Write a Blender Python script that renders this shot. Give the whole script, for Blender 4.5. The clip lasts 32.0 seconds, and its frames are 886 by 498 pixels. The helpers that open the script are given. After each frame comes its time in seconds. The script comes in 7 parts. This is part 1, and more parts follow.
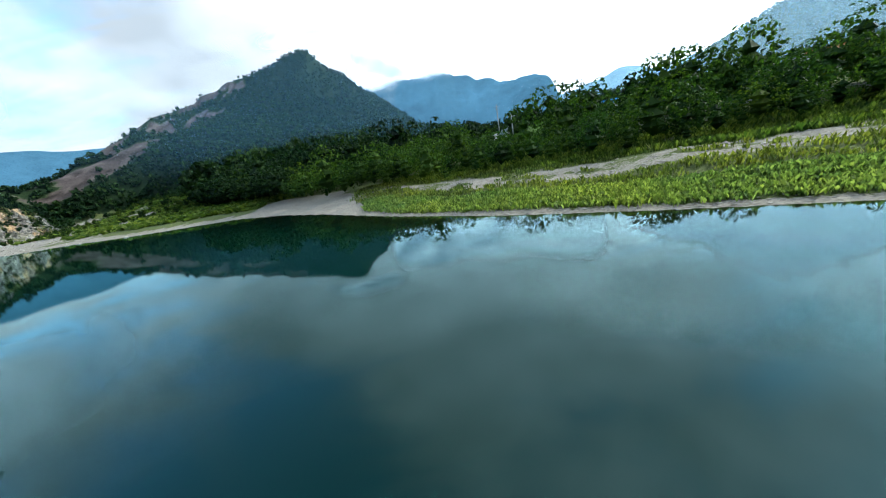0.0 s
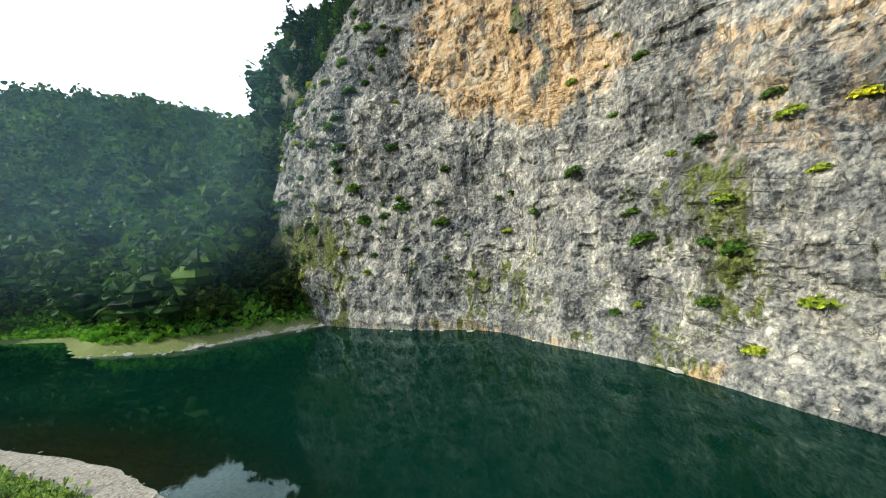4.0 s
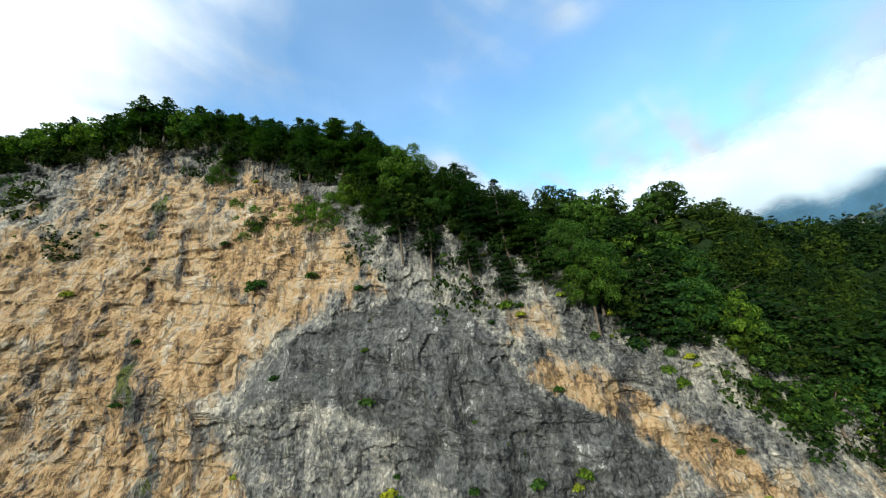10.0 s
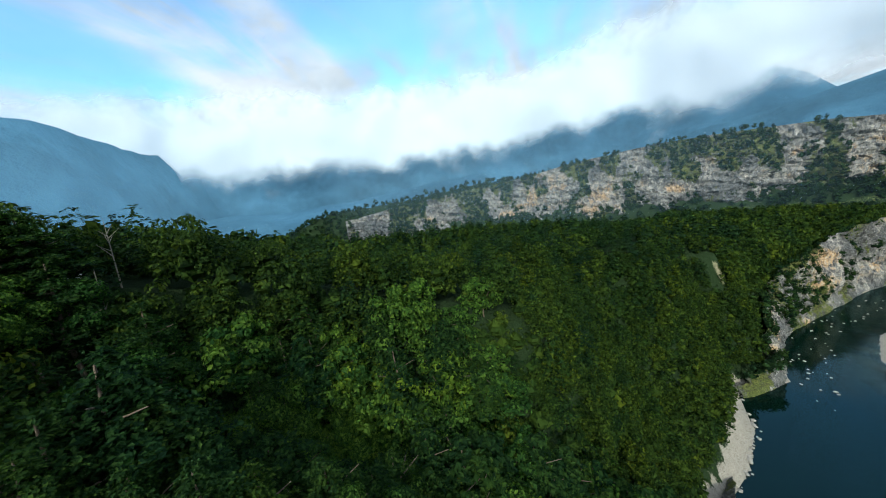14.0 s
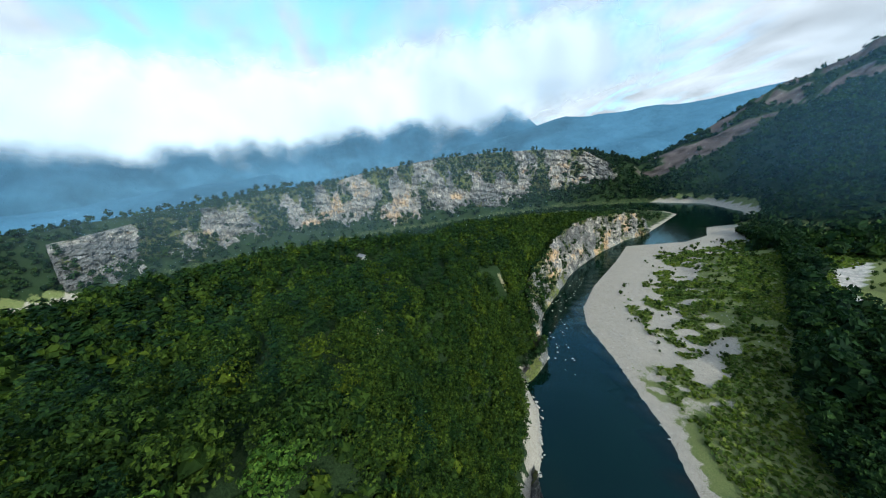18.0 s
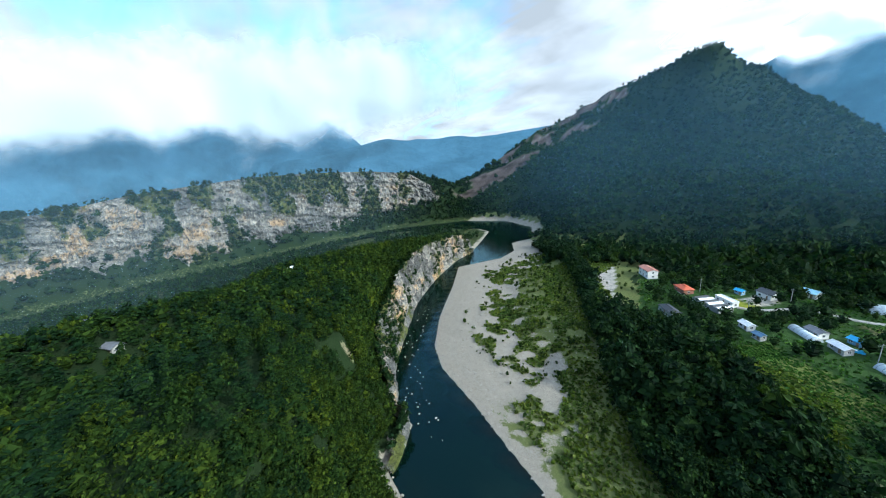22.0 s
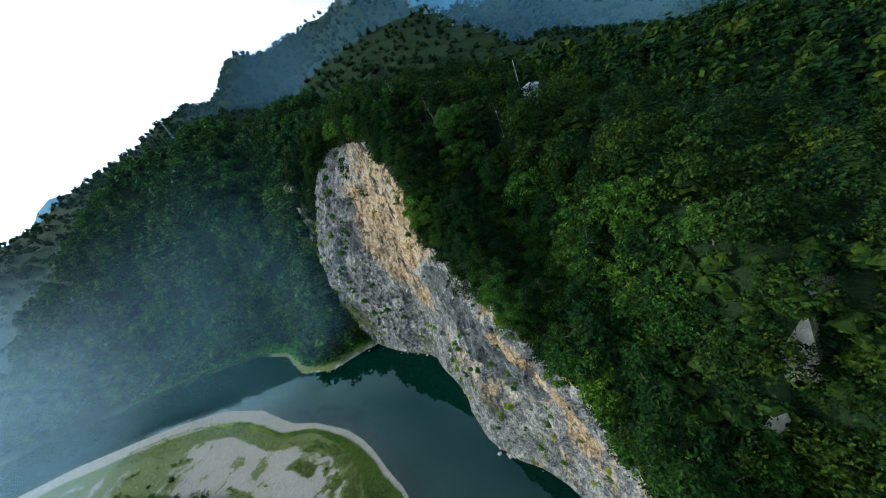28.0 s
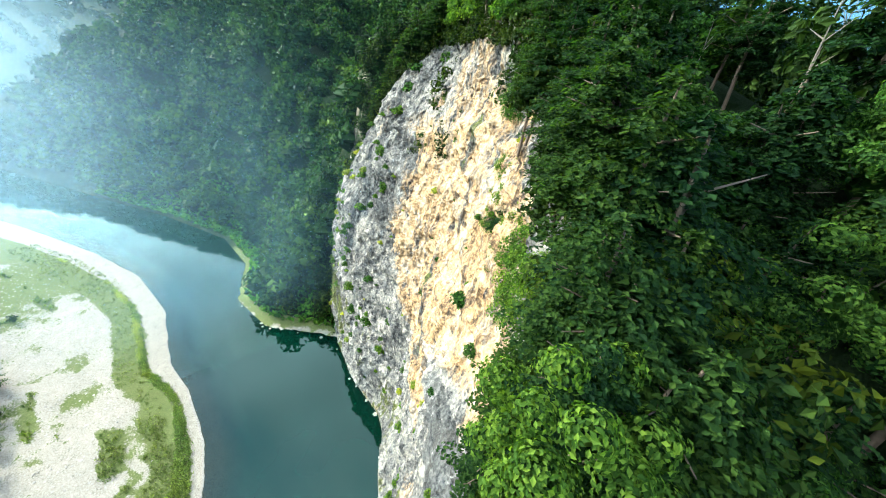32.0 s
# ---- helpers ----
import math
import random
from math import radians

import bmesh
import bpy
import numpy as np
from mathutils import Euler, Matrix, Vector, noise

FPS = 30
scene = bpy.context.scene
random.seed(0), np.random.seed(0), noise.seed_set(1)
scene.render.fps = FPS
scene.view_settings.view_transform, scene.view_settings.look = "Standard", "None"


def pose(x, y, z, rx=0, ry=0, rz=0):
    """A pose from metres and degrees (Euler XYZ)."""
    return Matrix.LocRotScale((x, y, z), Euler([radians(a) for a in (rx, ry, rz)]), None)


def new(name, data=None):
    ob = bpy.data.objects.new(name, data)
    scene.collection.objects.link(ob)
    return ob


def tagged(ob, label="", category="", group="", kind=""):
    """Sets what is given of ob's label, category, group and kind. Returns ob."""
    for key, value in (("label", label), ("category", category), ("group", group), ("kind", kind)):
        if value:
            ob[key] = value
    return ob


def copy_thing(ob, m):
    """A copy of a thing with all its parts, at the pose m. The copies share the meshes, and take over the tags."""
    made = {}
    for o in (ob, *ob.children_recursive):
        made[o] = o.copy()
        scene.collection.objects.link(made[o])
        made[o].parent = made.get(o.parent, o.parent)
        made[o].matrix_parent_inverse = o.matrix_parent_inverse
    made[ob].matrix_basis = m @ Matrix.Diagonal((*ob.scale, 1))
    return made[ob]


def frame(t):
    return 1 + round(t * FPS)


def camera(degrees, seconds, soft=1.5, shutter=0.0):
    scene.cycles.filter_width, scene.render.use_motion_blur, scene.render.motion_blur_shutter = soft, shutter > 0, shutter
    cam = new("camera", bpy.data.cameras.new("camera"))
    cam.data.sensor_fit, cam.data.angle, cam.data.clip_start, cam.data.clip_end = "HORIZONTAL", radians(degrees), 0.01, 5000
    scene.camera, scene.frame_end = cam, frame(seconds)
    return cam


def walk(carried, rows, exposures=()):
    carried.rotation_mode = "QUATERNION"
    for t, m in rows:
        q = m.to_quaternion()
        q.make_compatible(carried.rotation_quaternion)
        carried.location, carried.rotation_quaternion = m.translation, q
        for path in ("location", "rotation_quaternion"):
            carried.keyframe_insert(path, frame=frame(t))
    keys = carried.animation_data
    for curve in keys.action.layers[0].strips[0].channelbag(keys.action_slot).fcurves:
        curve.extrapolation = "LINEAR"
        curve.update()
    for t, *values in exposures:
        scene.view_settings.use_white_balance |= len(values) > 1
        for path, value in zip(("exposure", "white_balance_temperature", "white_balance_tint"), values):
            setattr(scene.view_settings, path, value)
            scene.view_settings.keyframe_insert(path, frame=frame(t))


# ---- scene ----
# ---------------------------------------------------------------- camera
cam = camera(108.69, 32.0, soft=1.1, shutter=0.0)
FLIGHT = [
    (0, 99.64, -110.30, 5.62, 72.93, 10.49, -8.67),
    (0.5, 99.88, -104.24, 5.87, 71.48, 13.11, -18.22),
    (1, 101.01, -98.36, 6.38, 72.23, 12.87, -39.22),
    (1.5, 103.96, -92.82, 7.40, 71.23, 13.46, -67.77),
    (2, 108.63, -89.28, 9.03, 69.21, 14.15, -95.45),
    (2.5, 114.12, -87.89, 11.16, 67.67, 12.20, -122.30),
    (3, 118.94, -89.40, 11.46, 71.16, 8.48, -141.59),
    (3.5, 122.41, -92.99, 12.08, 78.77, 6.29, -158.95),
    (4, 123.82, -96.59, 13.62, 89.40, 5.10, -173.90),
    (4.5, 123.90, -99.70, 15.51, 101.69, 4.25, -187.97),
    (6.5, 122.23, -103.51, 28.23, 115.60, 11.89, -216.91),
    (7, 121.12, -102.27, 31.10, 115.88, 12.74, -217.92),
    (7.5, 120.00, -100.75, 33.81, 115.55, 13.29, -218.69),
    (8, 118.95, -98.96, 36.45, 114.39, 13.65, -219.43),
    (8.5, 117.81, -96.85, 39.26, 112.16, 13.63, -220.26),
    (9, 116.47, -94.62, 42.19, 109.18, 12.84, -220.89),
    (9.5, 114.76, -92.51, 45.19, 106.64, 10.95, -221.23),
    (10, 112.93, -90.79, 48.62, 104.04, 8.83, -221.63),
    (10.5, 110.86, -89.65, 52.49, 101.55, 7.25, -222.05),
    (11, 108.64, -89.25, 56.46, 98.92, 6.11, -222.72),
    (11.5, 106.15, -89.17, 60.42, 95.97, 5.39, -223.56),
    (12, 103.51, -89.59, 64.50, 93.11, 5.06, -225.37),
    (12.5, 100.95, -90.50, 68.69, 89.82, 5.54, -228.93),
    (13, 98.22, -91.45, 73.08, 85.15, 7.05, -235.70),
    (13.5, 94.14, -92.78, 76.60, 82.12, 8.11, -243.27),
    (14, 89.65, -93.55, 79.04, 80.08, 8.06, -251.57),
    (14.5, 85.95, -93.81, 80.89, 78.92, 7.87, -258.76),
    (15, 83.39, -93.76, 82.36, 78.07, 7.47, -264.33),
    (15.5, 81.69, -93.61, 83.58, 77.56, 7.19, -268.80),
    (17.5, 76.02, -94.06, 87.08, 76.15, 6.46, -282.23),
    (18, 73.89, -93.83, 87.90, 75.80, 6.35, -285.64),
    (18.5, 71.64, -93.47, 88.64, 75.46, 6.26, -288.99),
    (19, 68.92, -92.97, 89.51, 75.13, 6.18, -292.56),
    (19.5, 65.92, -92.14, 90.23, 74.86, 6.09, -296.27),
    (20, 62.79, -91.03, 90.97, 74.75, 5.98, -299.92),
    (20.5, 59.87, -89.59, 91.88, 74.83, 5.73, -303.51),
    (21, 56.57, -87.65, 93.06, 75.04, 5.34, -307.22),
    (21.5, 52.67, -85.08, 94.72, 75.37, 4.93, -311.20),
    (22, 48.85, -81.66, 96.19, 75.73, 4.77, -315.36),
    (22.5, 44.96, -77.84, 97.46, 76.11, 5.23, -320.67),
    (23, 41.19, -73.83, 99.06, 76.27, 6.67, -328.45),
    (23.5, 38.08, -69.63, 100.96, 76.00, 10.40, -339.62),
    (24, 35.66, -65.00, 102.73, 74.62, 18.48, -356.70),
    (24.5, 34.86, -60.21, 104.54, 70.60, 28.58, -379.07),
    (25, 35.67, -56.01, 106.94, 63.50, 36.45, -406.04),
    (25.5, 39.92, -51.87, 107.50, 53.81, 39.62, -436.98),
    (26, 46.04, -49.71, 106.26, 46.33, 37.62, -465.97),
    (26.5, 52.35, -49.17, 103.11, 44.51, 32.55, -492.74),
    (28.5, 63.08, -76.29, 87.67, 67.83, 19.27, -530.26),
    (29, 64.23, -87.10, 86.40, 77.39, 7.99, -522.15),
    (29.5, 65.67, -95.97, 86.13, 83.32, -11.57, -505.98),
    (30, 67.86, -101.40, 86.29, 78.90, -24.49, -493.76),
    (30.5, 71.88, -104.84, 86.25, 68.28, -24.14, -487.46),
    (30.7, 73.70, -105.47, 86.06, 64.65, -21.49, -488.27),
    (30.9, 75.63, -106.04, 85.78, 61.37, -17.41, -489.99),
    (31, 76.64, -106.35, 85.60, 61.04, -17.56, -490.30),
    (31.5, 82.87, -109.03, 83.71, 59.01, -8.92, -498.93),
    (32, 88.92, -112.22, 81.46, 59.13, -6.08, -503.06),
]
walk(cam, [(t, pose(x, y, z, rx, ry, rz)) for t, x, y, z, rx, ry, rz in FLIGHT],
     exposures=[(0, 0.35, 5800, 2), (1, 0.3, 5800, 2), (2, -0.2, 6000, 2), (3, 0.45, 6200, 2), (4, 0.72, 6500, 4), (6.5, 0.12, 6300, 4), (9, 0.08, 6300, 2), (12, -0.1, 6200, 2), (15, -0.1, 5900, 2), (18, 0.05, 5800, 2), (20, 0.12, 5700, 2), (22, 0.18, 5600, 2), (24, 0.05, 5600, 2), (25, -0.3, 5600, 2), (26, -0.95, 5600, 2),
                (28.5, -0.05, 5400, 0), (29, -0.35, 5500, 0), (30, -1.05, 5500, 0), (31, 1.3, 5900, 0), (32, 1.6, 6100, 0)])

# ---------------------------------------------------------------- sky and sun
SUN_AZ, SUN_EL = radians(77), radians(27)       # from +y towards +x, above the horizon
SUN_DIR = Vector((math.sin(SUN_AZ) * math.cos(SUN_EL), math.cos(SUN_AZ) * math.cos(SUN_EL), math.sin(SUN_EL)))


def nodes_of(tree):
    """Short ways to add and to link nodes of a tree."""
    def add(kind, **values):
        n = tree.nodes.new(kind)
        for key, value in values.items():
            if key in n.inputs:
                n.inputs[key].default_value = value
            else:
                setattr_plain(n, key, value)
        return n
    return add, lambda a, b: tree.links.new(a, b)


def setattr_plain(n, key, value):
    if key == "operation":
        n.operation = value
    elif key == "blend_type":
        n.blend_type = value
    elif key == "data_type":
        n.data_type = value
    elif key == "attribute_name":
        n.attribute_name = value
    elif key == "sky_type":
        n.sky_type = value
    elif key == "noise_dimensions":
        n.noise_dimensions = value
    elif key == "feature":
        n.feature = value


def sky_world():
    world = bpy.data.worlds.new("sky")
    scene.world = world
    world.use_nodes = True
    tree = world.node_tree
    tree.nodes.clear()
    add, link = nodes_of(tree)
    sky = add("ShaderNodeTexSky", sky_type="NISHITA")
    sky.sun_disc, sky.sun_elevation, sky.sun_rotation = False, SUN_EL, SUN_AZ
    sky.air_density, sky.dust_density, sky.ozone_density = 1.0, 1.0, 2.0
    co = add("ShaderNodeTexCoord")
    sep = add("ShaderNodeSeparateXYZ")
    link(co.outputs["Generated"], sep.inputs[0])
    # clouds lie on a flat layer overhead
    up = add("ShaderNodeMath", operation="MAXIMUM"); up.inputs[1].default_value = 0.0
    link(sep.outputs["Z"], up.inputs[0])
    lift = add("ShaderNodeMath", operation="ADD"); lift.inputs[1].default_value = 0.22
    link(up.outputs[0], lift.inputs[0])
    flat = add("ShaderNodeVectorMath", operation="DIVIDE")
    link(co.outputs["Generated"], flat.inputs[0])
    com = add("ShaderNodeCombineXYZ")
    for k in range(3):
        link(lift.outputs[0], com.inputs[k])
    link(com.outputs[0], flat.inputs[1])
    big = add("ShaderNodeTexNoise"); big.inputs["Scale"].default_value = 1.15
    big.inputs["Detail"].default_value = 7.0; big.inputs["Roughness"].default_value = 0.5
    big.inputs["Distortion"].default_value = 0.5
    link(flat.outputs[0], big.inputs["Vector"])
    # more cloud near the horizon and towards the sun
    dot = add("ShaderNodeVectorMath", operation="DOT_PRODUCT")
    link(co.outputs["Generated"], dot.inputs[0]); dot.inputs[1].default_value = SUN_DIR
    s1 = add("ShaderNodeMath", operation="MULTIPLY_ADD"); s1.inputs[1].default_value = 0.16; s1.inputs[2].default_value = 0.02
    link(dot.outputs["Value"], s1.inputs[0])
    low = add("ShaderNodeMapRange"); low.inputs["From Min"].default_value = 0.0; low.inputs["From Max"].default_value = 0.55
    low.inputs["To Min"].default_value = 0.23; low.inputs["To Max"].default_value = -0.08
    link(sep.outputs["Z"], low.inputs["Value"])
    wisp = add("ShaderNodeTexNoise"); wisp.inputs["Scale"].default_value = 2.3; wisp.inputs["Detail"].default_value = 8.0
    wisp.inputs["Distortion"].default_value = 1.2
    bent = add("ShaderNodeMapping"); bent.inputs["Rotation"].default_value = (0, 0, 0.7); bent.inputs["Scale"].default_value = (0.5, 1.5, 1)
    link(flat.outputs[0], bent.inputs["Vector"]); link(bent.outputs[0], wisp.inputs["Vector"])
    w1 = add("ShaderNodeMath", operation="MULTIPLY_ADD"); w1.inputs[1].default_value = 0.45; w1.inputs[2].default_value = -0.225
    link(wisp.outputs["Fac"], w1.inputs[0])
    a0 = add("ShaderNodeMath", operation="ADD"); link(big.outputs["Fac"], a0.inputs[0]); link(w1.outputs[0], a0.inputs[1])
    a1 = add("ShaderNodeMath", operation="ADD"); link(a0.outputs[0], a1.inputs[0]); link(s1.outputs[0], a1.inputs[1])
    a2 = add("ShaderNodeMath", operation="ADD"); link(a1.outputs[0], a2.inputs[0]); link(low.outputs[0], a2.inputs[1])
    cover = add("ShaderNodeMapRange"); cover.interpolation_type = "SMOOTHSTEP"
    cover.inputs["From Min"].default_value = 0.34; cover.inputs["From Max"].default_value = 0.64
    cover.inputs["To Min"].default_value = 0.18
    link(a2.outputs[0], cover.inputs["Value"])
    # cloud brightness: whiter where thick, brightest near the sun
    glow = add("ShaderNodeMapRange"); glow.inputs["From Min"].default_value = 0.0; glow.inputs["From Max"].default_value = 1.0
    glow.inputs["To Min"].default_value = 0.88; glow.inputs["To Max"].default_value = 2.8
    link(dot.outputs["Value"], glow.inputs["Value"])
    fine = add("ShaderNodeTexNoise"); fine.inputs["Scale"].default_value = 2.6; fine.inputs["Detail"].default_value = 6.0
    link(flat.outputs[0], fine.inputs["Vector"])
    tone = add("ShaderNodeMapRange"); tone.inputs["From Min"].default_value = 0.3; tone.inputs["From Max"].default_value = 0.7
    tone.inputs["To Min"].default_value = 0.66; tone.inputs["To Max"].default_value = 1.15
    link(fine.outputs["Fac"], tone.inputs["Value"])
    bright = add("ShaderNodeMath", operation="MULTIPLY"); link(glow.outputs[0], bright.inputs[0]); link(tone.outputs[0], bright.inputs[1])
    cloud = add("ShaderNodeVectorMath", operation="SCALE"); cloud.inputs[0].default_value = (0.97, 1.0, 1.06)
    link(bright.outputs[0], cloud.inputs["Scale"])
    dim = add("ShaderNodeVectorMath", operation="SCALE"); dim.inputs["Scale"].default_value = 0.37
    clear = add("ShaderNodeVectorMath", operation="MULTIPLY"); clear.inputs[1].default_value = (0.62, 0.96, 1.08)
    link(sky.outputs[0], clear.inputs[0])
    link(clear.outputs[0], dim.inputs[0])
    mix = add("ShaderNodeMix", data_type="RGBA")
    link(cover.outputs[0], mix.inputs[0]); link(dim.outputs[0], mix.inputs[6]); link(cloud.outputs[0], mix.inputs[7])
    back = add("ShaderNodeBackground"); back.inputs["Strength"].default_value = 1.0
    link(mix.outputs[2], back.inputs["Color"])
    out = add("ShaderNodeOutputWorld"); link(back.outputs[0], out.inputs[0])


sky_world()
sun_data = bpy.data.lights.new("sun", "SUN")
sun_data.energy, sun_data.angle, sun_data.color = 4.8, radians(0.6), (1.0, 0.93, 0.80)
sun = new("sun", sun_data)
sun.rotation_mode = "QUATERNION"
sun.rotation_quaternion = SUN_DIR.to_track_quat("Z", "Y")

# ---------------------------------------------------------------- materials
def material(name, rough=0.8, spec=0.3):
    m = bpy.data.materials.new(name)
    m.use_nodes = True
    tree = m.node_tree
    b = tree.nodes["Principled BSDF"]
    b.inputs["Roughness"].default_value = rough
    b.inputs["Specular IOR Level"].default_value = spec
    add, link = nodes_of(tree)
    return m, tree, b, add, link


def ramp(add, link, fac, stops):
    r = add("ShaderNodeValToRGB")
    el = r.color_ramp.elements
    while len(el) < len(stops):
        el.new(0.5)
    for e, (p, c) in zip(el, stops):
        e.position, e.color = p, (*c, 1)
    link(fac, r.inputs[0])
    return r.outputs[0]


def noise_tex(add, link, scale, detail=4.0, rough=0.55, where=None, stretch=None):
    n = add("ShaderNodeTexNoise")
    n.inputs["Scale"].default_value, n.inputs["Detail"].default_value, n.inputs["Roughness"].default_value = scale, detail, rough
    if where is None:
        where = add("ShaderNodeNewGeometry").outputs["Position"]
    if stretch:
        mp = add("ShaderNodeMapping"); mp.inputs["Scale"].default_value = stretch
        link(where, mp.inputs["Vector"]); where = mp.outputs[0]
    link(where, n.inputs["Vector"])
    return n.outputs["Fac"]


def blend(add, link, fac, a, b, how="MIX"):
    m = add("ShaderNodeMix", data_type="RGBA", blend_type=how)
    if isinstance(fac, float):
        m.inputs[0].default_value = fac
    else:
        link(fac, m.inputs[0])
    for k, v in ((6, a), (7, b)):
        if isinstance(v, tuple):
            m.inputs[k].default_value = (*v, 1)
        else:
            link(v, m.inputs[k])
    return m.outputs[2]


def span(add, link, value, a, b, c=0.0, d=1.0):
    r = add("ShaderNodeMapRange")
    for k, v in zip(("From Min", "From Max", "To Min", "To Max"), (a, b, c, d)):
        r.inputs[k].default_value = v
    link(value, r.inputs["Value"])
    return r.outputs[0]


def relief(add, link, b, height, strength=0.5, distance=0.2):
    n = add("ShaderNodeBump")
    n.inputs["Strength"].default_value, n.inputs["Distance"].default_value = strength, distance
    link(height, n.inputs["Height"])
    link(n.outputs[0], b.inputs["Normal"])


def plain(name, colour, rough=0.7, vary=0.15, scale=3.0, metal=0.0):
    """A surface of one colour with dirt and wear at two scales."""
    m, tree, b, add, link = material(name, rough)
    b.inputs["Metallic"].default_value = metal
    a = noise_tex(add, link, scale, 5.0)
    c = noise_tex(add, link, scale * 9, 3.0)
    dark = tuple(v * (1 - 2 * vary) for v in colour)
    lite = tuple(min(1, v * (1 + vary)) for v in colour)
    col = ramp(add, link, a, [(0.25, dark), (0.75, lite)])
    col = blend(add, link, span(add, link, c, 0.3, 0.7, 0, 0.35), col, tuple(v * 0.75 for v in colour))
    link(col, b.inputs["Base Color"])
    relief(add, link, b, c, 0.15, 0.02)
    return m


def leaf_material(name, dark, mid, lite, single=False, thin=0.2):
    """Foliage: each card takes its own shade, each tree its own tint."""
    m, tree, b, add, link = material(name, 0.7, 0.06)
    rnd = add("ShaderNodeNewGeometry").outputs["Random Per Island"]
    if single:
        tint = add("ShaderNodeObjectInfo").outputs["Random"]
    else:
        tint = add("ShaderNodeAttribute", attribute_name="tint").outputs["Fac"]
    col = ramp(add, link, rnd, [(0.0, dark), (0.5, mid), (1.0, lite)])
    warm = ramp(add, link, tint, [(0.0, (0.55, 0.75, 0.75)), (0.35, (0.85, 0.95, 0.8)), (0.7, (1.15, 1.15, 0.8)), (0.92, (1.35, 1.28, 0.75)), (1.0, (1.75, 1.45, 0.65))])
    col = blend(add, link, 1.0, col, warm, "MULTIPLY")
    link(col, b.inputs["Base Color"])
    tr = add("ShaderNodeBsdfTranslucent")
    link(blend(add, link, 1.0, col, (1.3, 1.5, 0.5), "MULTIPLY"), tr.inputs["Color"])
    mx = add("ShaderNodeMixShader"); mx.inputs[0].default_value = thin
    link(b.outputs[0], mx.inputs[1]); link(tr.outputs[0], mx.inputs[2])
    link(mx.outputs[0], tree.nodes["Material Output"].inputs["Surface"])
    return m


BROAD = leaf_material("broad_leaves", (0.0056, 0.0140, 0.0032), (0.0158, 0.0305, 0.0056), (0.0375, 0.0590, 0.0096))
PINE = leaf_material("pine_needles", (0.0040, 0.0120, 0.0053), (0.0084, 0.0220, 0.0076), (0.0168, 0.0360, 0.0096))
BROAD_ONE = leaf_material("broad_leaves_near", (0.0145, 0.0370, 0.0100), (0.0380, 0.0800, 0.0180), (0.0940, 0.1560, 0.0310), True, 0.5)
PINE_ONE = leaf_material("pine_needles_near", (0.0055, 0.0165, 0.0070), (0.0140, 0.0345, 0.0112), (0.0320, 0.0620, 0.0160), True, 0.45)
WEED = leaf_material("weeds", (0.038, 0.052, 0.020), (0.092, 0.108, 0.040), (0.195, 0.205, 0.088), thin=0.45)
# Darker leaf tones: shade on mountain, belt and garden trees is in the colour.
SHADED = leaf_material("shaded_leaves", (0.0043, 0.0119, 0.0060), (0.0093, 0.0228, 0.0093), (0.0184, 0.0379, 0.0114))
EAST = leaf_material("hill_leaves", (0.0088, 0.0227, 0.0082), (0.0202, 0.0466, 0.0139), (0.0441, 0.0851, 0.0214))
SCRUB = leaf_material("bar_scrub", (0.032, 0.052, 0.015), (0.074, 0.102, 0.030), (0.150, 0.170, 0.058), thin=0.5)
WILLOW = leaf_material("willow_leaves", (0.0115, 0.0265, 0.0074), (0.0265, 0.0540, 0.0125), (0.0560, 0.0960, 0.0190), thin=0.35)
BARK = plain("bark", (0.12, 0.09, 0.065), 0.9, 0.3, 2.0)


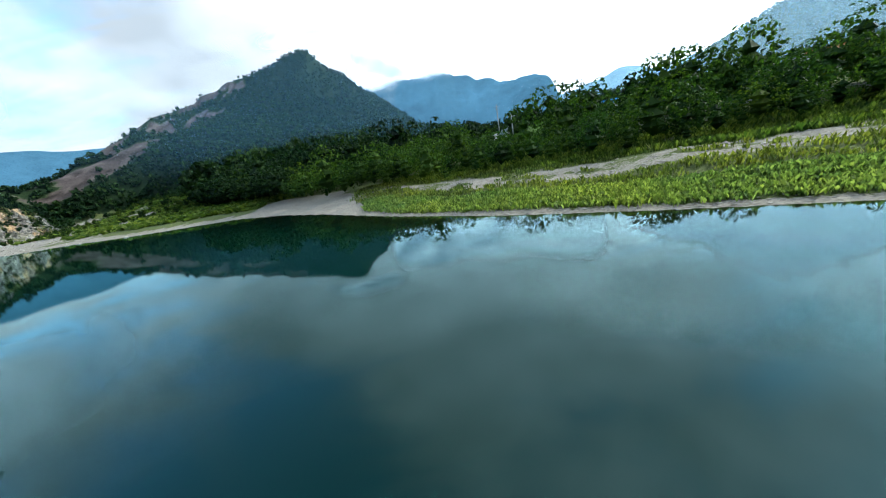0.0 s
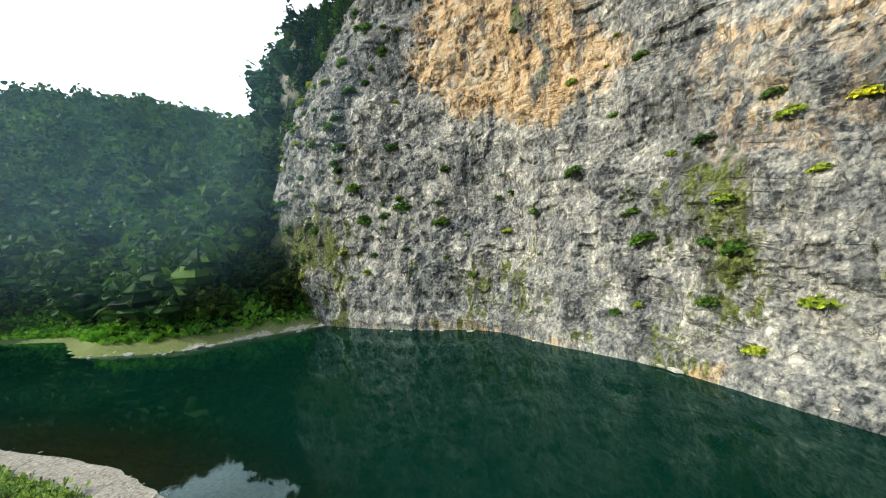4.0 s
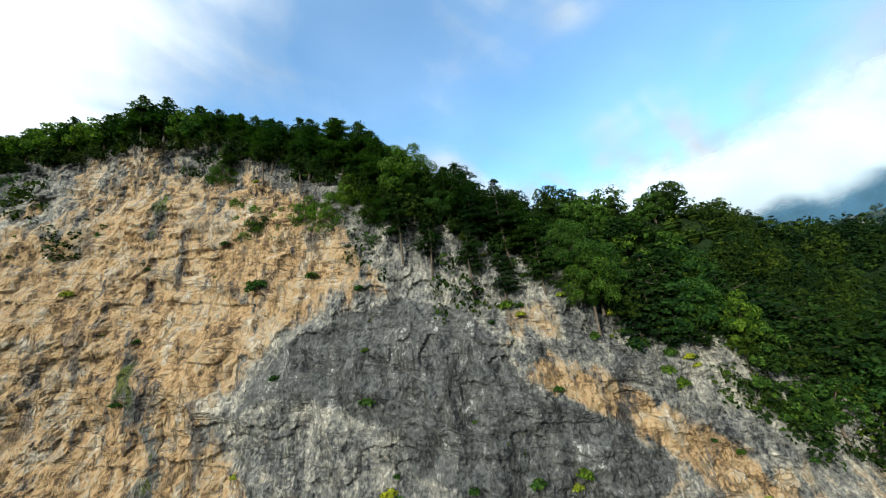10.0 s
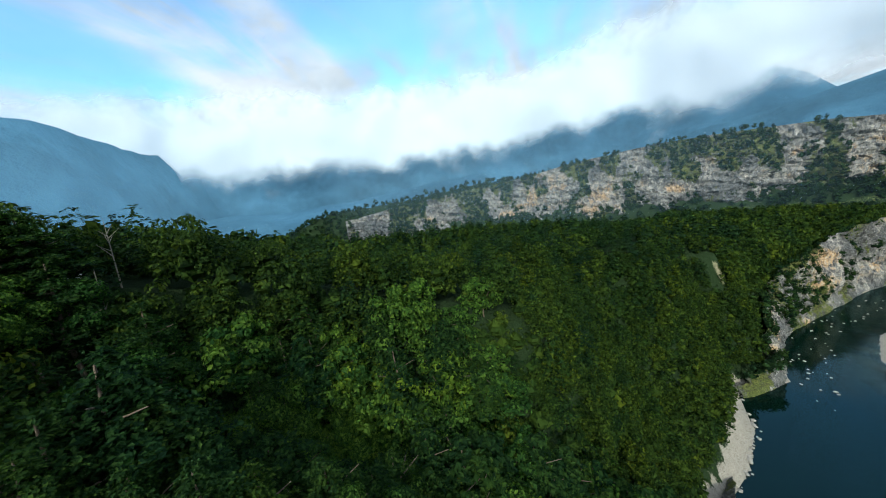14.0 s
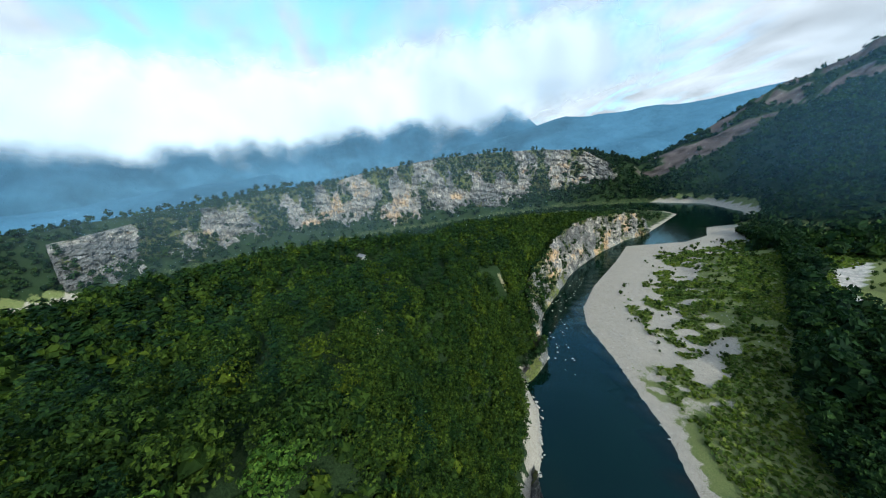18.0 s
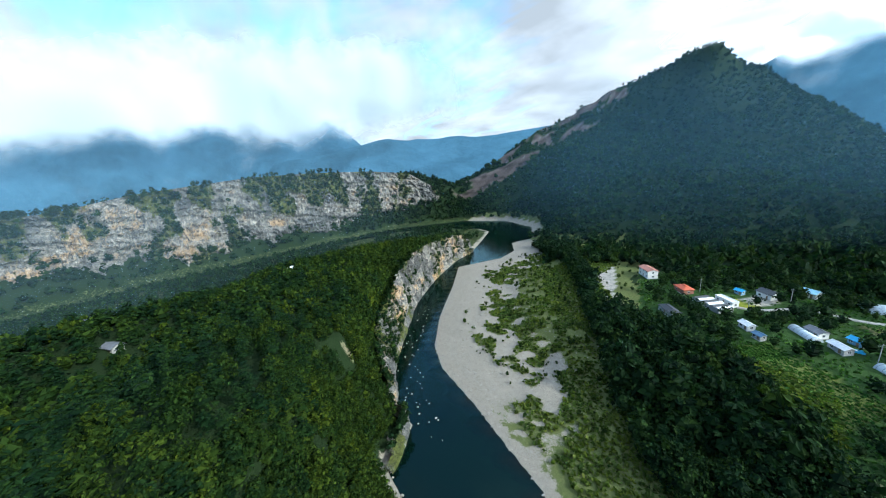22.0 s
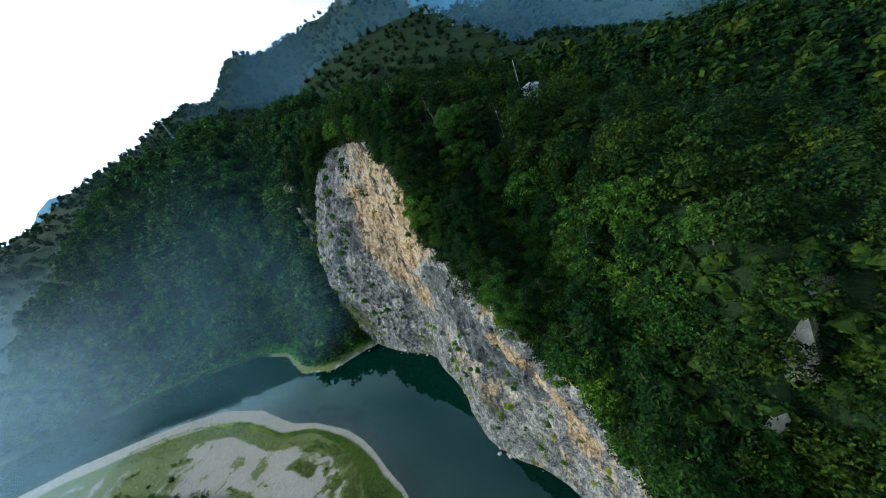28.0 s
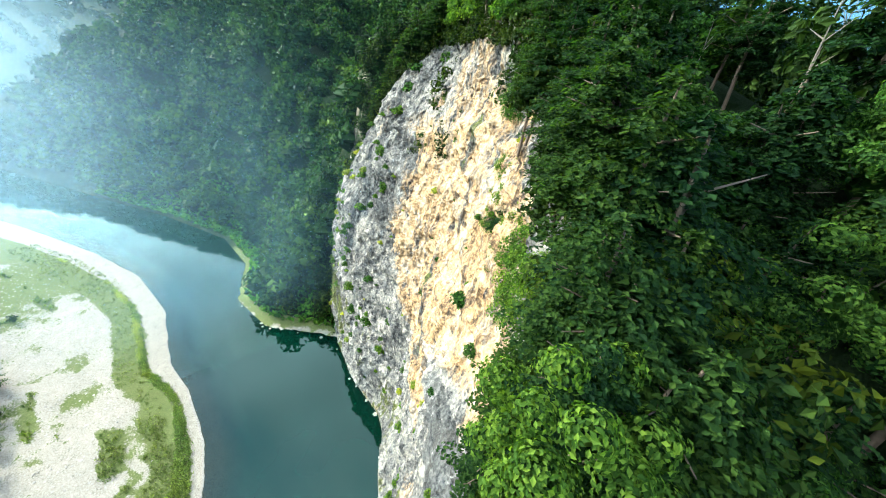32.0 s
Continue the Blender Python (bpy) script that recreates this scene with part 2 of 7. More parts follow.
def rock_material(name):
    """Limestone: ochre breaks, grey weathered faces and dark lichened slabs, by the shares of the rock kinds."""
    m, tree, b, add, link = material(name, 0.95, 0.06)
    kind = add("ShaderNodeAttribute", attribute_name="kind").outputs["Color"]
    sep = add("ShaderNodeSeparateColor"); link(kind, sep.inputs[0])
    pos = add("ShaderNodeNewGeometry").outputs["Position"]
    tilt = add("ShaderNodeMapping"); tilt.inputs["Rotation"].default_value = (0.16, 0.14, 0)
    link(pos, tilt.inputs["Vector"]); beds = tilt.outputs[0]
    n1 = noise_tex(add, link, 0.075, 7.0, 0.62, pos)
    n2 = noise_tex(add, link, 0.65, 9.0, 0.64, beds, (1, 1, 0.6))
    n3 = noise_tex(add, link, 3.0, 6.0, 0.62, beds, (1, 1, 0.75))
    streak = noise_tex(add, link, 0.55, 7.0, 0.68, pos, (1, 1, 0.13))
    layer = noise_tex(add, link, 0.5, 6.0, 0.65, beds, (0.16, 0.16, 1.1))

    def both(a, b, ka, kb):
        """Two noises about 0.5 joined, about 0."""
        p = add("ShaderNodeMath", operation="MULTIPLY_ADD"); p.inputs[1].default_value = ka; p.inputs[2].default_value = -0.5 * (ka + kb)
        link(a, p.inputs[0])
        q = add("ShaderNodeMath", operation="MULTIPLY_ADD"); q.inputs[1].default_value = kb
        link(b, q.inputs[0]); link(p.outputs[0], q.inputs[2])
        return q.outputs[0]
    # broken blocks at two sizes, each of its own tone, with open cracks between them
    nc = add("ShaderNodeTexNoise"); nc.inputs["Scale"].default_value = 0.5; nc.inputs["Detail"].default_value = 5.0; nc.inputs["Roughness"].default_value = 0.6
    link(pos, nc.inputs["Vector"])

    def blocks(scale, stretch, warp, width):
        sc = add("ShaderNodeVectorMath", operation="SCALE"); sc.inputs["Scale"].default_value = warp; link(nc.outputs["Color"], sc.inputs[0])
        wp = add("ShaderNodeVectorMath", operation="ADD"); link(beds, wp.inputs[0]); link(sc.outputs[0], wp.inputs[1])
        mp = add("ShaderNodeMapping"); mp.inputs["Scale"].default_value = stretch; link(wp.outputs[0], mp.inputs["Vector"])
        v1 = add("ShaderNodeTexVoronoi"); v1.inputs["Scale"].default_value = scale; link(mp.outputs[0], v1.inputs["Vector"])
        v2 = add("ShaderNodeTexVoronoi", feature="DISTANCE_TO_EDGE"); v2.inputs["Scale"].default_value = scale; link(mp.outputs[0], v2.inputs["Vector"])
        sp = add("ShaderNodeSeparateColor"); link(v1.outputs["Color"], sp.inputs[0])
        return sp, span(add, link, v2.outputs["Distance"], 0.0, width, 1.0, 0.0)
    cell, crack_a = blocks(0.32, (1, 1, 0.55), 1.6, 0.016)
    chip, crack_b = blocks(1.3, (1, 1, 0.7), 1.0, 0.05)
    fine = both(n2, n3, 1.15, 1.4)
    tone = add("ShaderNodeMath", operation="ADD"); tone.inputs[1].default_value = 0.5
    link(both(cell.outputs[0], streak, 0.22, 0.9), tone.inputs[0])
    t2 = add("ShaderNodeMath", operation="ADD"); link(tone.outputs[0], t2.inputs[0]); link(both(chip.outputs[0], layer, 0.20, 0.45), t2.inputs[1]); tone = t2
    mixed = add("ShaderNodeMath", operation="ADD"); link(tone.outputs[0], mixed.inputs[0]); link(fine, mixed.inputs[1])
    calm = add("ShaderNodeMath", operation="MULTIPLY_ADD"); calm.inputs[1].default_value = 0.62
    link(fine, calm.inputs[0]); link(tone.outputs[0], calm.inputs[2])
    tone = mixed.outputs[0]
    ochre = ramp(add, link, calm.outputs[0], [(0.12, (0.045, 0.037, 0.030)), (0.28, (0.165, 0.108, 0.060)), (0.43, (0.335, 0.215, 0.108)), (0.58, (0.420, 0.292, 0.165)), (0.72, (0.365, 0.302, 0.222)), (0.92, (0.56, 0.48, 0.39))])
    grey = ramp(add, link, tone, [(0.12, (0.024, 0.026, 0.028)), (0.30, (0.090, 0.090, 0.088)), (0.48, (0.170, 0.164, 0.150)), (0.68, (0.275, 0.255, 0.215)), (0.93, (0.52, 0.475, 0.39))])
    slab = ramp(add, link, tone, [(0.12, (0.018, 0.020, 0.022)), (0.40, (0.075, 0.077, 0.076)), (0.74, (0.135, 0.134, 0.125)), (0.90, (0.27, 0.265, 0.25)), (1.0, (0.46, 0.45, 0.42))])

    def share(out, lo, hi):
        s = add("ShaderNodeMath", operation="ADD"); link(out, s.inputs[0]); link(both(n1, streak, 1.25, 1.1), s.inputs[1])
        s2 = add("ShaderNodeMath", operation="ADD"); link(s.outputs[0], s2.inputs[0]); link(both(n2, cell.outputs[1], 0.8, 0.12), s2.inputs[1])
        return span(add, link, s2.outputs[0], lo, hi)
    col = blend(add, link, share(sep.outputs[0], 0.36, 0.54), grey, ochre)
    col = blend(add, link, share(sep.outputs[1], 0.42, 0.58), col, slab)
    moss = ramp(add, link, n3, [(0.35, (0.03, 0.042, 0.012)), (0.65, (0.13, 0.14, 0.04))])
    col = blend(add, link, share(sep.outputs[2], 0.52, 0.62), col, moss)

    # black streaks placed by noise: water stains, and ledge shadows put into the colour
    drip_shade = noise_tex(add, link, 0.34, 7.0, 0.72, pos, (1, 1, 0.24))
    st = add("ShaderNodeMath", operation="MULTIPLY"); link(span(add, link, drip_shade, 0.535, 0.60, 0.0, 0.85), st.inputs[0]); link(span(add, link, n1, 0.42, 0.54), st.inputs[1])
    col = blend(add, link, st.outputs[0], col, ramp(add, link, n3, [(0.35, (0.026, 0.028, 0.031)), (0.65, (0.115, 0.115, 0.115))]))

    # thin joints: steep ones and along the beds
    def joint(scale, stretch, width, where):
        n = noise_tex(add, link, scale, 5.0, 0.6, where, stretch)
        d = add("ShaderNodeMath", operation="SUBTRACT"); d.inputs[1].default_value = 0.5; link(n, d.inputs[0])
        a = add("ShaderNodeMath", operation="ABSOLUTE"); link(d.outputs[0], a.inputs[0])
        return span(add, link, a.outputs[0], 0.0, width, 1.0, 0.0)
    j = add("ShaderNodeMath", operation="MAXIMUM")
    link(joint(0.22, (1, 1, 0.35), 0.026, pos), j.inputs[0]); link(joint(0.30, (0.16, 0.16, 1.0), 0.016, beds), j.inputs[1])
    cl = add("ShaderNodeMath", operation="MULTIPLY"); link(j.outputs[0], cl.inputs[0]); link(span(add, link, n1, 0.38, 0.56, 0.05, 0.7), cl.inputs[1])
    cl.use_clamp = True
    ck = add("ShaderNodeMath", operation="MULTIPLY"); link(crack_b, ck.inputs[0]); link(span(add, link, n2, 0.50, 0.62, 0.0, 0.6), ck.inputs[1])
    ca = add("ShaderNodeMath", operation="MULTIPLY"); link(crack_a, ca.inputs[0]); link(span(add, link, n2, 0.47, 0.60, 0.0, 0.75), ca.inputs[1])
    cm = add("ShaderNodeMath", operation="MAXIMUM"); link(ck.outputs[0], cm.inputs[0]); link(ca.outputs[0], cm.inputs[1])
    cs = add("ShaderNodeMath", operation="MAXIMUM"); link(cl.outputs[0], cs.inputs[0]); link(cm.outputs[0], cs.inputs[1]); cs.use_clamp = True
    cl = cs
    col = blend(add, link, cl.outputs[0], col, (0.035, 0.032, 0.028))
    link(col, b.inputs["Base Color"])
    h2 = add("ShaderNodeMath", operation="MULTIPLY_ADD"); h2.inputs[1].default_value = -0.45
    link(cl.outputs[0], h2.inputs[0]); link(calm.outputs[0], h2.inputs[2])
    relief(add, link, b, h2.outputs[0], 0.9, 0.55)
    return m


ROCK = rock_material("limestone")


def ground_material():
    """Ground by its painted kind: gravel, grass, field soil; rock shows where it is steep."""
    m, tree, b, add, link = material("ground", 0.95, 0.05)
    kind = add("ShaderNodeAttribute", attribute_name="kind").outputs["Color"]
    sep = add("ShaderNodeSeparateColor"); link(kind, sep.inputs[0])
    pos = add("ShaderNodeNewGeometry").outputs["Position"]
    n1 = noise_tex(add, link, 0.06, 6.0, 0.6, pos)
    n2 = noise_tex(add, link, 0.5, 6.0, 0.65, pos)
    n3 = noise_tex(add, link, 3.5, 5.0, 0.65, pos)
    v = add("ShaderNodeTexVoronoi"); v.inputs["Scale"].default_value = 4.5; link(pos, v.inputs["Vector"])
    stones = ramp(add, link, v.outputs["Distance"], [(0.0, (0.33, 0.30, 0.25)), (0.5, (0.22, 0.198, 0.160)), (0.9, (0.095, 0.083, 0.066))])
    gravel = ramp(add, link, n3, [(0.25, (0.14, 0.125, 0.100)), (0.5, (0.25, 0.224, 0.182)), (0.75, (0.37, 0.335, 0.275))])
    gravel = blend(add, link, span(add, link, n2, 0.35, 0.65), gravel, stones)
    grass = ramp(add, link, n3, [(0.25, (0.040, 0.054, 0.018)), (0.5, (0.085, 0.105, 0.034)), (0.75, (0.155, 0.17, 0.065))])
    grass = blend(add, link, span(add, link, n2, 0.35, 0.7, 0, 0.5), grass, (0.11, 0.115, 0.045))
    # Forest floor set near-black: the shade of the tree gaps is in its colour.
    shaded_litter = ramp(add, link, n3, [(0.3, (0.008, 0.016, 0.007)), (0.7, (0.02, 0.034, 0.012))])
    soil = add("ShaderNodeAttribute", attribute_name="soil").outputs["Color"]
    field = blend(add, link, 1.0, soil, ramp(add, link, n2, [(0.3, (0.6, 0.65, 0.6)), (0.5, (1.0, 1.0, 1.0)), (0.7, (1.4, 1.35, 1.3))]), "MULTIPLY")
    field = blend(add, link, 1.0, field, ramp(add, link, n3, [(0.3, (0.65, 0.65, 0.65)), (0.7, (1.3, 1.3, 1.3))]), "MULTIPLY")
    def share(out, lo, hi):
        w = add("ShaderNodeMath", operation="MULTIPLY_ADD"); w.inputs[1].default_value = 1.1; w.inputs[2].default_value = -0.95
        link(n2, w.inputs[0])
        w3 = add("ShaderNodeMath", operation="MULTIPLY_ADD"); w3.inputs[1].default_value = 0.8
        link(n3, w3.inputs[0]); link(w.outputs[0], w3.inputs[2]); w = w3
        s = add("ShaderNodeMath", operation="ADD"); link(out, s.inputs[0]); link(w.outputs[0], s.inputs[1])
        return span(add, link, s.outputs[0], lo, hi)
    col = blend(add, link, share(sep.outputs[1], 0.42, 0.58), shaded_litter, grass)
    col = blend(add, link, share(sep.outputs[2], 0.45, 0.55), col, field)
    col = blend(add, link, share(sep.outputs[0], 0.42, 0.56), col, gravel)
    nrm = add("ShaderNodeNewGeometry").outputs["True Normal"]
    sx = add("ShaderNodeSeparateXYZ"); link(nrm, sx.inputs[0])
    rock = ramp(add, link, n2, [(0.3, (0.12, 0.11, 0.09)), (0.55, (0.32, 0.28, 0.21)), (0.75, (0.52, 0.46, 0.36))])
    w = add("ShaderNodeMath", operation="MULTIPLY_ADD"); w.inputs[1].default_value = 0.5; w.inputs[2].default_value = -0.25
    link(n1, w.inputs[0])
    s = add("ShaderNodeMath", operation="ADD"); link(sx.outputs["Z"], s.inputs[0]); link(w.outputs[0], s.inputs[1])
    col = blend(add, link, span(add, link, s.outputs[0], 0.10, 0.19, 1.0, 0.0), col, rock)
    link(col, b.inputs["Base Color"])
    relief(add, link, b, n3, 0.8, 0.25)
    return m


GROUND = ground_material()


def water_material():
    """Green river water; the stony bed shows through at the shallow edges."""
    m, tree, b, add, link = material("river_water", 1.0, 0.0)
    pos = add("ShaderNodeNewGeometry").outputs["Position"]
    n1 = noise_tex(add, link, 0.02, 3.0, 0.5, pos)
    sx = add("ShaderNodeSeparateXYZ"); link(pos, sx.inputs[0])
    rapid = ramp(add, link, n1, [(0.3, (0.0011, 0.0050, 0.0036)), (0.7, (0.0020, 0.0082, 0.0052))])
    pool = ramp(add, link, n1, [(0.3, (0.0008, 0.0085, 0.0048)), (0.7, (0.0013, 0.0125, 0.0076))])
    link(blend(add, link, span(add, link, sx.outputs["X"], 20, 95), rapid, pool), b.inputs["Base Color"])
    # riffle where the river runs fast past the bar
    fast = span(add, link, sx.outputs["X"], -40, -70)
    ripple = noise_tex(add, link, 1.1, 5.0, 0.6, pos)
    slow = noise_tex(add, link, 0.25, 3.0, 0.5, pos)
    amp = add("ShaderNodeMath", operation="MULTIPLY_ADD"); amp.inputs[1].default_value = 0.9; amp.inputs[2].default_value = 0.03
    link(fast, amp.inputs[0])
    hh = add("ShaderNodeMath", operation="MULTIPLY"); link(ripple, hh.inputs[0]); link(amp.outputs[0], hh.inputs[1])
    h2 = add("ShaderNodeMath", operation="MULTIPLY_ADD"); h2.inputs[1].default_value = 0.05
    link(slow, h2.inputs[0]); link(hh.outputs[0], h2.inputs[2])
    bump = add("ShaderNodeBump"); bump.inputs["Strength"].default_value = 0.35; bump.inputs["Distance"].default_value = 0.12
    link(h2.outputs[0], bump.inputs["Height"])
    deep = add("ShaderNodeAttribute", attribute_name="deep").outputs["Fac"]
    see = add("ShaderNodeBsdfTransparent"); see.inputs["Color"].default_value = (0.34, 0.27, 0.13, 1)
    body = add("ShaderNodeMixShader")
    link(span(add, link, deep, 0.0, 1.0, 0.25, 1.0), body.inputs[0]); link(see.outputs[0], body.inputs[1]); link(b.outputs[0], body.inputs[2])
    gloss = add("ShaderNodeBsdfGlossy"); gloss.inputs["Roughness"].default_value = 0.02; gloss.inputs["Color"].default_value = (0.68, 0.96, 1.0, 1); link(bump.outputs[0], gloss.inputs["Normal"])
    fres = add("ShaderNodeFresnel"); fres.inputs["IOR"].default_value = 1.33; link(bump.outputs[0], fres.inputs["Normal"])
    mx = add("ShaderNodeMixShader"); link(fres.outputs[0], mx.inputs[0]); link(body.outputs[0], mx.inputs[1]); link(gloss.outputs[0], mx.inputs[2])
    link(mx.outputs[0], tree.nodes["Material Output"].inputs["Surface"])
    return m


WATER = water_material()

# ---------------------------------------------------------------- arithmetic for the land
def hash3(i, j, k):
    h = (i * 374761393 + j * 668265263 + k * 2147483647 + 1274126177) & 0xFFFFFFFF
    h = ((h ^ (h >> 13)) * 1274126177) & 0xFFFFFFFF
    return ((h ^ (h >> 16)) & 0xFFFF) / 65535.0


def vnoise(x, y, z=0.0):
    """Smooth value noise, 0 to 1, of arrays."""
    x, y, z = np.broadcast_arrays(np.asarray(x, float), np.asarray(y, float), np.asarray(z, float))
    i, j, k = (np.floor(a).astype(np.int64) for a in (x, y, z))
    u, v, w = x - i, y - j, z - k
    u, v, w = (a * a * (3 - 2 * a) for a in (u, v, w))
    out = 0.0
    for a in (0, 1):
        for b in (0, 1):
            for c in (0, 1):
                out = out + hash3(i + a, j + b, k + c) * (u if a else 1 - u) * (v if b else 1 - v) * (w if c else 1 - w)
    return out


def fbm(x, y, z=0.0, octaves=4, gain=0.5):
    """Several octaves of it, about -1 to 1."""
    out, amp, f, total = 0.0, 1.0, 1.0, 0.0
    for o in range(octaves):
        out = out + amp * (2 * vnoise(np.asarray(x) * f + 17.3 * o, np.asarray(y) * f - 9.1 * o, np.asarray(z) * f + 4.7 * o) - 1)
        total += amp
        amp, f = amp * gain, f * 2.03
    return out / total * 1.6


def ease(t):
    t = np.clip(t, 0, 1)
    return t * t * (3 - 2 * t)


def along(px, py, line):
    """The distance to a polyline, and the place on it (vertex number and a fraction)."""
    line = np.asarray(line, float)
    best, where = np.full(np.shape(px), 1e9), np.zeros(np.shape(px))
    for n in range(len(line) - 1):
        a, d = line[n, :2], line[n + 1, :2] - line[n, :2]
        t = np.clip(((px - a[0]) * d[0] + (py - a[1]) * d[1]) / (d @ d), 0, 1)
        r = np.hypot(px - a[0] - t * d[0], py - a[1] - t * d[1])
        near = r < best
        best, where = np.where(near, r, best), np.where(near, n + t, where)
    return best, where


def inside(px, py, poly):
    """Which points lie in a polygon."""
    got = np.zeros(np.shape(px), bool)
    x1, y1 = poly[-1]
    for x2, y2 in poly:
        if y1 != y2:
            got ^= ((y1 > py) != (y2 > py)) & (px < (x2 - x1) * (py - y1) / (y2 - y1) + x1)
        x1, y1 = x2, y2
    return got


# banks of the river: the outer (cliff) bank and the inner (bar) bank, from east to west
CLIFF_BANK = [(490, 520), (480, 400), (500, 290), (530, 200), (550, 120), (560, 40), (520, -30), (450, -80), (395, -108),
              (317, -136), (277, -150), (240, -159), (214, -156), (193, -144), (175, -144), (163, -152), (154, -157),
              (140, -150), (121, -147), (116, -138), (108, -133), (101, -121), (93, -110), (84, -108), (74, -104), (69, -98),
              (65, -87), (58, -77), (45, -71), (15, -62), (4, -53), (-12, -44), (-30, -40), (-38, -22), (-51, -20), (-76, -3),
              (-97, 18), (-126, 57), (-154, 102), (-178, 156), (-183, 190), (-205, 235), (-233, 290), (-260, 300), (-300, 285),
              (-370, 220), (-390, 100), (-386, -90), (-346, -285), (-205, -455)]
BAR_BANK = [(440, 520), (420, 400), (434, 294), (451, 277), (473, 217), (482, 150), (496, 101), (505, 27), (456, -30),
            (395, -63), (357, -81), (320, -99), (284, -112), (260, -120), (231, -126.5), (205, -126), (180, -119.5), (167, -119.5), (151, -116.5), (142, -113), (135, -109),
            (128, -104), (121, -99.7), (114, -93.5), (107, -86.5), (99, -77), (88, -62), (78, -50), (64, -38), (45, -31), (22, -20), (11, -13),
            (-5, -7), (-25, 1), (-55, 11), (-73, 23), (-96, 50), (-129, 99), (-158, 138), (-139, 184), (-143, 215),
            (-165, 244), (-153, 276), (-190, 340), (-260, 375), (-335, 350), (-398, 260), (-418, 100), (-412, -95),
            (-372, -300), (-240, -500)]
SOUTH_LAND = CLIFF_BANK + [(-180, -6000), (6000, -6000), (6000, 6000), (490, 6000)]
NORTH_LAND = BAR_BANK + [(-240, -6000), (-6000, -6000), (-6000, 6000), (440, 6000)]

# how steeply the outer bank rises at each of its vertices, and the width of its foot
BANK_STEEP = [0.5, 0.5, 0.5, 0.5, 0.6, 0.7, 0.8, 0.9, 1.0, 1.0, 1.1, 1.2, 1.15, 1.1, 1.15, 2.6, 4.0,
              3.75, 7.2, 6.3, 7.3, 5.5, 4.75, 7.2, 12.0, 12.0, 7.0, 5.0, 2.2, 1.75, 1.8, 2.2, 2.7, 3.2, 3.2, 3.4,
              3.4, 3.0, 3.0, 3.0, 2.6, 0.12, 0.05, 0.1, 0.3, 0.3, 0.3, 0.3, 0.3, 0.3]
BANK_FOOT = [6, 6, 6, 6, 6, 6, 5, 4, 4, 4, 5, 6, 8, 13, 15, 22, 13,
             3, 3, 3, 3, 3, 3, 3, 3, 3, 3, 3, 2.5, 2, 2, 2, 3, 4, 4, 4,
             4, 4, 4, 3, 3, 8, 10, 10, 6, 6, 6, 6, 6, 6]

# crests of the land: lines of (x, y, height), then how fast they fall away
SOUTH_RIDGES = [
    ([(150, -200, 86), (130, -180, 91), (112, -157, 89), (96, -139, 80), (84, -128, 69), (66, -120, 64), (40, -112, 62), (8, -104, 60),
      (-25, -85, 55), (-80, -50, 48), (-130, -25, 43), (-175, -8, 37), (-185, 50, 33), (-190, 110, 27), (-195, 160, 21), (-200, 185, 14)], 0.34),
    ([(130, -180, 91), (95, -200, 85), (60, -190, 78), (20, -190, 70), (-20, -185, 62), (-70, -165, 54), (-115, -135, 50), (-140, -70, 42)], 0.33),
    ([(190, -370, 118), (240, -350, 117), (299, -333, 121), (345, -305, 127), (403, -265, 124), (450, -235, 105), (500, -190, 76), (540, -130, 48)], 0.66),
    ([(130, -180, 88), (160, -230, 94), (190, -370, 118)], 0.6),
    ([(520, -480, 176), (448, -549, 218), (337, -677, 248), (271, -702, 276), (112, -884, 310), (-72, -974, 284), (-300, -1100, 300)], 0.55),
    ([(448, -549, 235), (400, -400, 155), (345, -305, 130)], 0.6),
    ([(800, 480, 90), (860, 314, 112), (823, 170, 138), (790, 29, 110), (651, -98, 108), (600, -176, 115), (457, -247, 100)], 0.42),
    ([(766, -139, 119), (762, -182, 128), (697, -251, 122), (678, -310, 139), (520, -480, 195)], 0.45),
    ([(805, 1121, 103), (864, 821, 89), (900, 600, 108), (860, 314, 112)], 0.35),
    ([(990, 81, 130), (972, 166, 170), (939, 259, 197), (869, 392, 170), (803, 483, 112)], 0.45)]
NORTH_RIDGES = [
    ([(-390, 395, 50), (-360, 480, 100), (-320, 555, 146), (-230, 650, 203), (-165, 690, 234), (-95, 705, 256), (-45, 702, 268), (-5, 704, 226), (42, 705, 184), (95, 705, 140)], 0.9),
    ([(-390, 395, 45), (-350, 480, 90), (-300, 545, 120), (-210, 600, 140), (-100, 620, 150), (0, 630, 120), (100, 640, 92), (180, 640, 68), (260, 620, 48), (330, 570, 32)], 0.40),
    ([(-365, -450, 76), (-432, -335, 88), (-475, -225, 95), (-485, -127, 96), (-492, -62, 104), (-492, 54, 114), (-485, 135, 110), (-470, 239, 103),
      (-445, 307, 108), (-400, 350, 76), (-390, 395, 50)], 0.5)]


# the rim of the great cliff: height and set-back at the bank's vertices 16 to 28, and how the land rises behind it
RIM_TOP = [999] * 16 + [79, 86.5, 87.5, 86, 81, 71.5, 64, 58, 50, 45, 39, 32, 10] + [999] * 21
RIM_LEAN = [20] * 16 + [18, 23, 14, 15.5, 13, 13, 11.5, 8, 5.3, 5.2, 7.6, 8.5, 5] + [5] * 21
RIM_RISE = [0.5] * 16 + [0.45, 0.4, 0.35, 0.35, 0.4, 0.45, 0.5, 0.55, 0.6, 0.9, 1.3, 1.6, 1.7] + [1.7] * 21


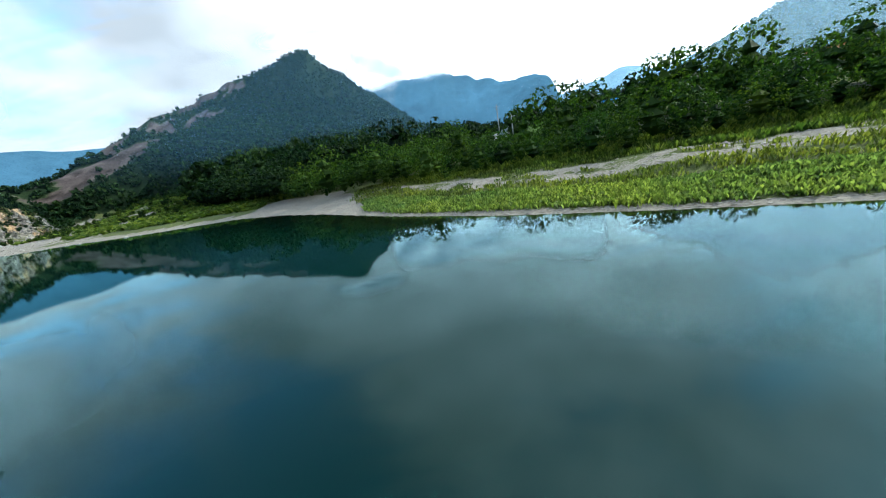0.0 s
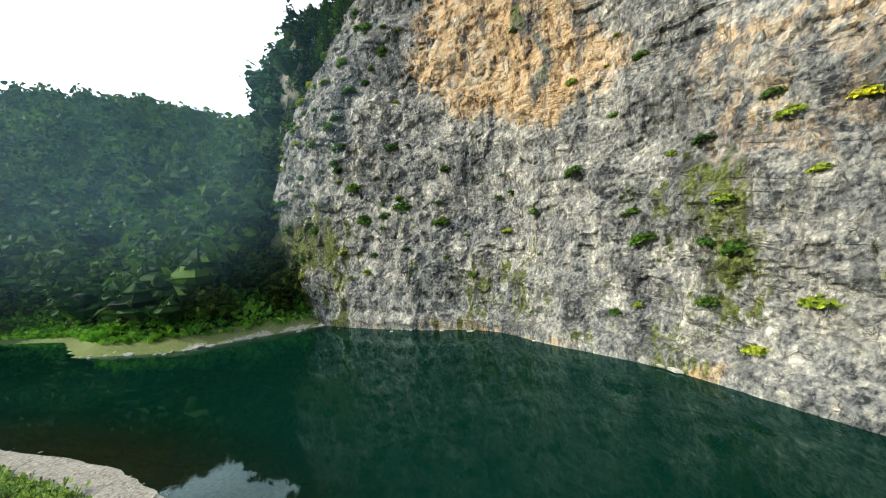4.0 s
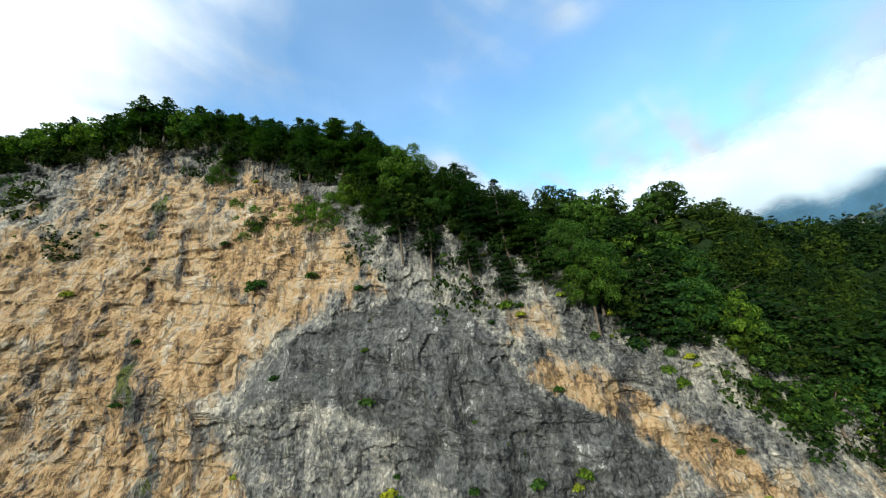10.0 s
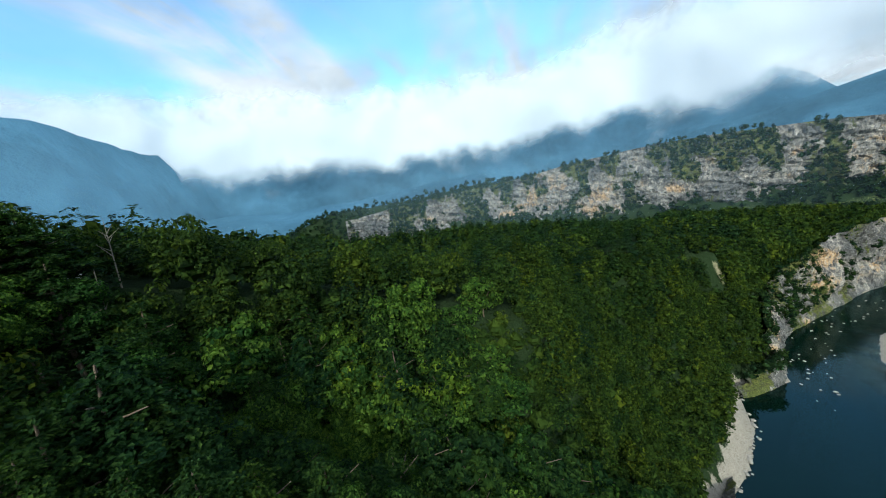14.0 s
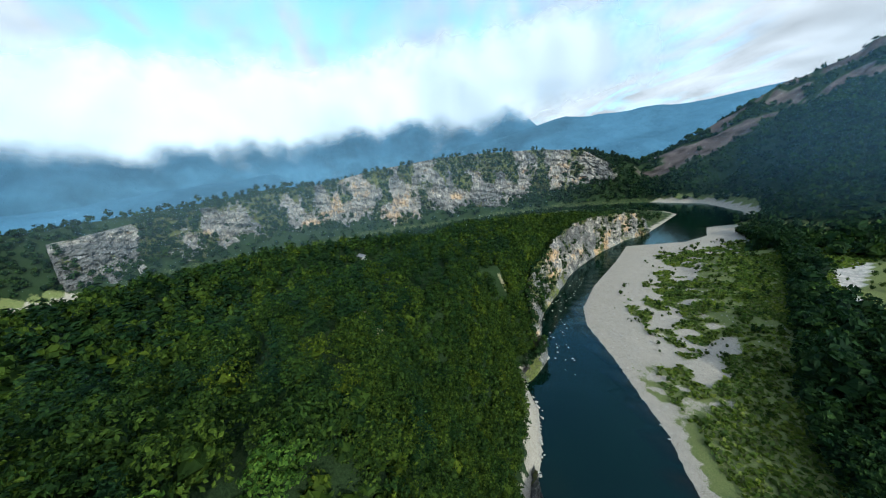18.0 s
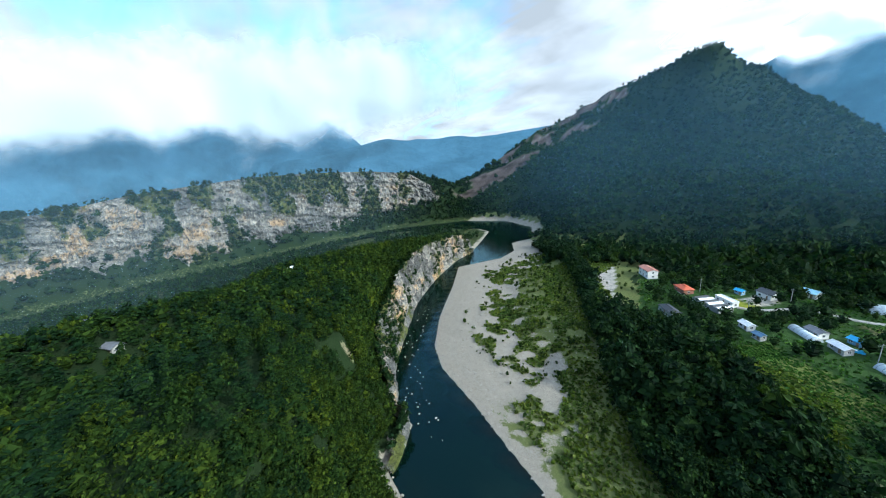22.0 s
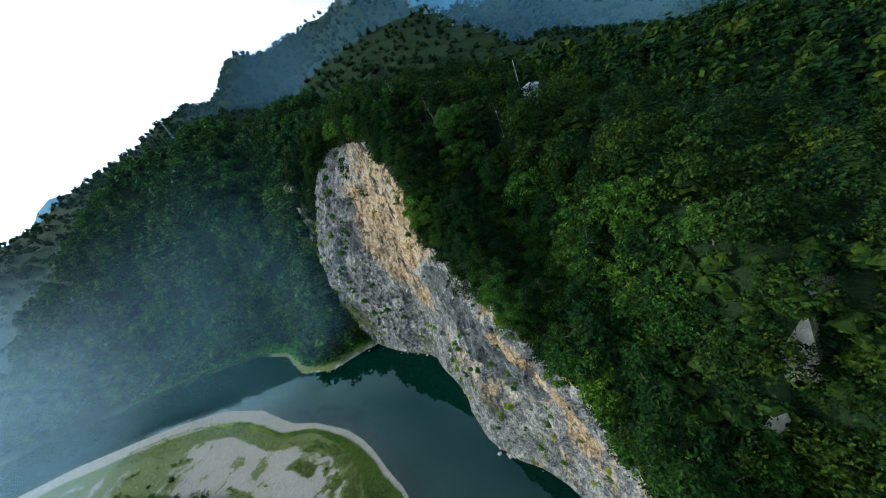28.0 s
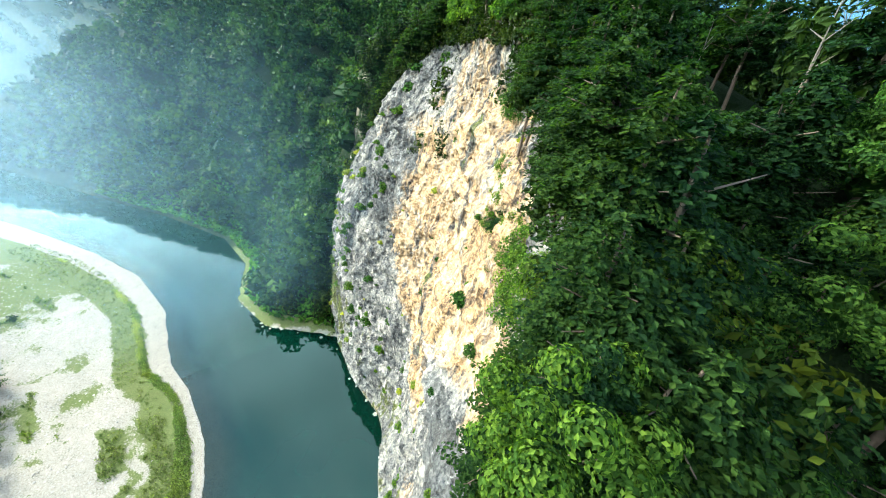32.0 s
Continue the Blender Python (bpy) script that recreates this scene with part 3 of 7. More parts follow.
def crest_field(x, y, ridges):
    """Each piece of a crest falls away on its own, so that the slopes meet without steps."""
    best = np.full(np.shape(x), -200.0)
    for line, fall in ridges:
        for (ax, ay, az), (bx, by, bz) in zip(line, line[1:]):
            dx, dy = bx - ax, by - ay
            t = np.clip(((x - ax) * dx + (y - ay) * dy) / (dx * dx + dy * dy), 0, 1)
            d = np.hypot(x - ax - t * dx, y - ay - t * dy)
            best = np.maximum(best, az + t * (bz - az) - fall * np.sqrt(d * d + 40) + 2)
    return best


def land(x, y, rough=True):
    """The height of the ground; river beds lie below 0."""
    x, y = np.asarray(x, float), np.asarray(y, float)
    ds, at = along(x, y, CLIFF_BANK)
    db, _ = along(x, y, BAR_BANK)
    in_s, in_n = inside(x, y, SOUTH_LAND), inside(x, y, NORTH_LAND)
    idx = np.arange(len(CLIFF_BANK))
    steep, foot = np.interp(at, idx, BANK_STEEP), np.interp(at, idx, BANK_FOOT)
    wob = fbm(x / 34, y / 34, 0, 4) if rough else 0.0
    lobe = 0.16 + 0.44 * ease((x - 146) / 10) * ease((215 - x) / 20)
    rise = lobe * np.minimum(ds, foot) + steep * np.maximum(ds - foot, 0) * (1 + 0.12 * wob * (steep < 3.3))
    back = 7 + 1.2 * wob
    top = np.maximum(crest_field(x, y, SOUTH_RIDGES), back)
    top = top + wob * np.clip(top - 30, 0, 90) * 0.045
    near = [np.clip(at + k, 0, len(idx) - 1) for k in (-0.7, -0.35, 0, 0.35, 0.7)]
    edge = np.min([np.interp(a, idx, RIM_TOP) for a in near], 0)
    lean = np.max([np.interp(a, idx, RIM_LEAN) for a in near], 0) + 2.0
    rim = edge - 0.8 + np.interp(at, idx, RIM_RISE) * np.maximum(ds - lean, 0) + 1.3 * np.maximum(ds - lean - 7, 0)
    rim = np.where(edge < 500, rim - 2.2 * np.maximum(lean - ds, 0), rim)
    south = np.minimum(np.minimum(rise, top), rim)
    # inner bank: beach, bar, wooded step, terrace, then the hills
    bar = 0.085 * np.minimum(db, 12) + 0.03 * np.clip(db - 12, 0, 40) + 0.35 * fbm(x / 9, y / 9, 3, 3) * ease(db / 14)
    step = ease((db - 42) / 30) * 5.5
    tilt = np.clip((y - 60) * 0.02, 0, 6) * ease((db - 60) / 80)
    bar = bar + step + tilt
    west = ease((-x - 330) / 40) * ease((-y + 420) / 60)
    cliffs = 1.0 + np.maximum(db - 10, 0) * 0.9 + np.maximum(db - 40, 0) * 2.6
    hills = np.maximum(crest_field(x, y, NORTH_RIDGES), -50)
    hills = np.minimum(hills + wob * np.clip(hills - 20, 0, 160) * 0.05, 2 + 0.85 * np.maximum(db - 8, 0))
    north = np.where(hills > bar, bar + (hills - bar) * ease((hills - bar) / 8 + 0.2), bar)
    north = north * (1 - west) + np.minimum(np.maximum(hills, bar), cliffs) * west
    bed = -np.minimum(0.16 * np.minimum(ds, db), 2.5)
    return np.where(in_s, south, np.where(in_n, north, bed))


def axis(lo, hi, spans):
    """Grid lines: fine in the middle spans, wider and wider outside."""
    v = []
    for a, b, step in spans:
        v += list(np.arange(a, b, step))
    v.append(spans[-1][1])
    step, a = spans[0][2], v[0]
    while a > lo:
        step *= 1.14
        a -= step
        v.insert(0, a)
    step, b = spans[-1][2], v[-1]
    while b < hi:
        step *= 1.14
        b += step
        v.append(b)
    return np.array(v)


def mesh_from(name, verts, faces, mat, smooth=True):
    """A mesh from arrays: vertices (n, 3) and faces (m, 3 or 4)."""
    verts, faces = np.asarray(verts, np.float32), np.asarray(faces, np.int32)
    me = bpy.data.meshes.new(name)
    me.vertices.add(len(verts)); me.vertices.foreach_set("co", verts.ravel())
    k = faces.shape[1]
    me.loops.add(faces.size); me.loops.foreach_set("vertex_index", faces.ravel())
    me.polygons.add(len(faces)); me.polygons.foreach_set("loop_start", np.arange(0, faces.size, k, dtype=np.int32))
    me.polygons.foreach_set("use_smooth", np.full(len(faces), smooth))
    me.update(calc_edges=True)
    me.materials.append(mat)
    return me


def paint(me, name, values):
    """A colour of each vertex (n, 3), or one number of each (n)."""
    values = np.asarray(values, np.float32)
    if values.ndim == 1:
        a = me.attributes.new(name, "FLOAT", "POINT")
        a.data.foreach_set("value", values)
    else:
        a = me.attributes.new(name, "FLOAT_COLOR", "POINT")
        a.data.foreach_set("color", np.c_[values, np.ones(len(values))].astype(np.float32).ravel())


def sheet_faces(nu, nv):
    i = np.arange(nu * nv).reshape(nv, nu)
    return np.stack([i[:-1, :-1], i[:-1, 1:], i[1:, 1:], i[1:, :-1]], -1).reshape(-1, 4)


# ---------------------------------------------------------------- ground and water
VILLAGE = [(205, -70), (160, -48), (120, -25), (60, 20), (10, 95), (-10, 175), (60, 215), (180, 230), (320, 170), (420, 60), (380, -30), (290, -60)]


# plots of the village: colour of the ground, outline
FIELDS = [((0.13, 0.13, 0.06), [(87, 144), (113, 151), (141, 128), (155, 85), (132, 71), (111, 87), (100, 118)]),
          ((0.11, 0.13, 0.035), [(57, 106), (89, 78), (73, 54), (51, 76), (45, 94)]),
          ((0.10, 0.16, 0.03), [(45, 92), (57, 106), (64, 98), (52, 84)]),
          ((0.30, 0.28, 0.25), [(-47, 178), (-28, 181), (-12, 130), (1, 106), (-12, 105), (-26, 140)]),
          ((0.30, 0.31, 0.04), [(45, 153), (55, 145), (51, 141), (41, 149)]),
          ((0.30, 0.28, 0.24), [(55, 168), (62, 160), (56, 146), (46, 154)]),
          ((0.08, 0.064, 0.042), [(154, -25), (172, -31), (166, -43), (150, -34)]),
          ((0.06, 0.10, 0.025), [(183, -22), (194, -25), (199, -38), (195, -46), (174, -46), (176, -34)]),
          ((0.09, 0.16, 0.035), [(221, -9), (205, -29), (200, -49), (221, -37), (220, -23)]),
          ((0.14, 0.13, 0.065), [(304, 108), (309, 57), (227, 23), (191, 29), (204, 66)]),
          ((0.07, 0.10, 0.03), [(144, 35), (162, 24), (133, -4), (116, 3)]),
          ((0.085, 0.14, 0.03), [(148, -7), (164, -16), (144, -32), (132, -30), (133, -9)]),
          ((0.07, 0.085, 0.035), [(79, 34), (88, 40), (116, 16), (121, 2), (108, -2), (84, 20)]),
          ((0.05, 0.10, 0.03), [(10, 205), (40, 215), (55, 195), (25, 185)]),
          ((0.17, 0.145, 0.11), [(141, 78), (152, 72), (146, 60), (137, 66)]),
          ((0.16, 0.14, 0.10), [(180, -50), (191, -50), (190, -56), (180, -56)]),
          ((0.24, 0.20, 0.13), [(3, -99), (8, -100), (12, -95), (8, -90), (4, -93)]), ((0.20, 0.17, 0.11), [(-52, -40), (-50, -42), (-47, -40), (-48, -37)])]
TRACKS = [((0.17, 0.145, 0.10), 1.4, [(76, 30), (79, 36), (88, 40), (99, 31), (111, 18), (117, 8), (113, 1)]),
          ((0.16, 0.14, 0.10), 1.3, [(113, 4), (112, 13), (128, 3), (135, -3)]),
          ((0.16, 0.14, 0.105), 1.3, [(187, -10), (174, -34), (166, -46)]),
          ((0.22, 0.19, 0.14), 1.8, [(118, 62), (108, 66), (112, 74), (126, 74)])]


def bar_cover(x, y):
    """On the bar: how much of gravel and of grass there is."""
    db, at = along(x, y, BAR_BANK)
    n = fbm(x / 22, y / 22, 1, 4)
    south, east = ease((x - 60) / 40) * ease((260 - x) / 60), ease((x - 220) / 60)
    beach = np.interp(x, [60, 100, 120, 143, 170, 185, 260, 320], [4.0, 0.8, 0.7, 2.3, 2.6, 5.0, 8.0, 8.0])
    gravel = ease((beach + 1.0 + 0.8 * n - db) / 1.2)
    # north-west arm: wide white bar, then gravel mixed with scrub
    rag = fbm(x / 6, y / 6, 15, 3)
    wide = ease((31 + 8 * n + 5 * rag - db) / 4) * ease((-x + 5) / 40)
    mixed = ease((80 - db) / 16) * ease(0.42 + 0.8 * fbm(x / 10, y / 10, 2, 3) + 1.2 * fbm(x / 4.5, y / 4.5, 27, 3)) * ease((-x + 30) / 40)
    gravel = np.maximum(gravel, np.maximum(wide, mixed * 0.9))
    # south arm: beach, weed strip, grey gravel tracks
    strip = ease((db - beach - 0.8 * n) / 0.9) * ease((beach + np.interp(x, [120, 145, 165], [7.0, 4.8, 2.9]) + 1.6 * n - db) / 2)
    lanes = fbm(at * 2.2, db / 3.2, 12, 3)           # wheel tracks and flood lines run along the bank
    pale = ease((db - beach - np.interp(x, [120, 160], [8.5, 6]) - 2 * n) / 2) * ease((np.interp(x, [95, 140, 155, 172, 260], [21, 23, 31, 40, 37]) + 3 * n - db) / 4) * ease(0.74 + 1.6 * lanes + 1.2 * ease((x - 152) / 22))
    gravel = np.maximum(gravel * (1 - strip * south), pale * np.maximum(south, 0.5 * east) * (0.75 + 0.5 * fbm(x / 7, y / 7, 6, 3)))
    bare = ease((x - 62) / 8) * ease((100 - x) / 10) * ease((19 + 5 * n - db) / 3)
    gravel = np.maximum(gravel, bare)
    return gravel, strip * np.maximum(south, east * 0.7) * (1 - bare), pale


CRAG = [(-402, 378), (-375, 485), (-330, 562), (-240, 655), (-180, 690), (-158, 655), (-215, 580), (-275, 500), (-320, 425), (-360, 385)]


def crag(x, y):
    """Bare rock on the shoulder of the peaked mountain."""
    u, v = (x + 300) * 0.55 + (y - 520) * 0.83, (x + 300) * 0.83 - (y - 520) * 0.55
    return inside(x, y, CRAG) & (fbm(u / 34, v / 15, 6, 4) > -0.16)


def build_ground():
    xs = axis(-4400, 4400, [(-520, -270, 7.0), (-270, 90, 2.6), (90, 152, 0.9), (152, 330, 2.6), (330, 560, 7.0)])
    ys = axis(-4400, 4400, [(-420, -250, 7.0), (-250, -116, 2.6), (-116, -72, 0.9), (-72, 230, 2.6), (230, 720, 7.0)])
    gx, gy = np.meshgrid(xs, ys)
    x, y = gx.ravel(), gy.ravel()
    z = land(x, y)
    db, _ = along(x, y, BAR_BANK)
    in_n = inside(x, y, NORTH_LAND)
    low = in_n & (db < 75) & (x > -330)
    gravel, strip, pale = bar_cover(x, y)
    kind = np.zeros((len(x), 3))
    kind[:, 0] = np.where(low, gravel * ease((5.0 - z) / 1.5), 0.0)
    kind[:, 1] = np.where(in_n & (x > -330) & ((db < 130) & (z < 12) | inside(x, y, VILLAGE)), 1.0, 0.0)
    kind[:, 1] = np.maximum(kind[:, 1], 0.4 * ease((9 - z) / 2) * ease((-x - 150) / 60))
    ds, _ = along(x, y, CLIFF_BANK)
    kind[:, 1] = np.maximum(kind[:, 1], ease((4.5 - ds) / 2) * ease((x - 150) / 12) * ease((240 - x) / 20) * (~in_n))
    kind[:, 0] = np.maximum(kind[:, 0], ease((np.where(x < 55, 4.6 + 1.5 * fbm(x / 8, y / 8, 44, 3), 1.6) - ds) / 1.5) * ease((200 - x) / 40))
    kind[:, 0] = np.maximum(kind[:, 0], ease((11 - db) / 4) * (z < 0.05) * (x > -330))
    soil = np.tile((0.032, 0.062, 0.018), (len(x), 1))
    kind[:, 2] = np.where(inside(x, y, VILLAGE) & (db > 60), 0.75, 0.0)
    for colour, poly in FIELDS:
        here = inside(x + 1.2 * fbm(x / 9, y / 9, 5, 2), y + 1.2 * fbm(x / 9, y / 9, 8, 2), poly)
        soil[here] = colour
        kind[here, 2] = 1.0
    scar = crag(x, y)
    soil[scar] = np.array((0.125, 0.098, 0.088)) * (0.1 + 0.9 * vnoise((x[scar] + y[scar]) / 11, (x[scar] - y[scar]) / 4, 2))[:, None]
    kind[scar, 2] = 1.0
    for colour, wide, line in TRACKS:
        here = along(x, y, line)[0] < wide
        soil[here] = colour
        kind[here, 2] = 1.0
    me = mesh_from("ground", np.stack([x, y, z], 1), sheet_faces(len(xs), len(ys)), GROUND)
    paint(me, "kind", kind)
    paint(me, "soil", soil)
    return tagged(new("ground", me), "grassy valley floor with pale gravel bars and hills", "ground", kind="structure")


ground = build_ground()
wx, wy = np.meshgrid(axis(-4300, 4300, [(-240, 90, 6.0), (90, 240, 2.0), (240, 330, 6.0)]), axis(-4300, 4300, [(-180, -140, 6.0), (-140, -70, 2.0), (-70, 260, 6.0)]))
shape = wx.shape
wx, wy = wx.ravel(), wy.ravel()
me = mesh_from("water", np.stack([wx, wy, 0 * wx], 1), sheet_faces(shape[1], shape[0]), WATER)
paint(me, "deep", ease(along(wx, wy, BAR_BANK)[0] / np.where(wx > 60, 9.0, 5.0)))
river = new("water", me)
tagged(river, "calm dark green river with riffles", "river", kind="structure")


# ---------------------------------------------------------------- cliffs
def cliff_mesh(name, foot, tops, leans, step, amp, kinds, mat=None, bend=6.0, curl=None):
    """A rock face: from a foot line up to the given heights (at its vertices), leaning back by metres, with broken relief."""
    foot = np.asarray(foot, float)
    seg = np.hypot(*np.diff(foot, axis=0).T)
    run = np.r_[0, np.cumsum(seg)]
    nu = int(run[-1] / step) + 1
    u = np.linspace(0, run[-1], nu)
    fx, fy = np.interp(u, run, foot[:, 0]), np.interp(u, run, foot[:, 1])
    k = max(3, int(bend / step)) | 1
    pad = np.ones(k) / k
    fx = np.convolve(np.pad(fx, k // 2, mode="edge"), pad, "valid")
    fy = np.convolve(np.pad(fy, k // 2, mode="edge"), pad, "valid")
    tx, ty = np.gradient(fx), np.gradient(fy)
    ln = np.hypot(tx, ty)
    nx, ny = -ty / ln, tx / ln
    if (nx * INLAND[0] + ny * INLAND[1]).mean() > 0:
        nx, ny = -nx, -ny
    k2 = max(3, int(bend * 2.6 / step)) | 1
    nx = np.convolve(np.pad(nx, k2 // 2, mode="edge"), np.ones(k2) / k2, "valid")
    ny = np.convolve(np.pad(ny, k2 // 2, mode="edge"), np.ones(k2) / k2, "valid")
    top, lean = np.interp(u, run, tops), np.interp(u, run, leans)
    nv = int(max(tops) / step) + 1
    v = np.linspace(0, 1, nv)[:, None]
    z = -0.6 + v * (top[None] + 0.6)
    uu = np.broadcast_to(u[None], z.shape)
    dip = z * 0.94 + uu * 0.18                      # tilted beds of rock
    bed = fbm(uu / 60, dip / 5.0, 2.0, 4)
    big = fbm(uu / 20, z / 22, 5.0, 4)
    rib = 1 - np.abs(fbm(uu / 5.0 + 0.6 * big, z / 13, 8.0, 4))
    fine = fbm(uu / 2.2, dip / 1.3, 11.0, 3)
    block = np.floor(3.0 * vnoise(uu / 4.2, dip / 3.4, 1.0)) / 3.0
    chip = np.floor(3.0 * vnoise(uu / 1.7 + 0.4 * big, dip / 1.3, 4.0)) / 3.0
    crag = fbm(uu / 1.1, dip / 0.8, 15.0, 2)
    broken = 0.25 + 0.75 * ease(0.5 + 0.9 * fbm(uu / 17, z / 14, 19.0, 3))   # some faces are smooth, others shattered
    shard = np.floor(3.0 * vnoise(uu / 0.8 + big, dip / 0.7, 6.0)) / 3.0
    out = amp * (1.3 * big + 0.6 * bed + 0.8 * (rib - 0.6) + 0.34 * fine + 1.15 * block + broken * (0.55 * chip + 0.18 * crag + 0.26 * shard))
    out = out * ease(z / 6 + 0.25)
    ledge = 1.6 * ease((3.2 - z) / 2.0) * (0.6 + 0.6 * vnoise(uu / 6, 3.3))
    curve = np.interp(u, run, curl or [1.1] * len(run))
    inwards = lean[None] * v ** curve[None] - out - ledge
    px = fx[None] - nx[None] * inwards
    py = fy[None] - ny[None] * inwards
    me = mesh_from(name, np.stack([px.ravel(), py.ravel(), z.ravel()], 1), sheet_faces(nu, nv), mat or ROCK, False)
    paint(me, "kind", kinds(uu.ravel(), z.ravel(), px.ravel(), py.ravel(), top[None].repeat(nv, 0).ravel()))
    return me


def blob(u, z, cu, cz, ru, rz, tilt=0.0):
    c, s = math.cos(tilt), math.sin(tilt)
    a, b = (u - cu) * c + (z - cz) * s, (z - cz) * c - (u - cu) * s
    return np.exp(-(a / ru) ** 2 - (b / rz) ** 2)


SLAB = [(-8, 54), (-15, 50), (-20, 45), (-22, 39), (-27, 36), (-33, 32), (-26, 29), (-22, 27), (-16, 30), (-11, 33), (-5, 35), (-3, 40), (-1, 42), (6, 43), (14, 44), (9, 50), (0, 53)]
BAND = [(-18, 46), (-26, 42), (-33, 38), (-38, 35), (-40, 31), (-45, 25), (-37, 22), (-36, 27), (-33, 31), (-26, 36), (-20, 41)]
BLOCK = [(-20, 52), (-28, 49), (-26, 44), (-20, 46)]
WARM = [(62, 88), (30, 86), (9, 73), (2, 68), (-5, 55), (0, 54), (9, 51), (13, 46), (17, 42), (15, 38), (10, 35), (14, 31), (23, 27), (33, 32), (42, 38), (53, 47), (66, 64)]
GREY_TOP = [(6, 80), (5, 74), (-8, 66), (-19, 60), (-27, 53), (-12, 52), (-8, 58), (0, 68)]


def share_of(w, z, poly, soft):
    """1 well inside the polygon, 0 well outside."""
    d = along(w, z, poly + poly[:1])[0]
    return ease(0.5 + np.where(inside(w, z, poly), d, -d) / (2 * soft))


def great_kinds(u, z, x, y, top):
    w = (x - 95) * 0.692 - (y + 128) * 0.722        # along the face, growing towards the corner
    w, zz = w + 2.0 * fbm(u / 9, z / 11, 21, 4), z + 2.0 * fbm(u / 8, z / 10, 25, 4)
    slab = share_of(w, zz, SLAB, 1.3)
    ochre = np.maximum(np.maximum(share_of(w, zz, WARM, 3.5), share_of(w, zz, BLOCK, 1.5)), share_of(w, zz, BAND, 1.8)) * (1 - slab) * (1 - 0.75 * share_of(w, zz, GREY_TOP, 3.0))
    ochre = np.maximum(ochre * (1 - 0.5 * ease((w - 44) / 14)), 0.55 * blob(w, zz, -20, 22, 10, 8))
    ochre = (0.08 + 0.55 * ochre) * (1 - 0.45 * ease((z - top + 16) / 14))
    ochre = np.maximum(ochre, 0.40 * ease((34 - zz) / 5) * ease((zz - 12) / 8) * ease((12 - w) / 8))
    ochre = np.maximum(ochre, 0.40 * ease((2.2 + 1.6 * fbm(u / 6, 0 * z, 47, 3) - z) / 1.6))
    ochre = np.maximum(ochre, 0.42 * ease((-w - 22) / 10) * ease(0.55 + 1.2 * fbm(u / 10, z / 16, 41, 3)))
    low = ease((34 - zz) / 8) * ease((w + 16) / 8)
    dark = np.maximum(0.9 * slab, 0.42 * low * ease(0.5 + fbm(u / 14, z / 9, 31, 3)))
    dark = np.maximum(dark, 0.55 * ease((w - 42) / 10) * ease((z - 20) / 10) * ease(0.4 + fbm(u / 12, z / 14, 33, 3)))
    cleft = along(w, zz, [(30, 76), (32, 66), (28, 58), (27, 48), (22, 40), (25, 30)])[0]
    dark = np.maximum(dark, 0.46 * ease((2.6 - cleft) / 2.5))
    moss = 0.06 + 0.3 * ease((2.5 - cleft) / 2) + 0.34 * ease((30 - z) / 14) + 0.25 * ease((z - top + 6) / 6) + 0.22 * ease((w - 50) / 12)
    return np.stack([ochre, dark, moss], 1)


INLAND = (-0.72, -0.69)
great = cliff_mesh("cliff", [(186, -186), (171, -168), (155, -158), (140, -151), (121, -147), (116, -139), (108, -133), (101, -121), (93, -111), (84, -108), (74, -103), (69, -97), (65, -88), (58, -78), (48, -72)],
                   [48, 64, 79, 86.5, 87.5, 86, 81, 71.5, 64, 58, 50, 45, 39, 32, 10],
                   [10, 15, 19, 23, 14, 15.5, 13, 13, 11.5, 8, 5.3, 5.2, 7.6, 8.5, 5], 0.36, 1.0, great_kinds, bend=11.0,
                   curl=[2.4, 2.4, 2.3, 1.5] + [1.1] * 11)
tagged(new("cliff", great), "tall ochre and grey limestone cliff with streaks", "cliff", kind="structure")


def low_kinds(u, z, x, y, top):
    n = fbm(u / 16, z / 12, 3.0, 3)
    return np.stack([0.20 + 0.5 * n, 0.44 - 0.4 * n, 0.34 + 0.45 * fbm(u / 9, z / 20, 13.0, 3) + 0.3 * ease((z - top + 6) / 6)], 1)


INLAND = (-0.6, -0.5)
low = cliff_mesh("cliff", [(-28, -41), (-38, -24), (-51, -21), (-76, -4), (-97, 21), (-124, 51), (-150, 94), (-175, 151), (-182, 188), (-192, 197), (-204, 190)],
                 [2, 9, 10, 20, 30, 35, 34, 28, 20, 16, 8], [2, 4, 5, 6, 5, 4, 4, 4, 4, 4, 4], 0.8, 1.9, low_kinds)
WEST_FACE = low
tagged(new("cliff", low), "pale grey and ochre river cliff under pines", "cliff", kind="structure")
INLAND = (0.9, -0.2)
low = cliff_mesh("cliff", [(52, -75), (45, -71), (36, -68), (28, -66), (15, -62), (6, -56)], [1, 10, 15, 11, 5, 1], [1, 4, 5, 4, 3, 1], 0.8, 0.9, low_kinds)
tagged(new("cliff", low), "pale rock outcrop at the foot of the wooded slope", "cliff", kind="structure")


def far_kinds(u, z, x, y, top):
    n, m = fbm(u / 45, z / 20, 7.0, 4), fbm(u / 20, z / 30, 9.0, 4)
    return np.stack([0.10 + 0.5 * n, 0.40 - 0.5 * n, 0.36 + 0.95 * m + 0.25 * ease((z - 0.75 * top) / 12)], 1)


INLAND = (-1, 0)
far_line = [(-330, -400), (-385, -320), (-420, -215), (-432, -125), (-440, -60), (-443, 54), (-440, 135), (-432, 235), (-420, 300), (-388, 350)]
far = cliff_mesh("cliff", far_line, [56, 68, 80, 86, 97, 106, 106, 102, 94, 56], [34, 38, 40, 40, 40, 36, 34, 30, 26, 18], 2.2, 5.0, far_kinds)
FAR_FACE = far
tagged(new("cliff", far), "long banded limestone cliff across the far river reach", "cliff", kind="structure")

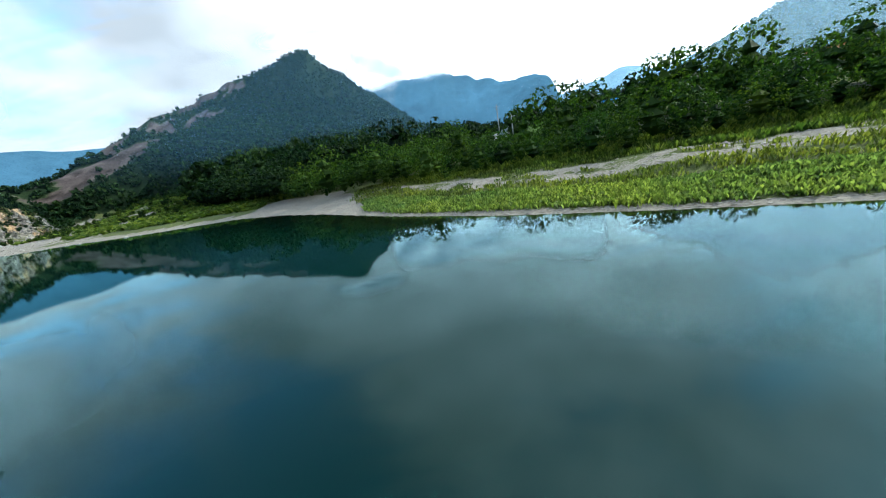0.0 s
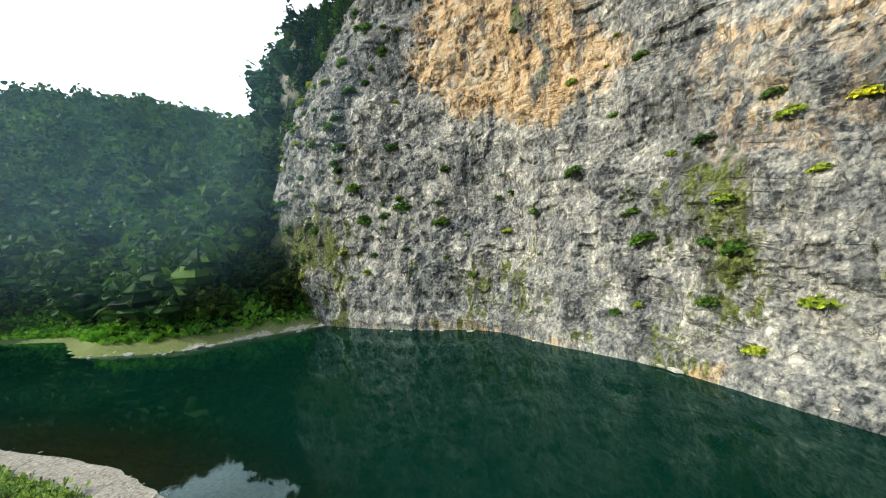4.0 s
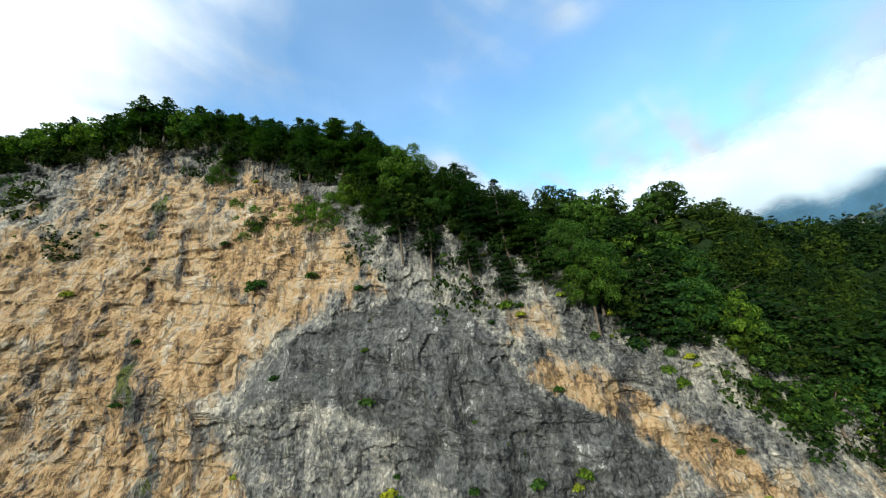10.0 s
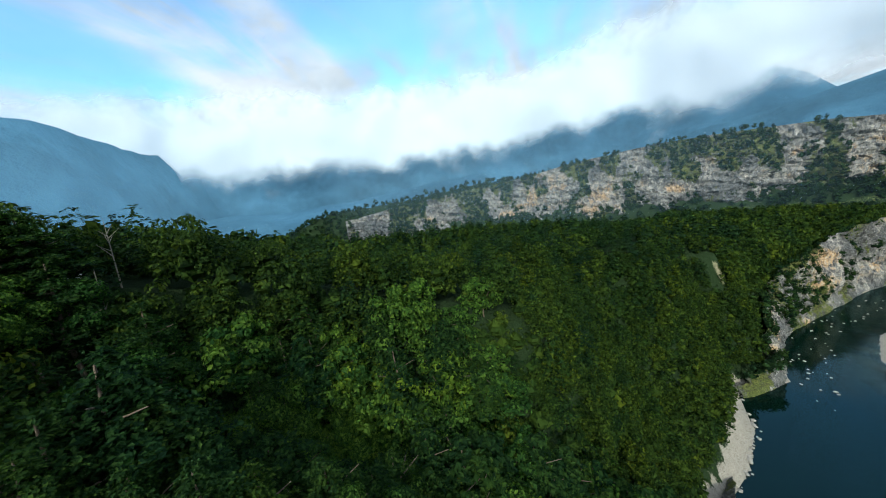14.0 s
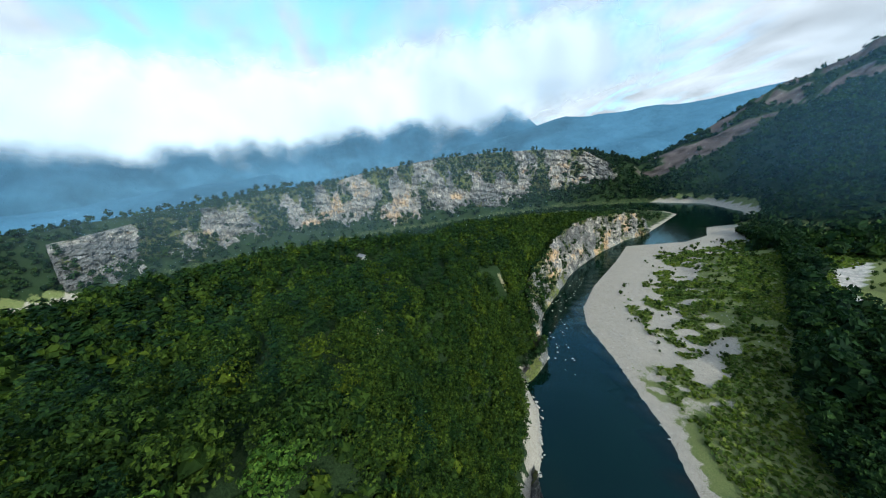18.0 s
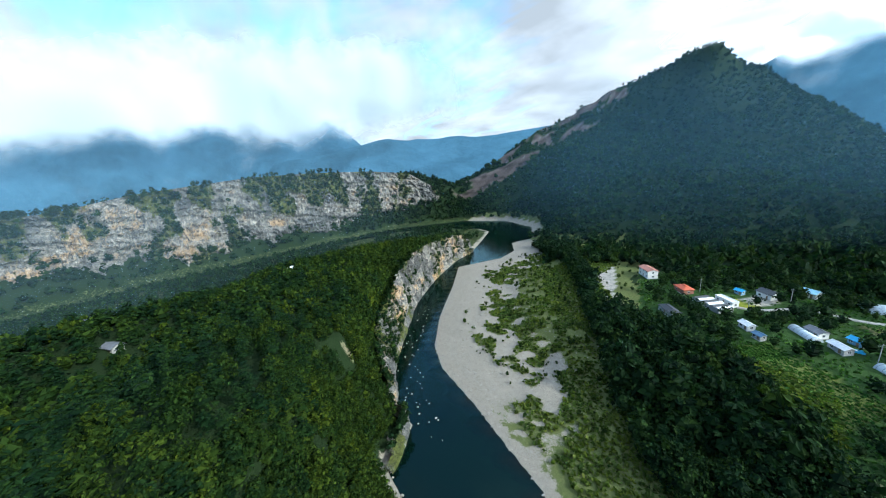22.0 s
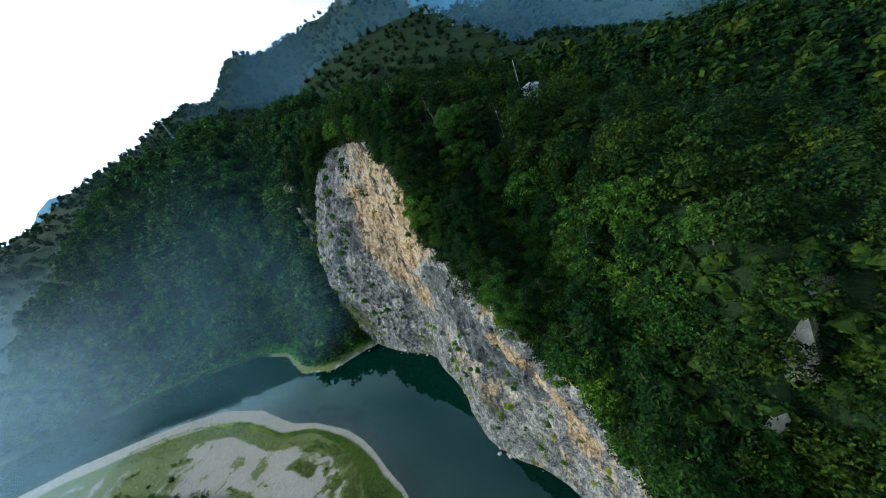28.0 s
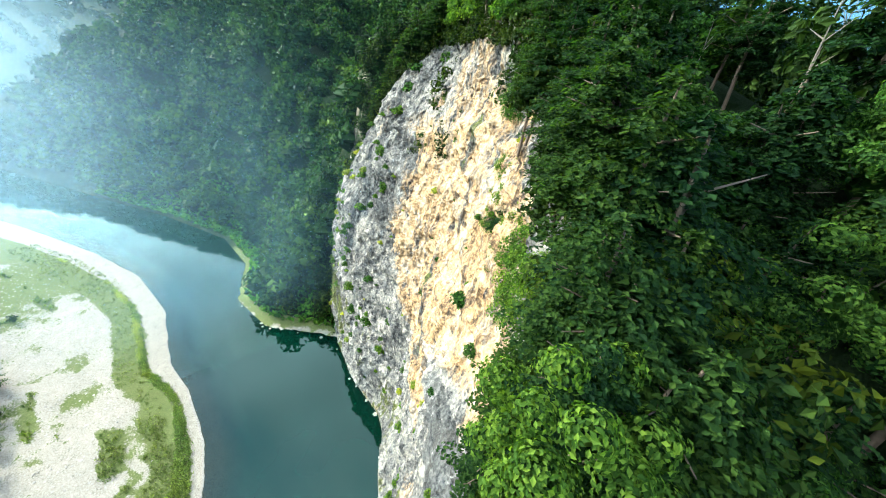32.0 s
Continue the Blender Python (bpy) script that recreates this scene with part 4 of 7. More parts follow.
# ---------------------------------------------------------------- trees
def cards(rng, centres, normals, size, flat=0.35):
    """Leaf cards: one rhombus round each centre, turned about its normal; returns vertices (n, 4, 3)."""
    n = len(centres)
    normals = normals + rng.normal(0, flat, (n, 3))
    normals /= np.linalg.norm(normals, axis=1)[:, None] + 1e-9
    a = np.cross(normals, rng.normal(0, 1, (n, 3)))
    a /= np.linalg.norm(a, axis=1)[:, None] + 1e-9
    b = np.cross(normals, a)
    s = size * rng.uniform(0.65, 1.35, (n, 1))
    droop = normals * s * 0.25
    return np.stack([centres - a * s - droop, centres - b * s * 0.62, centres + a * s - droop, centres + b * s * 0.62], 1)


def ball(n_rings, n_seg, rng, rough):
    """A lumpy closed ball, radius about 1: vertices and quads (for the dim inside of a crown)."""
    vs, fs = [], []
    for i in range(n_rings + 1):
        th = math.pi * (0.02 + 0.96 * i / n_rings)
        for j in range(n_seg):
            ph = 2 * math.pi * j / n_seg
            r = 1 + rough * rng.uniform(-1, 1)
            vs.append((r * math.sin(th) * math.cos(ph), r * math.sin(th) * math.sin(ph), r * math.cos(th)))
    for i in range(n_rings):
        for j in range(n_seg):
            a, b = i * n_seg + j, i * n_seg + (j + 1) % n_seg
            fs.append((a, a + n_seg, b + n_seg, b))
    return np.array(vs), np.array(fs)


def stick(p, q, r1, r2, sides=5):
    """A tapered limb between two points."""
    p, q = np.array(p, float), np.array(q, float)
    d = q - p
    a = np.cross(d, (0.3, 0.9, 0.2)); a /= np.linalg.norm(a) + 1e-9
    b = np.cross(d, a); b /= np.linalg.norm(b) + 1e-9
    ang = np.arange(sides) * 2 * math.pi / sides
    ring = np.cos(ang)[:, None] * a + np.sin(ang)[:, None] * b
    vs = np.concatenate([p + ring * r1, q + ring * r2])
    fs = np.array([(i, (i + 1) % sides, sides + (i + 1) % sides, sides + i) for i in range(sides)])
    return vs, fs


def crown_broad(rng, n, size, height=8.0, width=3.2):
    """A broad-leaved tree: crown of many leafy puffs round a dim middle. Foot at 0."""
    k = 22
    u = (np.arange(k) + 0.5) / k
    spin = np.arange(k) * 2.39996 + rng.uniform(0, 6.28)
    reach = width * np.sqrt(np.clip(1 - ((u - 0.28) / 0.78) ** 2, 0.02, 1)) * rng.uniform(0.62, 1.0, k)
    puffs = np.stack([np.cos(spin) * reach, np.sin(spin) * reach, height * (0.34 + 0.60 * u + rng.normal(0, 0.035, k))], 1)
    rad = width * rng.uniform(0.24, 0.40, k)
    which = rng.choice(k, n, p=rad ** 2 / (rad ** 2).sum())
    d = rng.normal(0, 1, (n, 3)); d[:, 2] = d[:, 2] * 0.8 + 0.5
    d /= np.linalg.norm(d, axis=1)[:, None]
    cs = puffs[which] + d * rad[which][:, None] * rng.uniform(0.7, 1.12, (n, 1)) * np.array([1, 1, 0.78])
    quads = cards(rng, cs, d + np.array([0, 0, 0.1]), size, 0.24)
    return quads, np.array([(0, 0, height * 0.52), (0.2, 0.1, height * 0.68), (-0.2, 0, height * 0.38)]), width * (np.array([0.46, 0.34, 0.4]) if n > 100 else np.array([0.8, 0.55, 0.66]))


def crown_pine(rng, n, size, height=10.0, width=2.9):
    """A red pine: flat tiers of needles on a bare trunk."""
    k = 9
    zz = np.linspace(0.38, 0.97, k) * height
    rr = width * np.array([0.75, 0.95, 1.0, 0.95, 0.9, 0.78, 0.65, 0.5, 0.3]) * rng.uniform(0.75, 1.15, k)
    ang = rng.uniform(0, 2 * math.pi, k)
    off = np.stack([np.cos(ang), np.sin(ang)], 1) * width * 0.3 * (1 - np.linspace(0, 0.9, k))[:, None]
    which = rng.choice(k, n, p=(rr ** 1.3) / (rr ** 1.3).sum())
    a, r = rng.uniform(0, 2 * math.pi, n), np.sqrt(rng.uniform(0.05, 1, n))
    arms = 0.72 + 0.28 * np.cos(a * 5 + which * 1.9)
    cs = np.stack([off[which, 0] + np.cos(a) * r * rr[which] * arms, off[which, 1] + np.sin(a) * r * rr[which] * arms,
                   zz[which] - 0.35 * r ** 2 + rng.normal(0, 0.11, n)], 1)
    quads = cards(rng, cs, np.tile((0.0, 0, 1.0), (n, 1)) + 0.35 * np.stack([np.cos(a), np.sin(a), 0 * a], 1), size, 0.3)
    return quads, np.stack([off[:, 0], off[:, 1], zz - 0.15], 1), rr * 0.5


def tree_arrays(rng, kind, n, size, core=True):
    """Crown of a tree as vertices and quads, with its dim core."""
    quads, lobes, rad = (crown_pine if kind == "pine" else crown_broad)(rng, n, size)
    vs, fs = [quads.reshape(-1, 3)], [np.arange(4 * n).reshape(n, 4)]
    at = 4 * n
    if core:
        for c, r in list(zip(lobes, rad))[:1 if n < 40 else 3] if kind == "broad" else list(zip(lobes, rad))[::7 if n < 40 else 4]:
            bv, bf = ball(2, 5, rng, 0.2)
            r = r * (0.6 if n > 300 and kind == "pine" else 1.0)
            vs.append(c + bv * r * (np.array([1, 1, 0.8]) if kind == "broad" else np.array([1.2, 1.2, 0.22])))
            fs.append(bf + at)
            at += len(bv)
    return np.concatenate(vs), np.concatenate(fs)


def trunk_arrays(rng, kind):
    if kind == "pine":
        bend = rng.uniform(-0.5, 0.5, 2)
        parts = [stick((0, 0, -1), (bend[0], bend[1], 5), 0.19, 0.14), stick((bend[0], bend[1], 5), (bend[0] * 0.4, bend[1] * 0.4, 9.6), 0.14, 0.04)]
        for _ in range(5):
            z, a = rng.uniform(4.5, 8), rng.uniform(0, 6.28)
            parts.append(stick((bend[0] * 0.8, bend[1] * 0.8, z), (2.0 * math.cos(a), 2.0 * math.sin(a), z + 0.6), 0.06, 0.02, 4))
    else:
        parts = [stick((0, 0, -1), (0.1, 0.1, 3.4), 0.2, 0.14)]
        for _ in range(6):
            z, a, r = rng.uniform(2.2, 3.6), rng.uniform(0, 6.28), rng.uniform(0.8, 1.9)
            parts.append(stick((0.1, 0.1, z), (r * math.cos(a), r * math.sin(a), z + rng.uniform(1.8, 3.6)), 0.09, 0.03, 4))
    vs, fs, at = [], [], 0
    for v, f in parts:
        vs.append(v); fs.append(f + at); at += len(v)
    return np.concatenate(vs), np.concatenate(fs)


def forest(name, spots, kind, n, size, mat, seed, scales, label, sink=0.3):
    """Many trees as one joined mesh; spots (m, 3), scales (m)."""
    rng = np.random.default_rng(seed)
    forms = [tree_arrays(rng, kind, n, size) for _ in range(6)]
    pick, spin = rng.integers(0, 6, len(spots)), rng.uniform(0, 2 * math.pi, len(spots))
    tint = rng.uniform(0, 1, len(spots))
    tall = scales * rng.uniform(0.85, 1.2, len(spots))
    vs, fs, ts, at = [], [], [], 0
    for k, (v, f) in enumerate(forms):
        who = np.nonzero(pick == k)[0]
        if not len(who):
            continue
        c, s = np.cos(spin[who])[:, None], np.sin(spin[who])[:, None]
        x = (v[:, 0] * c - v[:, 1] * s) * scales[who, None] + spots[who, 0, None]
        y = (v[:, 0] * s + v[:, 1] * c) * scales[who, None] + spots[who, 1, None]
        z = v[:, 2] * tall[who, None] + spots[who, 2, None] - sink * tall[who, None]
        vs.append(np.stack([x, y, z], -1).reshape(-1, 3))
        fs.append((f[None] + (np.arange(len(who)) * len(v))[:, None, None]).reshape(-1, 4) + at)
        ts.append(np.repeat(tint[who], len(v)))
        at += len(who) * len(v)
    me = mesh_from(name, np.concatenate(vs), np.concatenate(fs), mat, False)
    paint(me, "tint", np.concatenate(ts))
    return tagged(new(name, me), label, "forest", kind="stuff")


def scatter(seed, x0, x1, y0, y1, gap, keep, steep=0.0):
    """Jittered spots on the land, where keep(x, y, z) allows."""
    rng = np.random.default_rng(seed)
    gx, gy = np.meshgrid(np.arange(x0, x1, gap), np.arange(y0, y1, gap))
    x = gx.ravel() + rng.uniform(-0.48, 0.48, gx.size) * gap
    y = gy.ravel() + rng.uniform(-0.48, 0.48, gx.size) * gap
    z = land(x, y)
    ok = keep(x, y, z, rng)
    if steep:                                   # as many to the square metre of slope as on the flat
        tilt = np.hypot(land(x + 1.5, y) - land(x - 1.5, y), land(x, y + 1.5) - land(x, y - 1.5)) / 3
        ok &= rng.uniform(0, 1, len(x)) < (gap / steep) ** 2 * np.sqrt(1 + np.clip(tilt, 0, 5) ** 2)
    return np.stack([x[ok], y[ok], z[ok]], 1)


FACE = [(186, -186), (171, -168), (155, -158), (140, -151), (121, -147), (116, -139), (108, -133), (101, -121), (93, -111), (84, -108), (74, -103), (69, -97), (65, -88), (58, -78)]


def on_face(x, y):
    """On the bare rock of the great cliff, in front of its rim."""
    d, at = along(x, y, FACE)
    deep = np.interp(at, np.arange(len(FACE)), [0, 0, 1, 15, 12.5, 14, 11.5, 11.5, 10, 6.5, 4.5, 4.5, 6.5, 6])
    return (d < deep) & (at > 0.02) & (at < 12.98)


def promontory(x, y):
    return inside(x, y, SOUTH_LAND) & (x < 168 - 0.15 * (y + 160)) & (x > -215)


def keep_promontory(x, y, z, rng):
    ds, at = along(x, y, CLIFF_BANK)
    west = (at > 33) & (at < 41)
    bare = west & (ds < 6.5)
    holes = (along(x, y, [(6, -95), (8, -96)])[0] < 1.6) | (along(x, y, [(-50, -39), (-48, -40)])[0] < 3) | (along(x, y, [(-172, -14), (-160, -14)])[0] < 4.5) | (along(x, y, [(-114, -97), (-111, -96)])[0] < 3.5) | (along(x, y, [(64, -170), (68, -158)])[0] < 5)
    return promontory(x, y) & (z > 3) & ~on_face(x, y) & ~bare & ~holes & (ds > np.where(x < 55, 4.8, 3.0))


def keep_steep(x, y, z, rng):
    tilt = np.hypot(land(x + 2, y) - land(x - 2, y), land(x, y + 2) - land(x, y - 2)) / 4
    return keep_promontory(x, y, z, rng) & (tilt > 0.75)


CREST = [(150, -182), (125, -167), (104, -149), (92, -132), (80, -120), (66, -108), (45, -90), (20, -80)]
spots = np.concatenate([scatter(11, -215, 175, -300, 200, 4.15, keep_promontory), scatter(19, -215, 175, -300, 200, 2.6, keep_steep, 5.4),
                        scatter(20, 55, 175, -200, -85, 3.6, lambda x, y, z, r: keep_promontory(x, y, z, r) & (along(x, y, FACE)[0] < 22) & (along(x, y, FACE)[1] > 2.5))])
d_near = along(spots[:, 0], spots[:, 1], CREST)[0]
d_back = along(spots[:, 0], spots[:, 1], [(104, -160), (85, -140), (76, -128), (50, -105)])[0]
rank = np.where(spots[:, 0] > 40, np.minimum(d_near / 5, d_back / 20), 99)
near = rank < np.sort(rank)[200]
rng = np.random.default_rng(5)
pine_share = np.where((spots[:, 1] > -120) & (spots[:, 0] < 0), 0.65, 0.45) * ease((spots[:, 2] - 25) / 20)
is_pine = rng.uniform(0, 1, len(spots)) < pine_share
NEAR_SPOTS, NEAR_PINE = spots[near], is_pine[near]
sc = rng.uniform(0.62, 1.18, len(spots)) * np.interp(spots[:, 0], [40, 100], [0.86, 1.05])
mid = ~near & (d_back < 40)
close = along(spots[:, 0], spots[:, 1], [(150, -182), (100, -160), (60, -110), (20, -80), (-20, -60)])[0] < 48
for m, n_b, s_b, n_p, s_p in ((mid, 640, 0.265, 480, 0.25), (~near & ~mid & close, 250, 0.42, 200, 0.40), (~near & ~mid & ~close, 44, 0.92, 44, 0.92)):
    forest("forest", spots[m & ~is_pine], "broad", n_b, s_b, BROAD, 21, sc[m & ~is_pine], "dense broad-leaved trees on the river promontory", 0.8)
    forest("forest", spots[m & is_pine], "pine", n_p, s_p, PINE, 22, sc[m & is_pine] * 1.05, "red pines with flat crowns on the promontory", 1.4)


# small trees fill the gaps on the steep flank
fill = scatter(18, -150, 90, -130, 80, 1.6, lambda x, y, z, r: keep_steep(x, y, z, r) & (along(x, y, FACE)[0] > 12), 2.7)
forest("understorey", fill, "broad", 40, 0.62, BROAD, 26, np.random.default_rng(4).uniform(0.34, 0.62, len(fill)), "young trees and shrubs under the steep forest", 1.2)


def keep_corner(x, y, z, rng):
    ds, at = along(x, y, CLIFF_BANK)
    return inside(x, y, SOUTH_LAND) & (ds > 3.5) & (z > 1.2) & ~on_face(x, y) & ((z < 40) | (along(x, y, FACE)[0] > 17))


spots = scatter(33, 138, 192, -205, -145, 1.9, keep_corner, 4.4)
forest("forest", spots, "broad", 120, 0.6, BROAD, 34, rng.uniform(0.6, 1.0, len(spots)), "trees clinging to the steep corner beside the cliff")


def keep_east(x, y, z, rng):
    ds, at = along(x, y, CLIFF_BANK)
    return inside(x, y, SOUTH_LAND) & ~promontory(x, y) & (z > 1.2) & (ds > 3.5) & (x > 120)


spots = scatter(12, 130, 420, -340, -100, 3.6, keep_east, 6.6)
sc = np.random.default_rng(6).uniform(0.8, 1.7, len(spots))
forest("forest", spots, "broad", 70, 0.79, EAST, 23, sc, "dark deciduous forest on the steep hill across the river")


BELT = [(-134, 236), (-68, 178), (-35, 127), (-9, 79), (16, 38), (40, 6), (64, -22), (80, -39), (103, -59), (119, -70), (158, -85), (194, -92), (237, -90), (310, -70),
        (310, -60), (240, -74), (188, -70), (161, -62), (139, -45), (123, -30), (113, -9), (101, 1), (84, 17), (74, 31), (54, 66), (29, 93), (6, 98), (-18, 104), (-30, 140), (-52, 176), (-110, 250)]


def keep_belt(x, y, z, rng):
    n = fbm(x / 18, y / 18, 4, 3)
    return inside(x, y, BELT) & (n > -1.25)


spots = scatter(13, -150, 420, -110, 260, 3.4, keep_belt)
sc = np.random.default_rng(7).gamma(9, 0.115, len(spots)).clip(0.5, 1.7)
front = (spots[:, 0] > 75) & (spots[:, 1] < -20) & (spots[:, 0] < 320)
forest("forest", spots[front], "broad", 330, 0.255, WILLOW, 24, sc[front] * np.where(along(spots[front][:, 0], spots[front][:, 1], BAR_BANK)[0] < 47, 0.62, 0.95), "riverside willows and poplars along the gravel bar")
side = ~front & (spots[:, 0] > 35) & (spots[:, 0] < 320) & (spots[:, 1] < 25)
forest("forest", spots[side], "broad", 190, 0.36, SHADED, 24, sc[side], "dark riverside trees in a dense belt")
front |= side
forest("forest", spots[~front], "broad", 64, 0.78, SHADED, 24, sc[~front], "riverside willows and poplars in a dense belt")


def keep_hills(x, y, z, rng):
    near_s = inside(x, y, SOUTH_LAND) & (x < 425) & (y > -340)
    n = fbm(x / 60, y / 60, 9, 3)
    return ((z > 10) | ((y > 175) & (z > 4)) | ((x < -330) & (z > 2.5))) & ~near_s & ~((x > -60) & (x < 330) & (y > 60) & (y < 185)) & ~inside(x, y, FIELDS[9][1]) & ~crag(x, y) & (rng.uniform(0, 1, len(x)) < 0.9 + 0.2 * n)


spots = scatter(14, -560, 460, 150, 900, 7.8, keep_hills)
rngh = np.random.default_rng(8)
forest("forest", spots, "broad", 12, 1.9, SHADED, 25, rngh.uniform(0.85, 1.5, len(spots)) * np.interp(spots[:, 2], [120, 220], [1.0, 0.62]), "dark forest on the peaked mountain", 1.8)
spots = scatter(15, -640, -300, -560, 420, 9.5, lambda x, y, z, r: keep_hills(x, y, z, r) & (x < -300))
forest("forest", spots, "broad", 18, 1.8, SHADED, 26, rngh.uniform(0.8, 1.3, len(spots)), "forest over the far cliffs")
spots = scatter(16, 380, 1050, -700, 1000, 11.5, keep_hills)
forest("forest", spots, "broad", 16, 1.9, SHADED, 27, rngh.uniform(0.7, 1.1, len(spots)), "hazy forest on the sunward hills", 2.0)
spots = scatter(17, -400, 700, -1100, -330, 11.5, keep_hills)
forest("forest", spots, "broad", 26, 1.5, SHADED, 28, rngh.uniform(0.6, 1.0, len(spots)), "forest on the southern mountains", 2.2)

spots = scatter(30, -388, -200, -400, 300, 7.0, lambda x, y, z, r: inside(x, y, SOUTH_LAND) & (z > 1) & ~promontory(x, y) & (fbm(x / 40, y / 40, 31, 3) > -0.45))
forest("forest", spots, "broad", 26, 1.4, SHADED, 29, rngh.uniform(0.6, 1.0, len(spots)), "trees on the flats behind the promontory")

# the trees nearest to the flight stand singly
def single_tree(kind, seed, n=1700, size=0.235):
    rng = np.random.default_rng(seed)
    v, f = tree_arrays(rng, kind, n, size)
    tv, tf = trunk_arrays(rng, kind)
    base = new("pine_tree" if kind == "pine" else "broadleaf_tree")
    crown = new("crown", mesh_from("crown", v, f, PINE_ONE if kind == "pine" else BROAD_ONE, False))
    trunk = new("trunk", mesh_from("trunk", tv, tf, BARK))
    crown.parent = trunk.parent = base
    label = "red pine with layered needle crown on the cliff top" if kind == "pine" else "leafy green deciduous tree on the wooded slope"
    return tagged(base, label, "tree", "trees along the cliff top")


pines, broads = [single_tree("pine", 31 + k) for k in range(4)], [single_tree("broad", 41 + k) for k in range(5)]
lush_pines, lush_broads = [single_tree("pine", 36 + k, 5200, 0.13) for k in range(2)], [single_tree("broad", 47 + k, 8500, 0.115) for k in range(3)]
rng = np.random.default_rng(51)
used = set()
# trees that lean out over the rim of the great cliff
rock = np.empty(len(great.vertices) * 3, np.float32)
great.vertices.foreach_get("co", rock)
rock = rock.reshape(-1, 3).astype(float)
across = int((rock[:, 2] < -0.59).sum())
foot_row, top_row = rock[:across], rock[-across:]
RIM_AT, RIM_BIG = [], []
for k in range(30, across - 20, 4):
    (fx, fy, _), (tx, ty, tz) = foot_row[k], top_row[k]
    ln = math.hypot(tx - fx, ty - fy) + 1e-6
    ix, iy = (tx - fx) / ln, (ty - fy) / ln
    if rng.uniform() < 0.55 and tx < 106:            # some root a little below the rim
        drop = rng.uniform(0, 9)
        out = 0.2 * drop
        RIM_AT.append((tx - ix * out, ty - iy * out, tz - drop - 0.6)); RIM_BIG.append(0.85)
    else:
        RIM_AT.append((tx - ix * 0.5, ty - iy * 0.5, tz - 1.8)); RIM_BIG.append(1.0)
    for back in ((2, 4.5), (5, 8)) if tx > 84 else ((2.5, 5),):
        hx, hy = tx + ix * rng.uniform(*back), ty + iy * rng.uniform(*back)
        RIM_AT.append((hx, hy, max(float(land(np.array([hx]), np.array([hy]))[0]), tz - 3) - (1.8 if tx < 100 else 0.4))); RIM_BIG.append(rng.uniform(1.05, 1.35) if back[0] < 4 else rng.uniform(0.8, 1.05))
fringe = []
for k in range(24, across - 14):
    (fx, fy, _), (tx, ty, tz) = foot_row[k], top_row[k]
    ln = math.hypot(tx - fx, ty - fy) + 1e-6
    for _ in range(2):
        o = rng.uniform(-2.2, 4.0)
        fringe.append((tx + (tx - fx) / ln * o, ty + (ty - fy) / ln * o, tz - 0.5 + min(o, 0) * 1.5 + 0.3 * max(o, 0)))
fringe = np.array(fringe)
forest("rim_scrub", fringe, "broad", 130, 0.55, BROAD, 58, rng.uniform(0.20, 0.46, len(fringe)), "dark scrub crowding the rim of the cliff", 1.0)
big = np.concatenate([np.ones(len(NEAR_SPOTS)), RIM_BIG])
NEAR_SPOTS = np.concatenate([NEAR_SPOTS, RIM_AT])
NEAR_PINE = np.concatenate([NEAR_PINE, rng.uniform(0, 1, len(RIM_AT)) < 0.8])
for (x, y, z), pine, tall in zip(NEAR_SPOTS, NEAR_PINE, big):
    lush = math.hypot(x - np.clip(x, 76, 104), y - np.interp(x, [76, 104], [-116, -138])) < 12 or (70 < x < 100 and -150 < y < -118)
    group = (lush_pines if lush else pines) if pine else (lush_broads if lush else broads)
    k = int(rng.integers(0, len(group)))
    s, a = rng.uniform(0.8, 1.15) * (1.12 if pine else 1.0) * tall * float(np.interp(x, [45, 68, 78, 92, 100, 110], [1.0, 1.0, 1.02, 0.92, 0.80, 0.76])), rng.uniform(0, 6.28)
    place = Matrix.LocRotScale((x, y, z - 0.3 - 1.6 * float(np.interp(x, [68, 80], [1, 0]))), Euler((rng.uniform(-0.06, 0.06), rng.uniform(-0.06, 0.06), a)), (s, s, s * rng.uniform(0.9, 1.15)))
    if (pine, lush, k) not in used:
        used.add((pine, lush, k))
        group[k].matrix_world = place
    else:
        copy = copy_thing(group[k], place)
        copy.scale = place.to_scale()


# a few dead trees stand bare among the others
def dead_tree(x, y, seed, height):
    rng = np.random.default_rng(seed)
    base = new("dead_tree")
    tip = np.array([rng.uniform(-1.2, 1.2), rng.uniform(-1.2, 1.2), height])
    v, f = stick((0, 0, -1), tip, 0.10, 0.015, 5)
    ob = new("trunk", mesh_from("trunk", v, f, DEAD)); ob.parent = base
    for k in range(7):
        t = rng.uniform(0.45, 0.95)
        p = tip * t
        d = np.array([rng.normal(0, 0.6), rng.normal(0, 0.6), rng.uniform(0.5, 1.2)]) * (1.3 - t) * 1.7
        v, f = stick(p, p + d, 0.045, 0.012, 4)
        ob = new("branch", mesh_from("branch", v, f, DEAD)); ob.parent = base
    base.location = (x, y, float(land(np.array([x]), np.array([y]))[0]) - 0.2)
    return tagged(base, "bare grey dead tree among leafy trees", "tree", "dead trees")


DEAD = plain("dead_wood", (0.19, 0.165, 0.14), 0.85, 0.15, 3.0)
for k, (x, y) in enumerate(((79, -138), (84, -142), (74, -132), (90, -150), (70, -137), (82, -152), (97, -158))):
    dead_tree(float(x), float(y), 200 + k, 7.5 + (k * 7) % 4)


